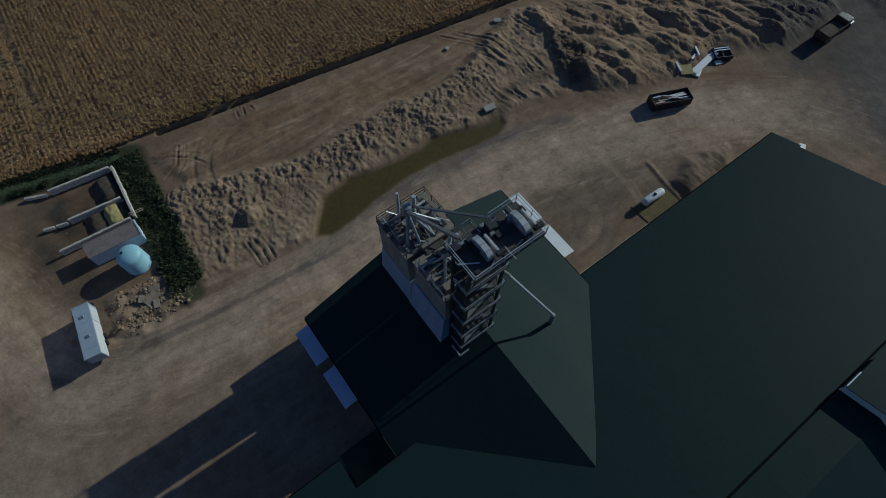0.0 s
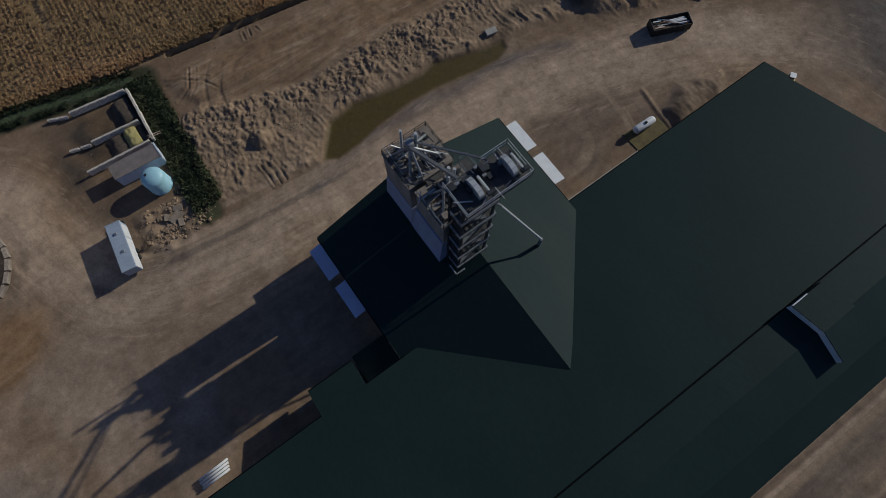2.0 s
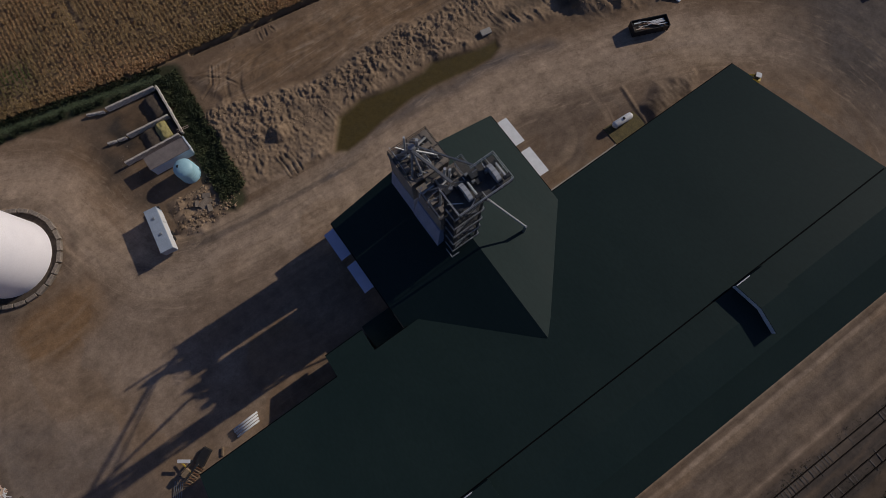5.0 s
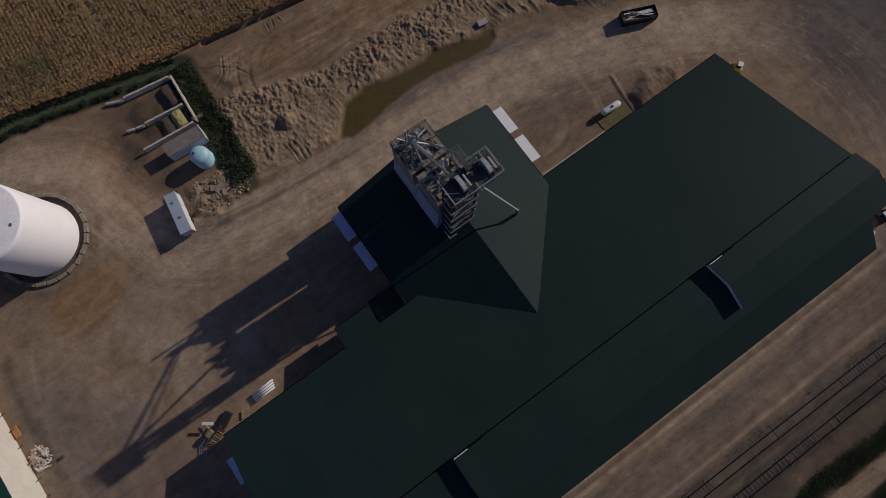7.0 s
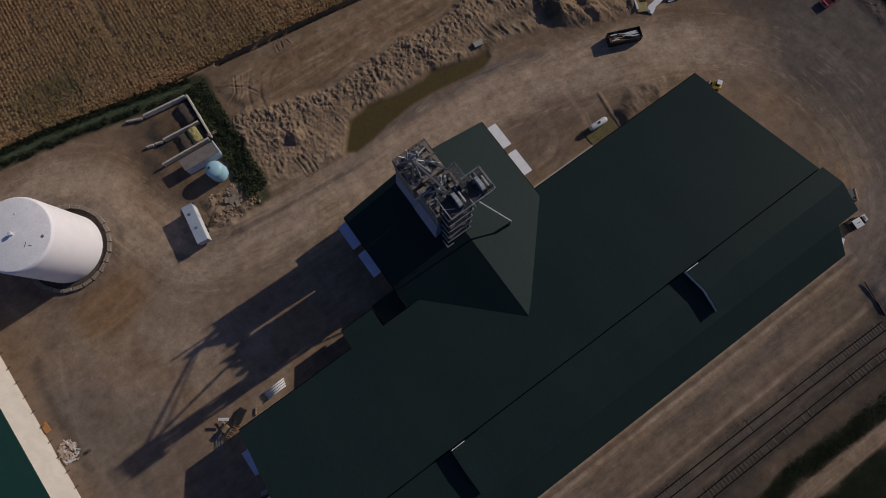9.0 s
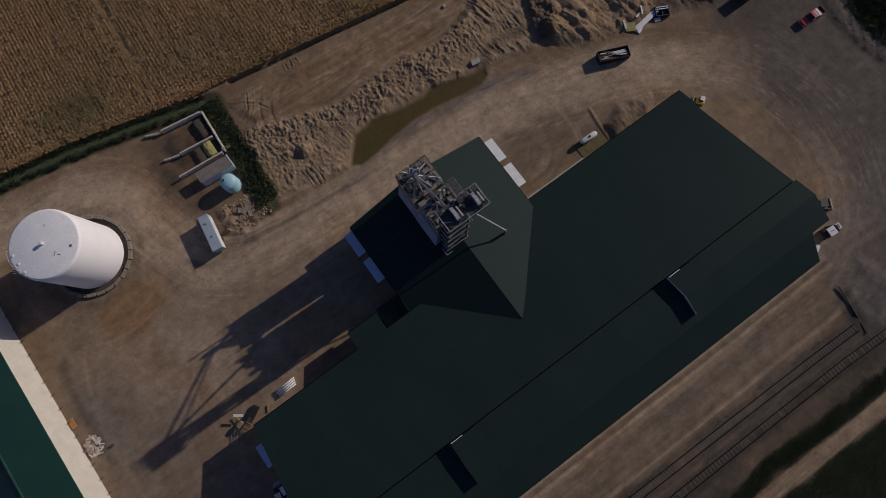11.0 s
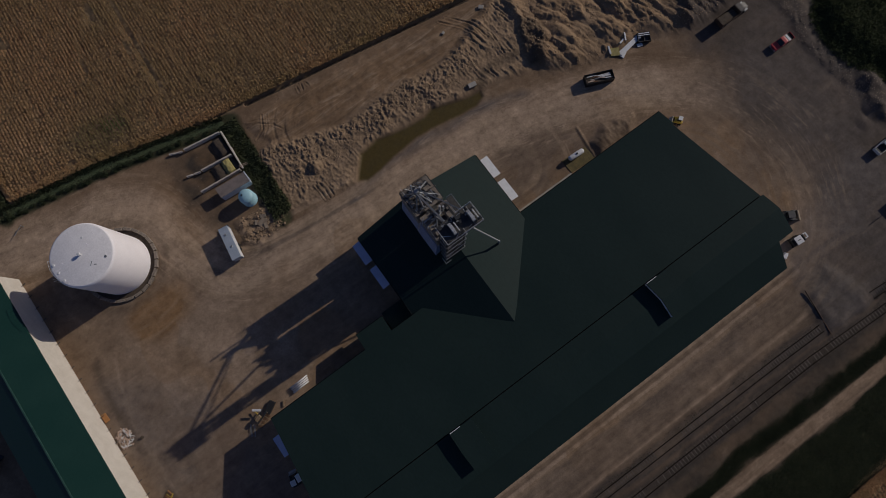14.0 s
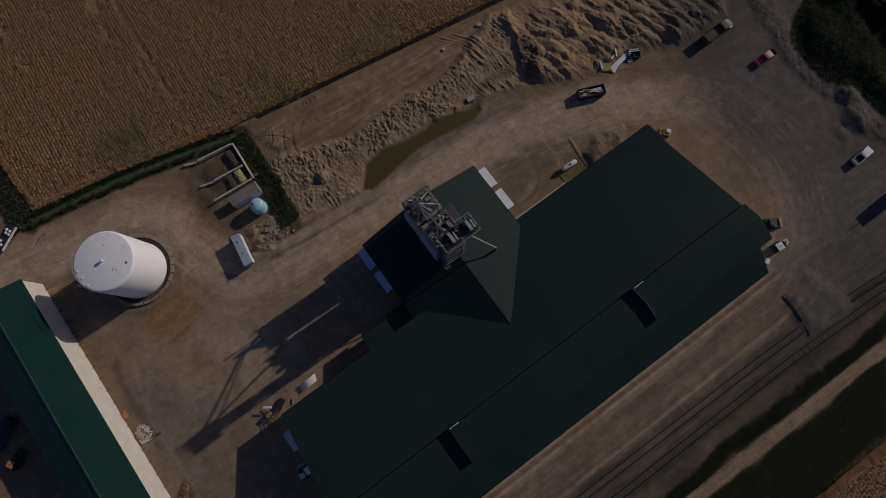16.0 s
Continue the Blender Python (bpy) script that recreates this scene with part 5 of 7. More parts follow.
pit = solid("silo_footing", lathe(B(), SCX, SCY, [(SR + 0.02, 0.10), (7.6, 0.10), (7.6, 0.02)], 64), SOILPILE, "dark strip of earth round the silo foot", "footing", "structure")
ring = thing("block_ring", SCX, SCY, 0, "ring of weathered concrete blocks round the silo", "retaining ring")
for i in range(26):
    a = 2 * math.pi * (i + 0.5) / 26
    rng = random.Random(i)
    ob = part("concrete_block", box(B(), -0.86, 0.86, -0.33, 0.33, -0.1, 0.55 + 0.1 * rng.random(), 0.05), BLOCK, ring, "", False, True)
    ob.matrix_basis = pose(7.95 * math.cos(a), 7.95 * math.sin(a), 0, rng.uniform(-3, 3), 0, math.degrees(a) + 90 + rng.uniform(-4, 4))

# ---- long green-roofed shed on the west side ----
shed = thing("west_shed", -71.5, 30, 0, "long shed with green metal roof and cream wall", "building")
Y0, Y1 = -40.0, 65.6
part("roof_slope", slab(B(), [(-71.6, Y0, 8.9), (-64.75, Y0, 6.65), (-64.75, Y1 + 0.3, 6.65), (-71.6, Y1 + 0.3, 8.9)], 0.16), ROOF2, shed, "bright green sunlit metal roof slope")
part("roof_slope", slab(B(), [(-78.6, Y0, 6.6), (-71.6, Y0, 8.9), (-71.6, Y1 + 0.3, 8.9), (-78.6, Y1 + 0.3, 6.6)], 0.16), ROOF2, shed)
part("ridge_cap", beam(B(), (-71.6, Y0, 8.95), (-71.6, Y1 + 0.35, 8.95), 0.3, 0.1), surface("worn_green_ridge_metal", (0.05, 0.11, 0.09), (0.02, 0.06, 0.05), 1.5, 0.5, 0, 0.05, 6, 0.2), shed, "worn pale green ridge cap")
part("side_wall", box(B(), -65.15, -64.95, Y0, Y1, 0, 6.45), CREAM, shed, "cream sheet-metal wall")
part("side_wall", box(B(), -78.3, -78.1, Y0, Y1, 0, 6.4), CREAM, shed)
part("gable_wall", prism(B(), [(-78.1, 0), (-78.1, 6.4), (-71.6, 8.6), (-65.15, 6.45), (-65.15, 0)], "y", Y1 - 0.2, Y1), CREAM, shed)
for k in range(30):
    y = Y1 - 2.0 - 3.1 * k
    post = tagged(new("wall_bracket", mesh_of("wall_bracket", tube(B(), (-64.97, y, 0.5), (-63.9, y + 0.1, 0.7), 0.09, 6), DARKSTEEL)), "")
    post.parent = shed
    post.matrix_parent_inverse = shed.matrix_basis.inverted()

# ---- bunker of concrete blocks, lean-to and tank ----
SHEDWHITE = surface("white_sheet_cladding", (0.70, 0.73, 0.80), (0.60, 0.63, 0.70), 0.8, 0.5, 0, 0.05, 9, 0.06)
WORNBLOCK = surface("worn_pale_concrete", (0.74, 0.67, 0.60), (0.28, 0.235, 0.19), 1.6, 0.9, 0, 0.3, 7, 0.2)
bunker = thing("storage_bunker", -17, 63, 0, "open bunker of pale concrete block walls", "bunker")
block_mesh = mesh_of("concrete_block", box(B(), -0.73, 0.73, -0.17, 0.17, 0, 0.6, 0.03), WORNBLOCK)


def block_wall(x0, y0, x1, y1, courses):
    length = math.hypot(x1 - x0, y1 - y0)
    n = max(1, round(length / 1.5))
    ang = math.degrees(math.atan2(y1 - y0, x1 - x0))
    rng = random.Random(int(x0 * 7 + y1 * 3))
    for c in range(courses):
        for i in range(n):
            f = (i + 0.5 + (0.0 if c % 2 == 0 else 0.0)) / n
            ob = new("concrete_block", block_mesh)
            ob.parent = bunker
            ob.matrix_basis = bunker.matrix_basis.inverted() @ pose(x0 + (x1 - x0) * f, y0 + (y1 - y0) * f, 0.02 + 0.6 * c, 0, rng.uniform(-1, 1), ang + rng.uniform(-3, 3))


block_wall(-11.2, 67.6, -11.8, 57.4, 2)
block_wall(-11.6, 67.7, -20.2, 68.9, 2)
block_wall(-12.2, 61.6, -19.6, 62.4, 2)
block_wall(-12.4, 57.5, -22.2, 58.2, 2)
block_wall(-20.8, 69.0, -23.6, 70.2, 1)
block_wall(-19.9, 62.5, -23.2, 63.4, 1)


def ramp(name, x0, x1, y0, y1, h, material, label, category, seed):
    """A loose load tipped across a bunker bay, highest towards the back wall."""
    bm = B()
    nx, ny = 14, 18
    rows = []
    for i in range(nx + 1):
        f = i / nx
        row = []
        for j in range(ny + 1):
            g = j / ny
            edge = 0.35 * noise.noise((seed, g * 3.0, 0.4)) + 0.12 * noise.noise((seed, g * 9.0, 2.4))
            side = min(1.0, 5 * min(g, 1 - g) + 0.55)
            z = h * min(1.0, 2.6 * f) * (1 - 0.35 * max(0.0, f - 0.6) / 0.4) * side + 0.16 * h * noise.noise((f * 5 + seed, g * 6, 1.0))
            row.append(bm.verts.new((x0 + (x1 - x0) * f + edge * (1 - f), y0 + (y1 - y0) * g, -0.12 if i in (0, nx) or j in (0, ny) else max(z, 0.05))))
        rows.append(row)
    for a, b in zip(rows, rows[1:]):
        for j in range(ny):
            bm.faces.new((a[j], b[j], b[j + 1], a[j + 1]))
    return solid(name, bm, material, label, category, "", True)


ramp("straw_pile", -15.6, -13.1, 58.05, 61.75, 0.95, STRAW, "yellow straw heaped between the bunker walls", "straw pile", 3)
ramp("soil_mound", -18.3, -15.2, 58.0, 61.9, 0.6, SOILPILE, "dark soil heaped between the bunker walls", "soil pile", 4)
ramp("soil_mound", -13.4, -12.1, 57.9, 61.4, 0.7, SOILPILE, "dark soil against the bunker's back wall", "soil pile", 12)
ramp("soil_mound", -15.2, -11.8, 62.3, 67.2, 0.85, SOILPILE, "dark soil heaped in the bunker corner", "soil pile", 5)

lean = thing("small_shed", -15.5, 54.9, 0, "small white shed with a flat grey roof beside the bunker", "shed")
part("roof", slab(B(), [(-19.15, 53.8, 2.22), (-12.0, 53.32, 2.22), (-12.0, 55.85, 2.3), (-19.15, 56.35, 2.3)], 0.09), surface("grey_brown_roof_metal", (0.26, 0.215, 0.195), (0.18, 0.15, 0.135), 0.6, 0.6, 0.1, 0.05, 6, 0.15), lean)
part("side_wall", slab(B(), [(-19.05, 53.78, 2.13), (-12.06, 53.31, 2.13), (-12.06, 53.42, 2.13), (-19.05, 53.9, 2.13)], 2.2), SHEDWHITE, lean, "white sheet wall")
part("side_wall", box(B(), -12.1, -11.98, 53.42, 55.8, 0, 2.13), SHEDWHITE, lean, "white sheet wall")
part("side_wall", box(B(), -19.1, -18.98, 53.9, 56.2, 0, 2.13), SHEDWALL, lean)
part("side_wall", slab(B(), [(-18.98, 56.1, 2.2), (-12.1, 55.7, 2.2), (-12.1, 55.8, 2.2), (-18.98, 56.22, 2.2)], 2.2), SHEDWALL, lean)
part("roof_edge", slab(B(), [(-12.0, 53.3, 2.3), (-11.8, 53.3, 2.3), (-11.8, 55.9, 2.38), (-12.0, 55.9, 2.38)], 0.14), SHEDWHITE, lean, "white edge sheet")
ladder = thing("ladder", -11.2, 57.9, 1.2, "pale wooden ladder lying across the bunker wall", "ladder")
for dy in (-0.2, 0.2):
    part("rail", beam(B(), (-12.3, 58.0 + dy, 1.27), (-10.3, 57.6 + dy, 1.32), 0.06), PALEWOOD, ladder)
for i in range(5):
    part("rung", beam(B(), (-12.0 + 0.4 * i, 57.74 - 0.08 * i, 1.28), (-12.0 + 0.4 * i, 58.14 - 0.08 * i, 1.28), 0.045), PALEWOOD, ladder)

tank = thing("water_tank", -14.5, 50.7, 0, "pale blue plastic tank with domed top", "tank")
part("tank_body", lathe(B(), -14.5, 50.7, [(1.72, -0.05), (1.72, 0.25), (1.66, 0.3), (1.66, 2.75), (1.5, 3.05), (0.9, 3.35), (0.42, 3.46), (0, 3.5)], 40), TANKBLUE, tank, "", True)
part("tank_lid", lathe(B(), -15.0, 51.1, [(0.26, 3.1), (0.26, 3.4), (0.2, 3.44), (0, 3.44)], 16), DARKSTEEL, tank, "dark filler lid")
bm = B()
for z in (0.8, 1.4, 2.0):
    lathe(bm, -14.5, 50.7, [(1.66, z - 0.05), (1.70, z), (1.66, z + 0.05)], 40)
part("tank_rib", bm, TANKBLUE, tank)


def tyre(x, y, z, rx, rz):
    bm = B()
    n = 18
    rows = []
    for i in range(n):
        t = 2 * math.pi * i / n
        rows.append([bm.verts.new(((0.33 + 0.13 * math.cos(s)) * math.cos(t), (0.33 + 0.13 * math.cos(s)) * math.sin(t), 0.12 * math.sin(s) + 0.12)) for s in [k * math.pi / 3 for k in range(6)]])
    for i in range(n):
        for k in range(6):
            bm.faces.new((rows[i][k], rows[(i + 1) % n][k], rows[(i + 1) % n][(k + 1) % 6], rows[i][(k + 1) % 6]))
    ob = solid("tyre", bm, RUBBER, "worn black tyre lying on the dirt", "tyre", "", True, "old tyres")
    ob.matrix_basis = pose(x, y, z, rx, 0, rz)


for x, y, z, rx in ((-12.2, 48.6, 0.0, 0), (-12.0, 47.7, 0.0, 8), (-12.9, 48.0, 0.02, 0), (-12.3, 48.5, 0.24, 5)):
    tyre(x, y, z, rx, 0)

# ---- box trailer ----
van = thing("box_trailer", -22.9, 44.1, 0, "white box trailer standing on the dirt", "trailer", -8.2)
TRAILER = surface("trailer_white", (0.40, 0.45, 0.53), (0.33, 0.38, 0.45), 0.7, 0.5, 0, 0.05, 6, 0.1)
part("box_body", box(B(), -1.15, 0.95, -3.75, 3.75, 0.6, 2.5, 0.05), TRAILER, van, "", False, True)
for y in (-3.78, 3.78):
    part("roof_trim", box(B(), -1.17, 0.97, y - 0.05, y + 0.05, 2.36, 2.54, 0.02), TRAILER, van, "", False, True)
# sun on the east side is put into whiter panels over the blue-grey body
part("sunlit_side", box(B(), 0.952, 0.98, -3.7, 1.1, 0.65, 2.46), WHITE, van, "east side panel, painted whiter as sunlit", False, True)
part("side_door", box(B(), 0.952, 1.0, 1.2, 3.3, 0.7, 2.4), WHITE, van, "east side door, painted whiter as sunlit", False, True)
for y in (-2.5, -1.25, 0.0, 1.25, 2.5):
    part("roof_rib", box(B(), -1.1, 0.9, y - 0.03, y + 0.03, 2.49, 2.525), TRAILER, van, "", False, True)
part("roof_vent", box(B(), -0.3, 0.1, 1.8, 2.2, 2.53, 2.66, 0.03), STEEL, van, "", False, True)
part("roof_vent", box(B(), -0.2, 0.25, -1.1, -0.7, 2.53, 2.64, 0.03), STEEL, van, "", False, True)
part("chassis", box(B(), -0.8, 0.8, -3.6, 4.6, 0.5, 0.75), DARKSTEEL, van, "", False, True)
for x in (-1.0, 1.0):
    for y in (-1.6, -0.6):
        part("wheel", tube(B(), (x - 0.12, y, 0.4), (x + 0.12, y, 0.4), 0.4, 14), RUBBER, van, "", False, True)


# ---- vehicles ----
def wheels(v, spots, r, w):
    for x, y in spots:
        wh = part("wheel", tube(B(), (x, y - w / 2, r), (x, y + w / 2, r), r, 16), RUBBER, v, "", False, True)
        part("rim", tube(B(), (x, y - w / 2 - 0.01, r), (x, y + w / 2 + 0.01, r), r * 0.55, 12), STEEL, wh, "", False, True)


def pickup(x, y, rz, paint, label, bed):
    """A pickup truck whose bonnet points along +x."""
    v = thing("pickup_truck", x, y, 0, label, "pickup truck", rz, "parked pickups")
    part("body", prism(B(), [(-2.75, 0.45), (-2.75, 1.0), (-0.75, 1.02), (1.15, 1.05), (2.55, 0.98), (2.75, 0.8), (2.75, 0.45)], "y", -0.92, 0.92), paint, v, "", False, True)
    part("cab", prism(B(), [(-0.8, 1.0), (-0.6, 1.72), (-0.3, 1.82), (0.45, 1.82), (1.2, 1.05)], "y", -0.82, 0.82), paint, v, "", False, True)
    part("windscreen", slab(B(), [(0.53, -0.72, 1.80), (1.20, -0.76, 1.10), (1.20, 0.76, 1.10), (0.53, 0.72, 1.80)], 0.03), GLASSY, v, "", False, True)
    part("rear_window", slab(B(), [(-0.83, -0.68, 1.1), (-0.66, -0.64, 1.66), (-0.66, 0.64, 1.66), (-0.83, 0.68, 1.1)], 0.03), GLASSY, v, "", False, True)
    for s in (-1, 1):
        part("side_window", box(B(), -0.45, 0.6, min(s * 0.82, s * 0.84), max(s * 0.82, s * 0.84), 1.15, 1.68), GLASSY, v, "", False, True)
        part("bed_side", box(B(), -2.75, -0.85, s * 0.89 - 0.03, s * 0.89 + 0.03, 1.0, 1.32, 0.01), paint, v, "", False, True)
        part("headlight", box(B(), 2.72, 2.78, s * 0.7 - 0.16, s * 0.7 + 0.16, 0.68, 0.86), WHITE, v, "", False, True)
        part("mirror", box(B(), 0.75, 0.9, s * 0.98 - 0.12, s * 0.98 + 0.12, 1.1, 1.3), BLACK, v, "", False, True)
    part("tailgate", box(B(), -2.8, -2.7, -0.86, 0.86, 0.7, 1.32, 0.02), paint, v, "", False, True)
    part("bed_floor", box(B(), -2.7, -0.82, -0.86, 0.86, 1.03, 1.06), bed, v, "dark load bed", False, True)
    part("bumper", box(B(), 2.72, 2.86, -0.9, 0.9, 0.42, 0.6, 0.03), STEEL, v, "", False, True)
    wheels(v, [(-1.8, -0.85), (-1.8, 0.85), (1.75, -0.85), (1.75, 0.85)], 0.4, 0.26)
    return v


red = pickup(104.5, 8.9, 178, RED, "red pickup truck with a dark load bed, parked on the dirt", BLACK)
part("bed_cover", box(B(), -1.6, -1.05, -0.85, 0.85, 1.33, 1.45, 0.03), WHITE, red, "white box across the load bed", False, True)
pickup(105.8, -23.0, 2, WHITE, "white pickup truck with black load bed, parked on the dirt", BLACK)


def dump_truck(x, y, rz):
    v = thing("dump_truck", x, y, 0, "old brown tipper truck with a grey cab, beside the spoil", "truck", rz)
    part("chassis", box(B(), -4.0, 4.2, -0.5, 0.5, 0.75, 1.0), DARKSTEEL, v, "", False, True)
    part("tipper_floor", box(B(), -4.2, 0.9, -1.2, 1.2, 1.05, 1.2), DULLBROWN, v, "", False, True)
    for s in (-1, 1):
        part("tipper_side", box(B(), -4.2, 0.9, s * 1.2 - 0.06, s * 1.2 + 0.06, 1.2, 2.3, 0.02), DULLBROWN, v, "rusty brown tipper side", False, True)
    part("tipper_front", box(B(), 0.8, 0.95, -1.2, 1.2, 1.2, 2.7, 0.02), DULLBROWN, v, "", False, True)
    part("tipper_tailgate", box(B(), -4.3, -4.18, -1.2, 1.2, 1.15, 2.3, 0.02), DULLBROWN, v, "", False, True)
    part("cab", prism(B(), [(1.2, 0.9), (1.2, 2.55), (2.3, 2.6), (2.7, 1.75), (2.7, 0.9)], "y", -1.05, 1.05), surface("pale_cab_paint", (0.13, 0.11, 0.10), (0.09, 0.075, 0.07), 2, 0.5), v, "", False, True)
    part("windscreen", slab(B(), [(2.34, -0.95, 2.56), (2.70, -0.95, 1.80), (2.70, 0.95, 1.80), (2.34, 0.95, 2.56)], 0.03), GLASSY, v, "", False, True)
    part("bonnet", prism(B(), [(2.7, 0.9), (2.7, 1.7), (4.2, 1.5), (4.3, 0.9)], "y", -0.75, 0.75), surface("grey_bonnet", (0.15, 0.13, 0.12), (0.09, 0.08, 0.075), 2, 0.5), v, "", False, True)
    for s in (-1, 1):
        part("mudguard", box(B(), 3.0, 4.1, s * 0.98 - 0.2, s * 0.98 + 0.2, 1.05, 1.15, 0.03), STEEL, v, "", False, True)
    part("soil_load", box(B(), -4.1, 0.75, -1.1, 1.1, 1.2, 1.95, 0.25), SOILPILE, v, "", False, True)
    wheels(v, [(-3.2, -0.95), (-3.2, 0.95), (-2.0, -0.95), (-2.0, 0.95), (3.5, -0.98), (3.5, 0.98)], 0.5, 0.4)


dump_truck(99.6, 20.9, 0)

box_truck = thing("box_truck", 107.6, -34.4, 0, "tall dark box truck parked on the gravel", "truck", 2)
part("cargo_box", box(B(), -4.0, 3.0, -1.25, 1.25, 1.0, 4.1, 0.05), BLACK, box_truck, "", False, True)
part("cab", prism(B(), [(3.2, 0.7), (3.2, 2.6), (4.6, 2.6), (5.2, 1.6), (5.3, 0.7)], "y", -1.1, 1.1), WHITE, box_truck, "white cab", False, True)
part("tail_lift", box(B(), -4.25, -4.0, -1.1, 1.1, 0.8, 1.9), STEEL, box_truck, "", False, True)
part("mast", tube(B(), (-3.6, -0.1, 4.1), (-3.6, -0.1, 6.0), 0.09, 8), STEEL, box_truck, "", False, True)
wheels(box_truck, [(-2.6, -1.0), (-2.6, 1.0), (4.0, -1.0), (4.0, 1.0)], 0.48, 0.3)

# ---- skip full of scrap ----
skip = thing("waste_skip", 65.2, 26.9, 0, "black steel skip filled with scrap", "skip", -23)
part("skip_floor", box(B(), -3.2, 3.2, -1.1, 1.1, 0.15, 0.3), BLACK, skip, "", False, True)
for s in (-1, 1):
    part("skip_side", box(B(), -3.3, 3.3, s * 1.12 - 0.05, s * 1.12 + 0.05, 0.15, 1.62, 0.02), BLACK, skip, "", False, True)
    part("skip_end", box(B(), s * 3.25 - 0.05, s * 3.25 + 0.05, -1.1, 1.1, 0.15, 1.62, 0.02), BLACK, skip, "", False, True)
    for k in range(7):
        part("side_rib", box(B(), -3.0 + k, -2.9 + k, s * 1.2 - 0.05, s * 1.2 + 0.05, 0.15, 1.55), BLACK, skip, "", False, True)
part("scrap_fill", box(B(), -3.15, 3.15, -1.05, 1.05, 0.3, 1.0, 0.1), SOILPILE, skip, "dark scrap filling", False, True)
rng = random.Random(8)
for k in range(16):
    x, y, a = rng.uniform(-2.4, 2.4), rng.uniform(-0.7, 0.7), rng.uniform(-0.4, 0.4)
    l = rng.uniform(0.5, 1.3)
    if k < 3:
        x, y, a, l = 1.2, 0.55 - 0.28 * k, 0.03, 1.5
    part("scrap_piece", beam(B(), (x - l * math.cos(a), y - l * math.sin(a), 1.1 + 0.25 * rng.random()), (x + l * math.cos(a), y + l * math.sin(a), 1.15 + 0.25 * rng.random()), rng.uniform(0.1, 0.22), 0.1), (WHITE, WHITE, STEEL, PALEWOOD, BROWNRUST)[k % 5] if k > 2 else WHITE, skip, "pale scrap board", False, True)

# ---- debris by the spoil heaps ----
def board(name, x, y, lx, ly, h, rz, tilt, material, label, category, z=None):
    ob = solid(name, box(B(), -lx / 2, lx / 2, -ly / 2, ly / 2, 0, h, min(0.03, h / 3)), material, label, category)
    ob.matrix_basis = pose(x, y, ground_z(x, y) + 0.05 if z is None else z, tilt, 0, rz)
    return ob


board("white_sheet_scrap", 76.4, 29.2, 6.6, 1.15, 0.3, 8, 4, WHITE, "long bent white panel dumped by the spoil heap", "panel")
board("white_sheet_scrap", 73.7, 28.6, 1.6, 1.5, 0.25, 25, 6, WHITE, "crumpled white sheet dumped by the spoil heap", "panel")
board("yellow_sheet_scrap", 72.5, 29.9, 2.1, 1.9, 0.4, -30, 8, STRAW, "yellow plastic panel dumped by the spoil heap", "panel")
board("white_sheet_scrap", 71.6, 30.9, 0.4, 2.0, 0.3, -20, 5, WHITE, "narrow white strip dumped by the spoil heap", "panel")
frame_box = thing("scrap_frame", 80.1, 28.7, ground_z(80.1, 28.7), "black steel frame dumped by the spoil heap", "frame", -28)
for x0, x1, y0, y1, z1 in ((-1.5, 1.5, -1.15, -1.0, 0.8), (-1.5, 1.5, 1.0, 1.15, 0.8), (-1.5, -1.35, -1.0, 1.0, 0.7), (1.35, 1.5, -1.0, 1.0, 0.7), (-0.1, 0.1, -1.0, 1.0, 0.6)):
    part("frame_bar", box(B(), x0, x1, y0, y1, 0, z1, 0.02), BLACK, frame_box, "", False, True)
part("floor_sheet", box(B(), -1.35, 1.35, -1.0, 1.0, 0.02, 0.12), TARP, frame_box, "", False, True)
for y in (0.35, 0.8):
    part("loose_bar", box(B(), -1.3, 1.3, y - 0.1, y + 0.1, 0.8, 0.95, 0.02), WHITE, frame_box, "white loose bar", False, True)
board("white_strip", 76.4, 31.3, 2.0, 0.35, 0.2, 60, 6, WHITE, "white strip sticking out of the dirt", "strip")
board("white_strip", 75.2, 30.9, 1.4, 0.4, 0.2, 15, 6, WHITE, "bent white strip lying on the dirt", "strip")
board("white_sheet_scrap", 78.4, 27.9, 1.3, 0.8, 0.2, -20, 5, WHITE, "small white panel dumped by the spoil heap", "panel")
board("concrete_slab", 41.2, 42.9, 1.9, 1.1, 0.35, -10, 6, CONCRETE, "pale concrete slab at the water's edge", "slab")
board("concrete_slab", 54.6, 57.4, 1.2, 0.9, 0.3, -40, 6, CONCRETE, "pale concrete lump on the dirt", "slab")
board("concrete_slab", 43.6, 57.4, 0.7, 0.6, 0.3, 20, 6, CONCRETE, "pale concrete lump on the dirt", "slab")
for x, y, s, a in ((-15.0, 44.6, 2.2, 20), (-14.2, 45.6, 1.4, -30), (-16.2, 45.2, 1.1, 60), (-14.8, 43.4, 1.3, 75)):
    board("broken_slab", x, y, s, s * 0.6, 0.18, a, 9, STONE, "broken grey concrete slab on the rubble", "slab")

# ---- gas tank on its plot ----
plot = thing("tank_plot", 50, 14.6, 0, "square of dead yellow-green grass with a concrete edge", "plot", kind="structure")
part("dead_grass", slab(B(), [(46.6, 13.1, 0.09), (53.2, 12.7, 0.09), (52.6, 16.2, 0.09), (46.5, 16.6, 0.09)], 0.3), surface("dead_grass", (0.165, 0.128, 0.055), (0.10, 0.082, 0.042), 0.8, 0.95, 0, 0.4, 9, 0.3), plot)
part("kerb", beam(B(), (31.2, 13.05, 0.1), (46.4, 13.05, 0.1), 0.35, 0.3), CONCRETE, plot)
gas = thing("gas_tank", 49.6, 15.7, 0, "white horizontal gas tank on two cradles", "gas tank", -3)
bm = B()
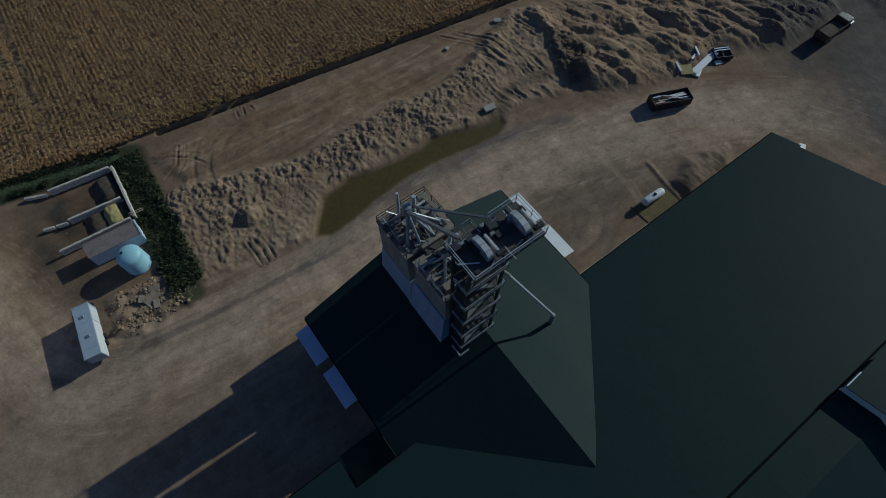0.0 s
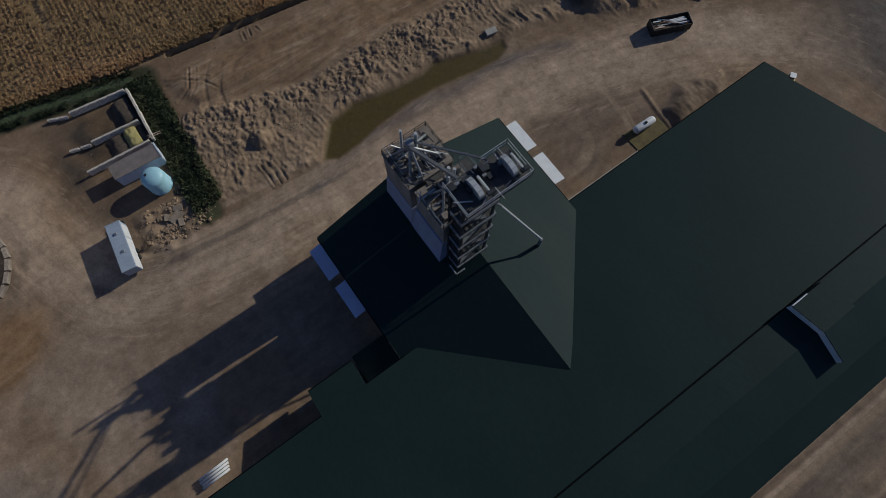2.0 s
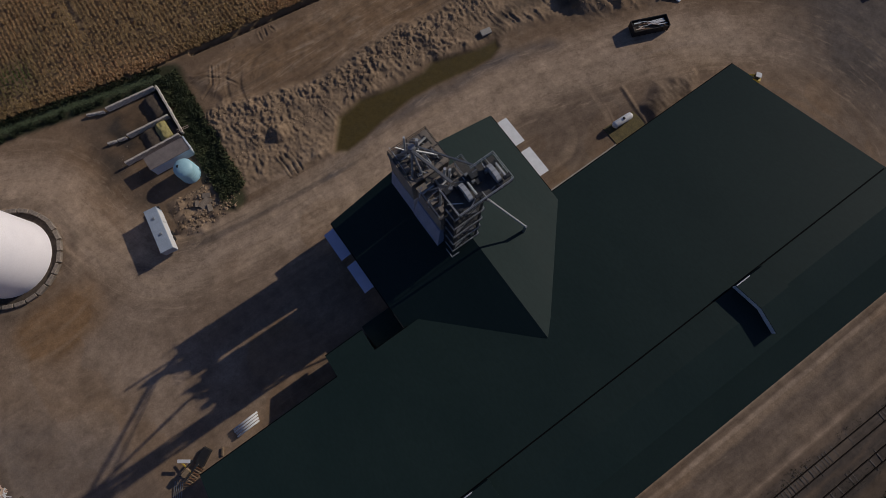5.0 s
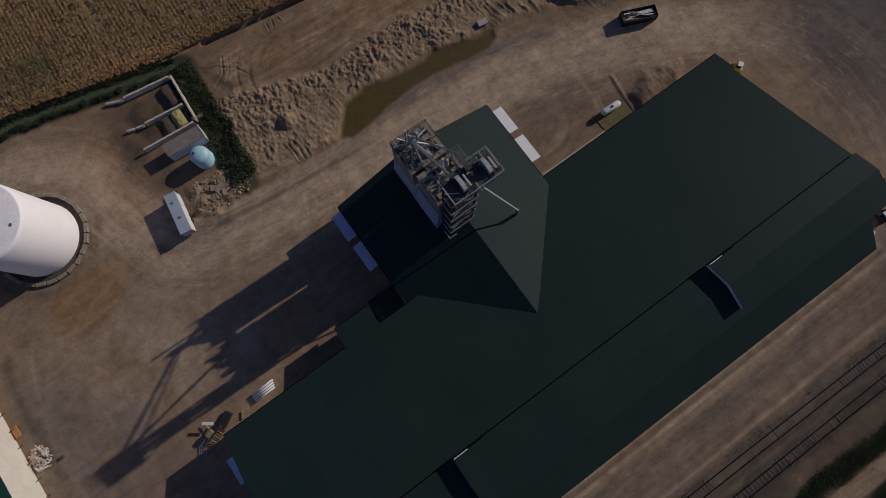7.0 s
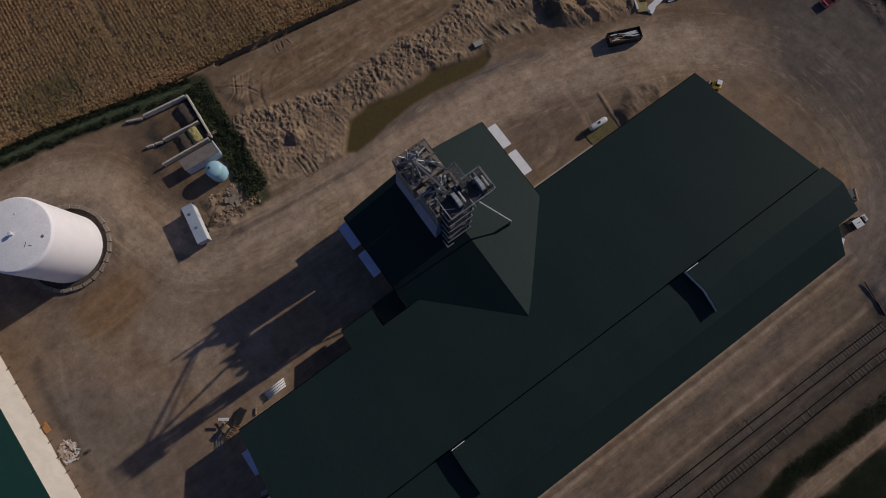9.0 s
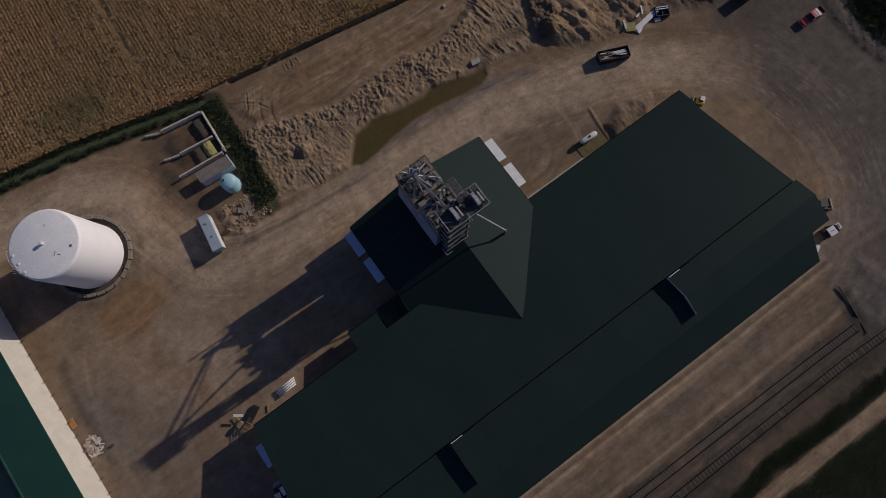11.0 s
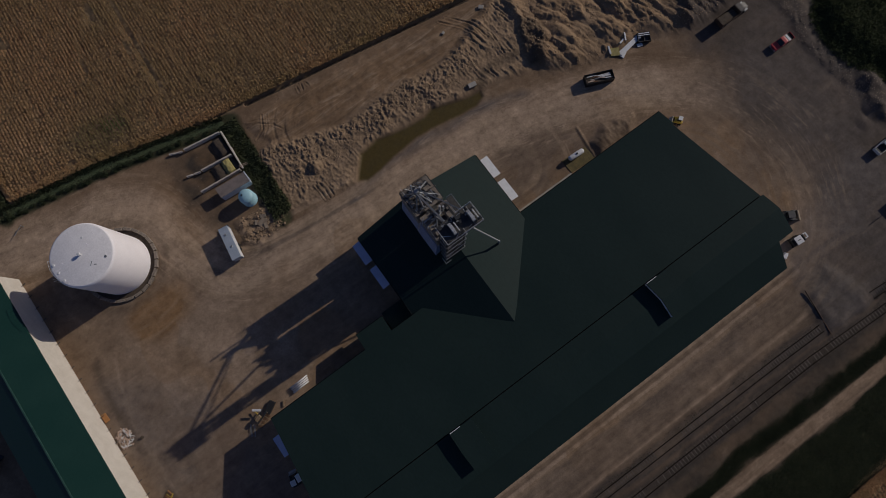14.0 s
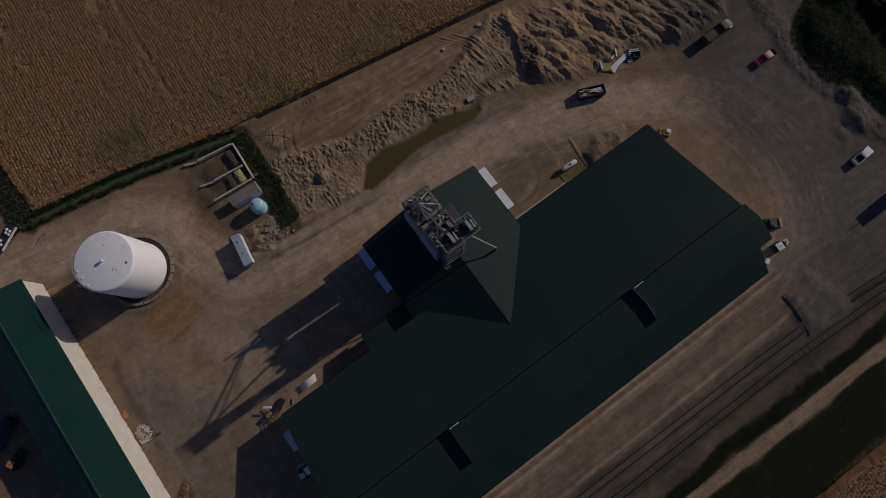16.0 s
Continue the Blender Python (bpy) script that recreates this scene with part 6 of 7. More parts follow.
pts = [(0.05, -2.0), (0.32, -1.93), (0.52, -1.75), (0.6, -1.5), (0.6, 1.5), (0.52, 1.75), (0.32, 1.93), (0.05, 2.0)]
rows = [[bm.verts.new((x, r * math.cos(k * math.pi / 10), 1.05 + r * math.sin(k * math.pi / 10))) for k in range(20)] for r, x in pts]
for a, b in zip(rows, rows[1:]):
    for k in range(20):
        bm.faces.new((a[k], b[k], b[(k + 1) % 20], a[(k + 1) % 20]))
bm.faces.new(rows[0])
bm.faces.new(rows[-1][::-1])
bmesh.ops.recalc_face_normals(bm, faces=bm.faces[:])
part("tank_shell", bm, WHITE, gas, "", True, True)
part("valve_dome", lathe(B(), 0.1, 0, [(0.22, 1.6), (0.22, 1.78), (0.12, 1.86), (0, 1.86)], 14), DARKSTEEL, gas, "dark valve dome", True, True)
for x in (-1.2, 1.2):
    part("cradle", box(B(), x - 0.15, x + 0.15, -0.5, 0.5, 0.0, 0.62), CONCRETE, gas, "", False, True)


# ---- machines round the building ----
def loader(name, x, y, rz, paint, roof, label, s=1.0, arm=True, shovel=None):
    v = thing(name, x, y, 0, label, "loader", rz)
    part("body", prism(B(), [(-1.5 * s, 0.5), (-1.5 * s, 1.4), (0.0, 1.5), (0.9 * s, 1.1), (0.9 * s, 0.5)], "y", -0.75 * s, 0.75 * s), paint, v, "", False, True)
    part("cab", box(B(), -0.9 * s, 0.3 * s, -0.62 * s, 0.62 * s, 1.3, 2.2, 0.05), GLASSY, v, "", False, True)
    part("cab_roof", box(B(), -1.0 * s, 0.4 * s, -0.7 * s, 0.7 * s, 2.2, 2.32, 0.04), roof, v, "", False, True)
    if arm:
        for k in (-1, 1):
            part("lift_arm", beam(B(), (-0.9 * s, k * 0.85 * s, 1.5), (1.7 * s, k * 0.85 * s, 0.6), 0.18, 0.26), paint, v, "", False, True)
        part("bucket", prism(B(), [(1.6 * s, 0.15), (1.6 * s, 0.9), (1.75 * s, 0.95), (2.0 * s, 0.3), (2.5 * s, 0.1)], "y", -1.0 * s, 1.0 * s), shovel or STEEL, v, "", False, True)
    wheels(v, [(-0.95 * s, -0.85 * s), (-0.95 * s, 0.85 * s), (0.65 * s, -0.85 * s), (0.65 * s, 0.85 * s)], 0.5 * s, 0.36)
    return v


loader("yellow_loader", 72.9, 8.5, 125, YELLOW, WHITE, "yellow wheel loader with a white roof parked at the wall", 0.68)
loader("dark_loader", 78.0, -22.5, -29, DARKSTEEL, TARP, "dark wheel loader with a tan bucket, by the gable wall", 1.1, True, surface("worn_tan_paint", (0.34, 0.27, 0.19), (0.24, 0.18, 0.12), 2, 0.7, 0, 0.1, 8, 0.2))
fork = thing("forklift", 75.3, -27.4, 0, "white-roofed forklift with raised forks, on the dirt", "forklift", -6)
part("body", box(B(), -1.2, 1.0, -0.9, 0.9, 0.4, 1.3, 0.08), BLACK, fork, "", False, True)
part("roof_guard", box(B(), -0.95, 0.75, -0.85, 0.85, 2.1, 2.22, 0.05), WHITE, fork, "white roof plate", False, True)
part("exhaust", box(B(), -0.4, 0.3, -0.06, 0.06, 2.22, 2.3), DARKSTEEL, fork, "", False, True)
for x in (-1.05, 0.85):
    for y in (-0.85, 0.85):
        part("roof_post", box(B(), x - 0.05, x + 0.05, y - 0.05, y + 0.05, 1.2, 2.1), BLACK, fork, "", False, True)
for y in (-0.5, 0.5):
    part("fork_arm", box(B(), 1.2, 2.7, y - 0.1, y + 0.1, 1.0, 1.1), WHITE, fork, "", False, True)
part("mast", box(B(), 1.0, 1.2, -0.7, 0.7, 0.2, 2.3), BLACK, fork, "", False, True)
part("carriage", box(B(), 2.5, 2.75, -0.6, 0.6, 0.98, 1.12), WHITE, fork, "", False, True)
wheels(fork, [(-0.8, -0.85), (-0.8, 0.85), (0.7, -0.85), (0.7, 0.85)], 0.4, 0.3)
board("white_drum", 72.2, -4.4, 1.4, 0.9, 1.0, -30, 0, WHITE, "white plastic container at the gable wall", "container", 0.0)
board("pale_crate", 71.6, -28.6, 1.3, 0.8, 0.6, 30, 0, WHITE, "pale crate at the building corner", "crate", 0.0)
board("pale_crate", 71.4, -25.2, 0.9, 0.8, 0.6, 10, 0, WHITE, "pale crate at the gable wall", "crate", 0.0)
for k, (x, y) in enumerate(((73.6, -24.6), (74.3, -24.2), (75.1, -23.7), (75.7, -23.2), (72.9, -25.0))):
    board("steel_bracket", x, y, 0.35, 0.2, 0.3, 35, 0, LIGHTSTEEL, "small bright steel bracket on the dirt", "bracket", 0.0)

pipes = thing("pipe_stack", -27.7, 10.75, 0, "stack of long white pipes on dark skids", "pipe stack", 2)
for k in range(4):
    part("pipe", tube(B(), (-1.95 + 0.12 * (k % 2), -0.62 + 0.40 * k, 0.45), (1.9 + 0.14 * k, -0.62 + 0.40 * k, 0.45), 0.165, 12), WHITE, pipes, "", True, True)
for x in (-1.6, 1.2):
    part("skid", box(B(), x - 0.15, x + 0.15, -0.8, 0.8, 0, 0.28), TIMBER, pipes, "", False, True)
gear = thing("field_implement", -37.6, 9.7, 0, "brown and yellow tined farm implement on the dirt", "implement", 20)
part("frame_bar", box(B(), -1.6, 1.6, -0.12, 0.12, 0.7, 0.9), DARKSTEEL, gear, "", False, True)
part("frame_bar", box(B(), -1.4, 1.4, 0.9, 1.1, 0.7, 0.9), DARKSTEEL, gear, "", False, True)
part("drawbar", beam(B(), (0, 0, 0.8), (0.2, 2.4, 0.6), 0.16), YELLOW, gear, "", False, True)
for k in range(8):
    part("tine", beam(B(), (-1.5 + 0.42 * k, 0, 0.8), (-1.6 + 0.42 * k, -1.1, 0.15), 0.09, 0.14), TIMBER if k % 2 else BROWNRUST, gear, "", False, True)
part("hopper", box(B(), -1.0, 0.3, 0.2, 0.9, 0.9, 1.5, 0.06), TIMBER, gear, "", False, True)
board("white_board", -37.4, 11.6, 1.9, 0.5, 0.12, -36, 0, WHITE, "narrow white board lying on the implement", "board", 1.5)
board("dark_skid", -35.2, 10.6, 2.6, 1.3, 0.7, 30, 0, BLACK, "dark steel skid on the dirt", "skid", 0.0)
board("timber_baulk", -32.6, 9.6, 1.2, 0.3, 0.3, 60, 0, TIMBER, "short timber baulk on the dirt", "timber", 0.0)
loader("small_loader", -38.8, -4.4, 80, DARKSTEEL, WHITE, "dark small loader with a pale roof, in the shade", 0.8)
rack = thing("tine_rack", -40.2, 8.4, 0, "row of long steel tines lying on the dirt", "rack", 50)
for k in range(5):
    part("tine", beam(B(), (-1.2, 0.28 * k, 0.1), (1.2, 0.28 * k + 0.1, 0.25), 0.08), STEEL, rack, "", False, True)

# ---- along the west shed ----
board("orange_board", -64.1, 29.0, 1.1, 1.9, 0.12, 4, 0, ORANGE, "orange board lying by the shed wall", "board", 0.25)
pile = thing("wood_pile", -62.9, 23.0, 0, "untidy heap of pale sawn wood by the shed", "wood pile")
rng = random.Random(21)
for k in range(90):
    a, r = rng.uniform(0, 6.28), 1.7 * math.sqrt(rng.random())
    x, y, t, l = r * math.cos(a), 1.15 * r * math.sin(a), rng.uniform(0, 3.14), rng.uniform(0.25, 0.6)
    z = 0.1 + 0.7 * (1 - r / 1.9) * rng.random() + 0.1
    part("wood_offcut", beam(B(), (x - l * math.cos(t), y - l * math.sin(t), z), (x + l * math.cos(t), y + l * math.sin(t), z + rng.uniform(-0.15, 0.25)), rng.uniform(0.12, 0.22), 0.09), WHITE if k % 3 == 0 else PALEWOOD, pile, "", False, True)
board("dark_stump", -59.9, 21.2, 0.5, 0.5, 0.5, 20, 0, BARK, "dark tree stump on the dirt", "stump", 0.0)
rake = thing("yellow_rake", -61.2, 7.2, 0, "yellow and brown tined machine on the dirt", "implement", 35)
part("frame_bar", box(B(), -1.4, 1.4, -0.1, 0.1, 0.8, 1.0), YELLOW, rake, "", False, True)
part("gearbox", box(B(), -0.5, 0.5, -0.5, 0.4, 0.7, 1.3, 0.08), BROWNRUST, rake, "", False, True)
for k in range(9):
    part("tine", beam(B(), (-1.3 + 0.32 * k, 0.2, 0.9), (-1.5 + 0.36 * k, 1.5, 0.3), 0.12, 0.14), (YELLOW, BROWNRUST, ORANGE)[k % 3], rake, "", False, True)
loader("orange_loader", -88.0, 34.4, 30, BLACK, ORANGE, "wheel loader with an orange roof, in the shed's shade", 1.1, True, DARKSTEEL)
lorry = thing("flatbed_lorry", -86.8, 41.2, 0, "grey flatbed lorry standing in the shed's shade", "lorry", 30)
part("flatbed", box(B(), -4.5, 1.2, -1.2, 1.2, 1.0, 1.25, 0.03), DARKSTEEL, lorry, "", False, True)
part("cab", box(B(), 1.5, 3.2, -1.15, 1.15, 0.7, 2.7, 0.12), DARKSTEEL, lorry, "", False, True)
wheels(lorry, [(-3.2, -0.95), (-3.2, 0.95), (2.4, -0.95), (2.4, 0.95)], 0.5, 0.35)
junk = thing("flat_trailer", -66.2, 80.0, 0, "flat trailer loaded with white sacks", "trailer", 30)
part("deck", box(B(), -3.0, 3.0, -1.2, 1.2, 0.7, 0.9), DARKSTEEL, junk, "", False, True)
part("side_board", box(B(), -3.0, 3.0, -1.3, -1.18, 0.7, 1.3), WHITE, junk, "white side board", False, True)
wheels(junk, [(-0.6, -1.0), (-0.6, 1.0), (0.6, -1.0), (0.6, 1.0)], 0.38, 0.25)
for x, y in ((0.9, 0.3), (1.6, -0.4), (1.7, 0.5), (0.8, -0.5), (-1.2, 0.4), (-2.0, -0.2)):
    sack = solid("white_sack", box(B(), -0.32, 0.32, -0.3, 0.3, 0, 0.42, 0.14), WHITE, "white filled sack on the flat trailer", "sack", group="white sacks")
    sack.matrix_basis = junk.matrix_basis @ pose(x, y, 0.9, 0, 0, 10 * x)
# barrier pole across the lane
gate = thing("barrier_pole", -58.5, 75.5, 0, "thin barrier pole lying across the lane entrance", "pole", 28)
part("pole", tube(B(), (-2.6, 0, 0.8), (0, 0, 0.85), 0.06, 8), STEEL, gate, "", False, True)
part("post", tube(B(), (0, 0, -0.1), (0, 0, 1.0), 0.09, 8), STEEL, gate, "", False, True)


# ---- railway tracks ----
def track(name, line, label, gap, seed):
    """Rails and sleepers along a gently bending line."""
    tr = thing(name, line[0][0], line[0][1], 0, label, "railway track", kind="structure")
    inv = tr.matrix_basis.inverted()
    rng = random.Random(seed)
    tie = mesh_of("sleeper", box(B(), -0.10, 0.10, -1.05, 1.05, 0.0, 0.14), TIE)
    rails = [B(), B()]
    for (x0, y0), (x1, y1) in zip(line, line[1:]):
        length = math.hypot(x1 - x0, y1 - y0)
        a = math.degrees(math.atan2(y1 - y0, x1 - x0))
        nx, ny = -(y1 - y0) / length, (x1 - x0) / length
        for bm, s in zip(rails, (-0.75, 0.75)):
            beam(bm, (x0 + nx * s, y0 + ny * s, 0.27), (x1 + nx * s, y1 + ny * s, 0.27), 0.13, 0.20)
        for i in range(int(length / gap)):
            f = (i + 0.5) * gap / length
            if noise.noise((0.16 * (x0 + (x1 - x0) * f), seed * 7.3, 0.5)) + 0.5 * rng.random() < (-0.04 if seed != 2 else 0.1):
                continue
            ob = new("sleeper", tie)
            ob.parent = tr
            ob.matrix_basis = inv @ pose(x0 + (x1 - x0) * f, y0 + (y1 - y0) * f + rng.uniform(-0.25, 0.25), 0.06 + 0.05 * rng.random(), 0, 0, a + rng.uniform(-3, 3))
    for bm in rails:
        part("rail", bm, RAIL, tr, "rusty rail")


track("siding_track", [(-40, -42.9), (10, -43.45), (36, -43.8), (56, -44.15), (67.2, -44.5)], "overgrown railway siding with rusty rails", 0.62, 1)
track("through_track", [(-40, -47.3), (10, -47.75), (42, -47.95), (61, -48.15), (88, -49.7), (128, -52.2)], "weedy railway track with rusty rails", 0.75, 2)
track("stacked_track", [(80.6, -45.7), (94, -47.0), (112, -48.4)], "section of railway track beyond the earth pile", 0.55, 3)
# dark bars stand for the pile's shaded edge; only the last is a rusty bar
pile_edge = thing("pile_edge_shade", 69, -41, 0, "dark bars for the shaded edge of the earth pile, with a rusty bar at the end", "pipe")
part("edge_bar", tube(B(), (69.8, -36.6, 0.42), (69.1, -40.6, 0.40), 0.10, 8), DULLBROWN, pile_edge)
part("edge_bar", tube(B(), (69.1, -40.6, 0.40), (68.6, -43.2, 0.38), 0.16, 8), DULLBROWN, pile_edge)
part("edge_bar", tube(B(), (68.6, -43.2, 0.38), (68.0, -46.6, 0.34), 0.08, 8), BROWNRUST, pile_edge)


# ---- hedge, shrubs and trees ----
def leafy(name, seed, r, h, count, size, material):
    rng = np.random.RandomState(seed)
    lobes = rng.rand(9, 3) * 2 - 1
    lobes[:, 2] = np.abs(lobes[:, 2])
    which = rng.randint(0, 9, count)
    p = rng.normal(0, 0.34, (count, 3)) + lobes[which] * 0.62
    p[:, :2] *= r * 0.82
    p[:, 2] = np.abs(p[:, 2]) * h * 0.62 + 0.06 * h
    return tri_cloud(name, p, size, material, seed, 0.9, 1)


shrub_meshes = [leafy("crown", 30 + k, 1.3, 1.7, 900, 0.15, LEAF) for k in range(4)]
stem_mesh = mesh_of("stem", tube(B(), (0, 0, -0.1), (0.05, 0.03, 0.9), 0.07, 6, 0.03), BARK)


def shrub(name, x, y, s, rz, k, label, group):
    v = thing(name, x, y, ground_z(x, y) - 0.05, label, "shrub", rz, group)
    v.scale = (s, s, s)
    for nm, me in (("crown", shrub_meshes[k % 4]), ("stem", stem_mesh)):
        ob = new(nm, me)
        ob.parent = v


rng = random.Random(4)
k = 0
for (x0, y0), (x1, y1), n in (((-8.2, 68.5), (-8.9, 60), 9), ((-8.9, 60), (-9.6, 51), 10), ((-9.6, 51), (-10.3, 43.8), 10)):
    for i in range(n):
        f = (i + 0.5) / n
        shrub("hedge_shrub", x0 + (x1 - x0) * f + rng.uniform(-0.8, 0.8), y0 + (y1 - y0) * f + rng.uniform(-0.4, 0.4), rng.uniform(0.45, 0.9), rng.uniform(0, 360), k, "dense dark green shrub in the hedge", "hedge shrubs")
        k += 1
for i in range(34):
    f = i / 33
    shrub("hedge_shrub", -60.5 + 51 * f + rng.uniform(-0.5, 0.5), np.interp(-60.5 + 51 * f, [-61, -38, -23, -10], [79.1, 75.4, 71.8, 67.9]) + rng.uniform(-0.4, 0.4), rng.uniform(0.35, 0.6), rng.uniform(0, 360), k, "low dark green shrub along the field", "hedge shrubs")
    k += 1
for i in range(14):
    shrub("hedge_shrub", -61.8 + rng.uniform(-1.5, 1.2), 82 + 2.2 * i + rng.uniform(-1, 1), rng.uniform(0.6, 1.0), rng.uniform(0, 360), k, "dark green shrub beside the field", "hedge shrubs")
    k += 1
for i in range(14):
    x = 12 + 5.2 * i + rng.uniform(-1.5, 1.5)
    shrub("verge_shrub", x, -54.3 + rng.uniform(-1.2, 1.2), rng.uniform(0.18, 0.36), rng.uniform(0, 360), k, "small dark shrub on the verge", "verge shrubs")
    k += 1


def scatter(name, area, n, size, material, seed, label, category, lift=0.15, per=2, flat=0.9, density=None, grown=False):
    """Blades or clumps spread over an outline."""
    rng = np.random.RandomState(seed)
    xs, ys = [p[0] for p in area], [p[1] for p in area]
    x = rng.uniform(min(xs), max(xs), n)
    y = rng.uniform(min(ys), max(ys), n)
    keep = (inside(x, y, area, 1.0) > rng.rand(n)) & (fbm(x / 3, y / 3, seed, 3) > (0.3 if density is None else density))
    x, y = x[keep], y[keep]
    if grown:
        share = relief(x[None, :], y[None, :])[1]["grass"][0]
        keep = rng.rand(len(x)) < share ** 1.4
        x, y = x[keep], y[keep]
    z = relief(x[None, :], y[None, :])[0][0] + lift * (0.4 + 1.2 * rng.rand(len(x)))
    return tagged(new(name, tri_cloud(name, np.stack([x, y, z], 1), size, material, seed, flat, per)), label, category, kind="stuff")


scatter("thicket", [(119.9, 13.3), (114.7, 10.3), (113.1, 6.5), (112.2, 1.0), (113.1, -4.5), (116.4, -10.1), (117.4, -14.1), (117.6, -18.4), (124, -30), (165, -45), (165, 40), (132, 18)], 110000, 0.22, THICK, 61, "dense green undergrowth on the steep bank", "thicket", 0.2, 2, 0.7, 0.1)
scatter("verge_grass", [(-10, -72.6), (120, -72.6), (120, -58.5), (-10, -58.5)], 120000, 0.10, DARKGRASS, 62, "rank green grass beside the track", "grass", 0.08, 2, 0.35, 0.1, True)
scatter("verge_grass_strip", [(0, -51.5), (112, -51.5), (112, -57), (0, -57)], 70000, 0.10, DARKGRASS, 63, "rank green grass between road and railway", "grass", 0.09, 2, 0.5, 0.1, True)
scatter("siding_weeds", [(0, -41.6), (0, -43.0), (66, -43.6), (66, -42.2)], 1500, 0.07, DARKGRASS, 68, "sparse dark weeds along the railway siding", "weeds", 0.1, 2, 0.9, 0.44)
scatter("track_weeds", [(0, -46.6), (0, -48.6), (100, -50.4), (100, -48.6)], 1500, 0.07, DARKGRASS, 69, "sparse dark weeds between the rails", "weeds", 0.08, 2, 0.9, 0.44)
scatter("hedge_grass", [(-61, 82.0), (-38, 78.4), (-23, 74.6), (-9, 71.0), (-9, 70.2), (-23, 73.9), (-38, 77.5), (-61, 81.0)], 22000, 0.2, DARKGRASS, 64, "long dark green grass along the field edge", "grass", 0.35, 2, 0.8, 0.1)
scatter("grass_strip", [(-61, 81.0), (-38, 77.4), (-23, 73.7), (-9.6, 70.0), (-9.6, 69.0), (-23, 72.6), (-38, 76.2), (-61, 79.7)], 60000, 0.13, MOWN, 67, "narrow strip of green mown grass beside the field", "grass", 0.06, 2, 0.25, 0.05)
scatter("hedge_grass_side", [(-12, 69), (-7, 69), (-7.6, 58), (-8, 44), (-12.5, 43), (-11.6, 58)], 8000, 0.26, GRASSY, 65, "long green grass under the hedge", "grass", 0.3)
scatter("left_grass", [(-64.5, 150), (-59, 150), (-58.6, 84), (-60, 79), (-64, 80)], 14000, 0.3, GRASSY, 66, "long green grass beside the field", "grass", 0.3)

tree_crowns = [leafy("crown", 80 + k, 3.0, 4.6, 2200, 0.42, LEAF) for k in range(3)]


def tree(x, y, s, rz, k):
    v = thing("tree", x, y, ground_z(x, y) - 0.1, "dark leafy tree at the edge of the thicket", "tree", rz, "thicket trees")
    v.scale = (s, s, s)
    bm = B()
    tube(bm, (0, 0, -0.2), (0.1, 0.05, 2.2), 0.22, 8, 0.13)
    for a in range(5):
        t = a * 1.3
        tube(bm, (0.08, 0.04, 1.6 + 0.15 * a), (1.5 * math.cos(t), 1.5 * math.sin(t), 3.0 + 0.2 * a), 0.09, 6, 0.03)
    part("trunk", bm, BARK, v, "", False, True)
    ob = new("crown", tree_crowns[k % 3])
    ob.parent = v
    ob.location = (0, 0, 1.3)


for i, (x, y, s) in enumerate(((134, 4, 0.9), (138, 0, 1.1), (136, -6, 0.8), (142, 4, 1.2), (141, -8, 1.0), (133, 10, 0.8), (146, -3, 1.2))):
    tree(x, y, s, 40 * i, i)


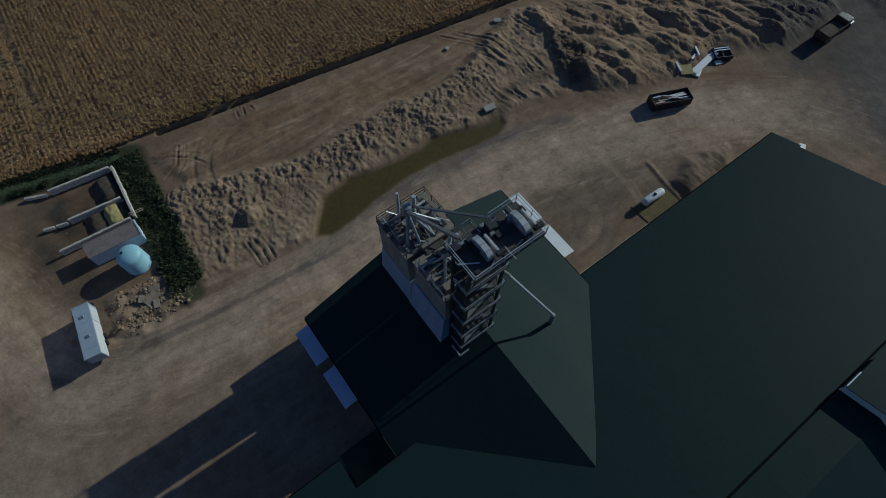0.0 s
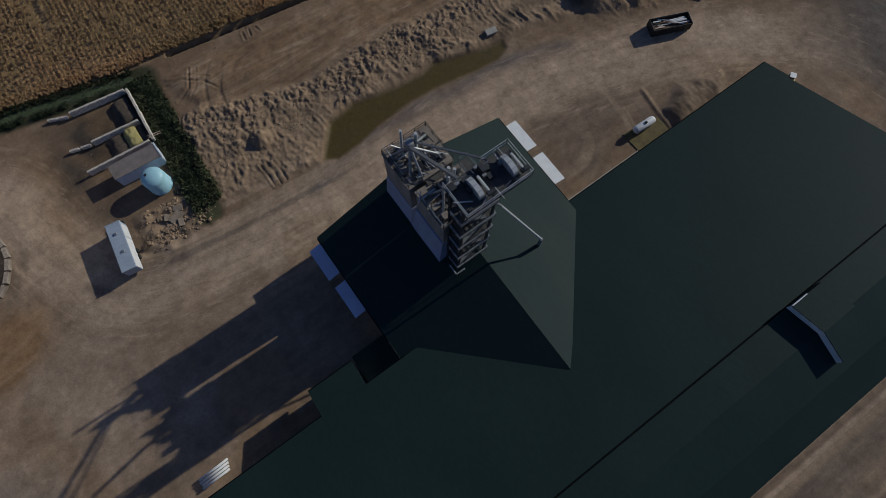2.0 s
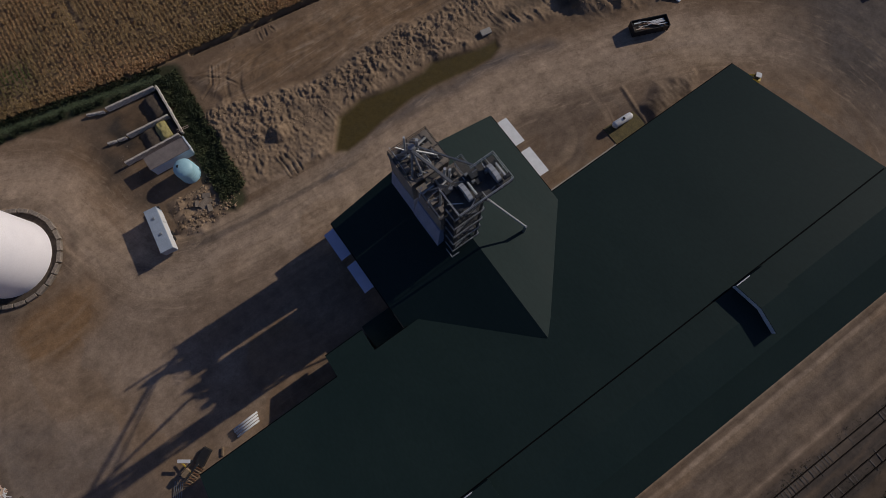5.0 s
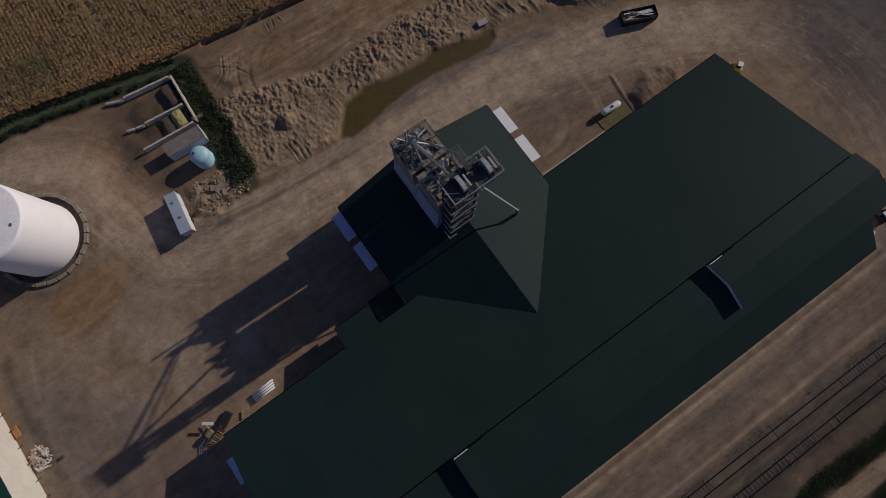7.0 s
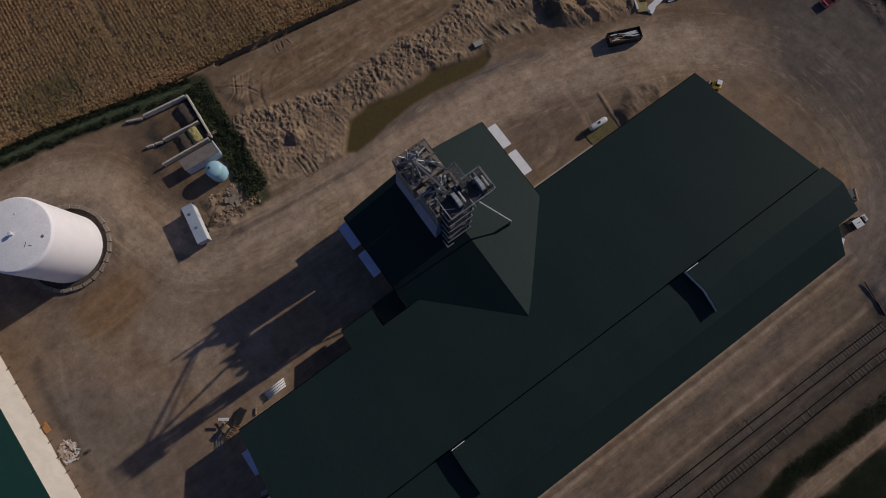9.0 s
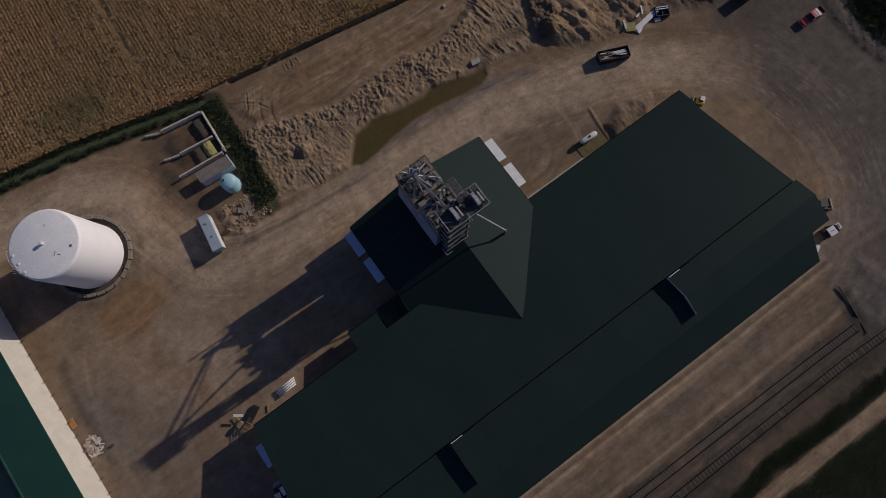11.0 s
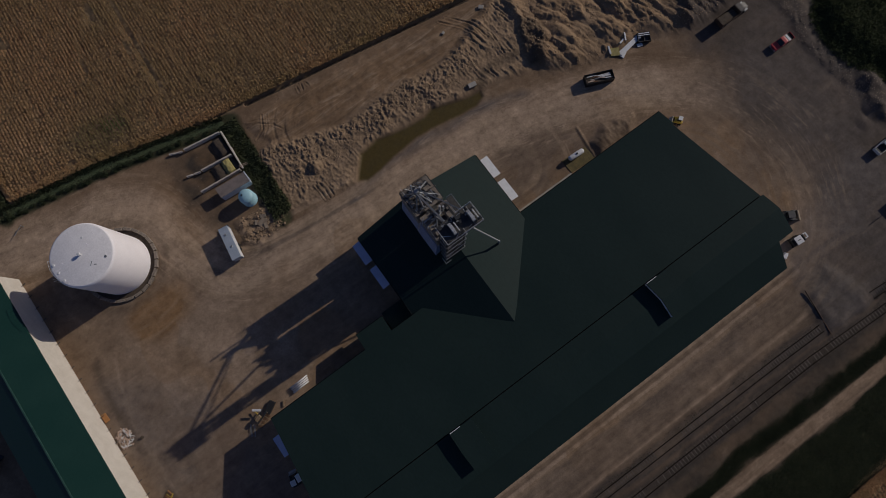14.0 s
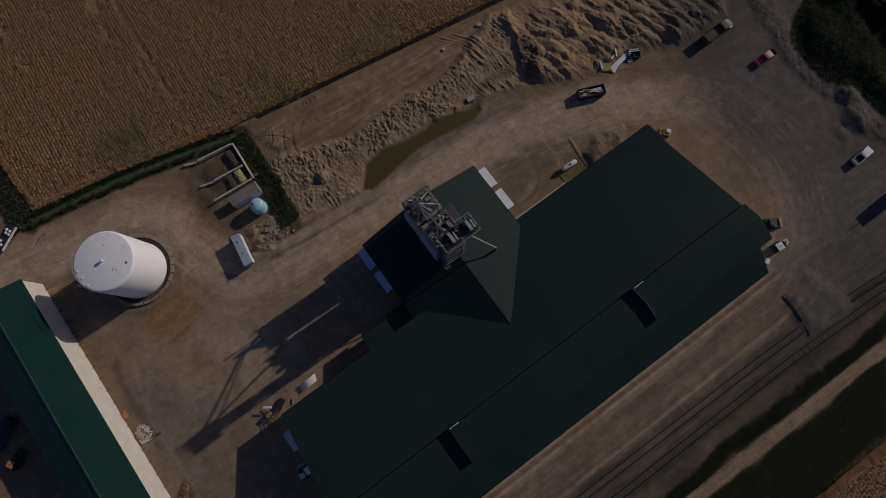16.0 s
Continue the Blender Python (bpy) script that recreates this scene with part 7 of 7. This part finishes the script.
# ---- loose clods and stones on the banks ----
def clods(name, area, n, lo, hi, material, seed, label, density=0.35):
    rng = np.random.RandomState(seed)
    xs, ys = [p[0] for p in area], [p[1] for p in area]
    x, y = rng.uniform(min(xs), max(xs), n), rng.uniform(min(ys), max(ys), n)
    keep = (inside(x, y, area, 1.5) > rng.rand(n)) & (fbm(x / 2.5, y / 2.5, seed, 3) > density)
    x, y = x[keep], y[keep]
    z = relief(x[None, :], y[None, :])[0][0]
    k = len(x)
    s = lo + (hi - lo) * rng.rand(k) ** 2.5
    shape = np.array([(1, 0, 0), (0, 1, 0), (-1, 0, 0), (0, -1, 0), (0, 0, 1), (0, 0, -0.6)], float)
    a = rng.rand(k) * 6.28
    v = shape[None] * (0.6 + 0.7 * rng.rand(k, 6, 1)) + (rng.rand(k, 6, 3) - 0.5) * 0.5
    vx = v[:, :, 0] * np.cos(a)[:, None] - v[:, :, 1] * np.sin(a)[:, None]
    vy = v[:, :, 0] * np.sin(a)[:, None] + v[:, :, 1] * np.cos(a)[:, None]
    co = np.stack([vx * s[:, None] + x[:, None], vy * s[:, None] + y[:, None], v[:, :, 2] * s[:, None] * 0.6 + z[:, None] - 0.2 * s[:, None]], 2).reshape(-1, 3)
    f = np.array([(0, 1, 4), (1, 2, 4), (2, 3, 4), (3, 0, 4), (1, 0, 5), (2, 1, 5), (3, 2, 5), (0, 3, 5)])
    faces = (np.arange(k)[:, None, None] * 6 + f[None]).reshape(-1)
    me = bpy.data.meshes.new(name)
    me.vertices.add(len(co))
    me.vertices.foreach_set("co", co.ravel())
    me.loops.add(len(faces))
    me.loops.foreach_set("vertex_index", faces)
    me.polygons.add(len(faces) // 3)
    me.polygons.foreach_set("loop_start", np.arange(0, len(faces), 3))
    me.update(calc_edges=True)
    me.materials.append(material)
    return tagged(new(name, me), label, "clods", kind="stuff")


CLOD = surface("dry_earth_clod", (0.30, 0.21, 0.138), (0.22, 0.152, 0.10), 0.3, 0.95, 0, 0.2, 5, 0.2, 0.2, (1, 1, 1), 0.25)
clods("bank_clods", [(-7.5, 58), (-3.6, 57.6), (4.1, 54.4), (10.7, 52.2), (25.5, 52), (41.3, 50.2), (46, 46), (42, 42.8), (29, 44.6), (14, 46.5), (4, 46), (-6, 48)], 15000, 0.05, 0.22, CLOD, 71, "dry brown earth clods on the bank", 0.42)
clods("spoil_clods", MOUNDS, 12000, 0.06, 0.28, CLOD, 72, "dry brown clods on the spoil heaps")
clods("verge_stones", [(113.5, 24), (117, 24), (114, 8), (113, -2), (116, -10), (117, -20), (122, -32), (118, -33), (110, -18), (108.5, -8), (108.5, 6)], 9000, 0.05, 0.24, STONE, 73, "grey broken stones along the thicket")
clods("rubble_stones", [(-20.5, 43), (-20.3, 48), (-15, 48), (-9, 45.5), (-11, 41.8), (-17, 40.8)], 1100, 0.05, 0.42, CLOD, 74, "pale broken rubble beside the trailer")
clods("yard_stones", [(-24, 72), (-12, 72), (-12, 50), (-24, 50)], 350, 0.05, 0.18, STONE, 75, "small pale stones round the bunker", 0.4)
clods("field_edge_clods", [(-6, 67.5), (58, 57), (60, 60), (20, 66), (-5, 70)], 3000, 0.05, 0.18, CLOD, 76, "dry clods along the field edge")
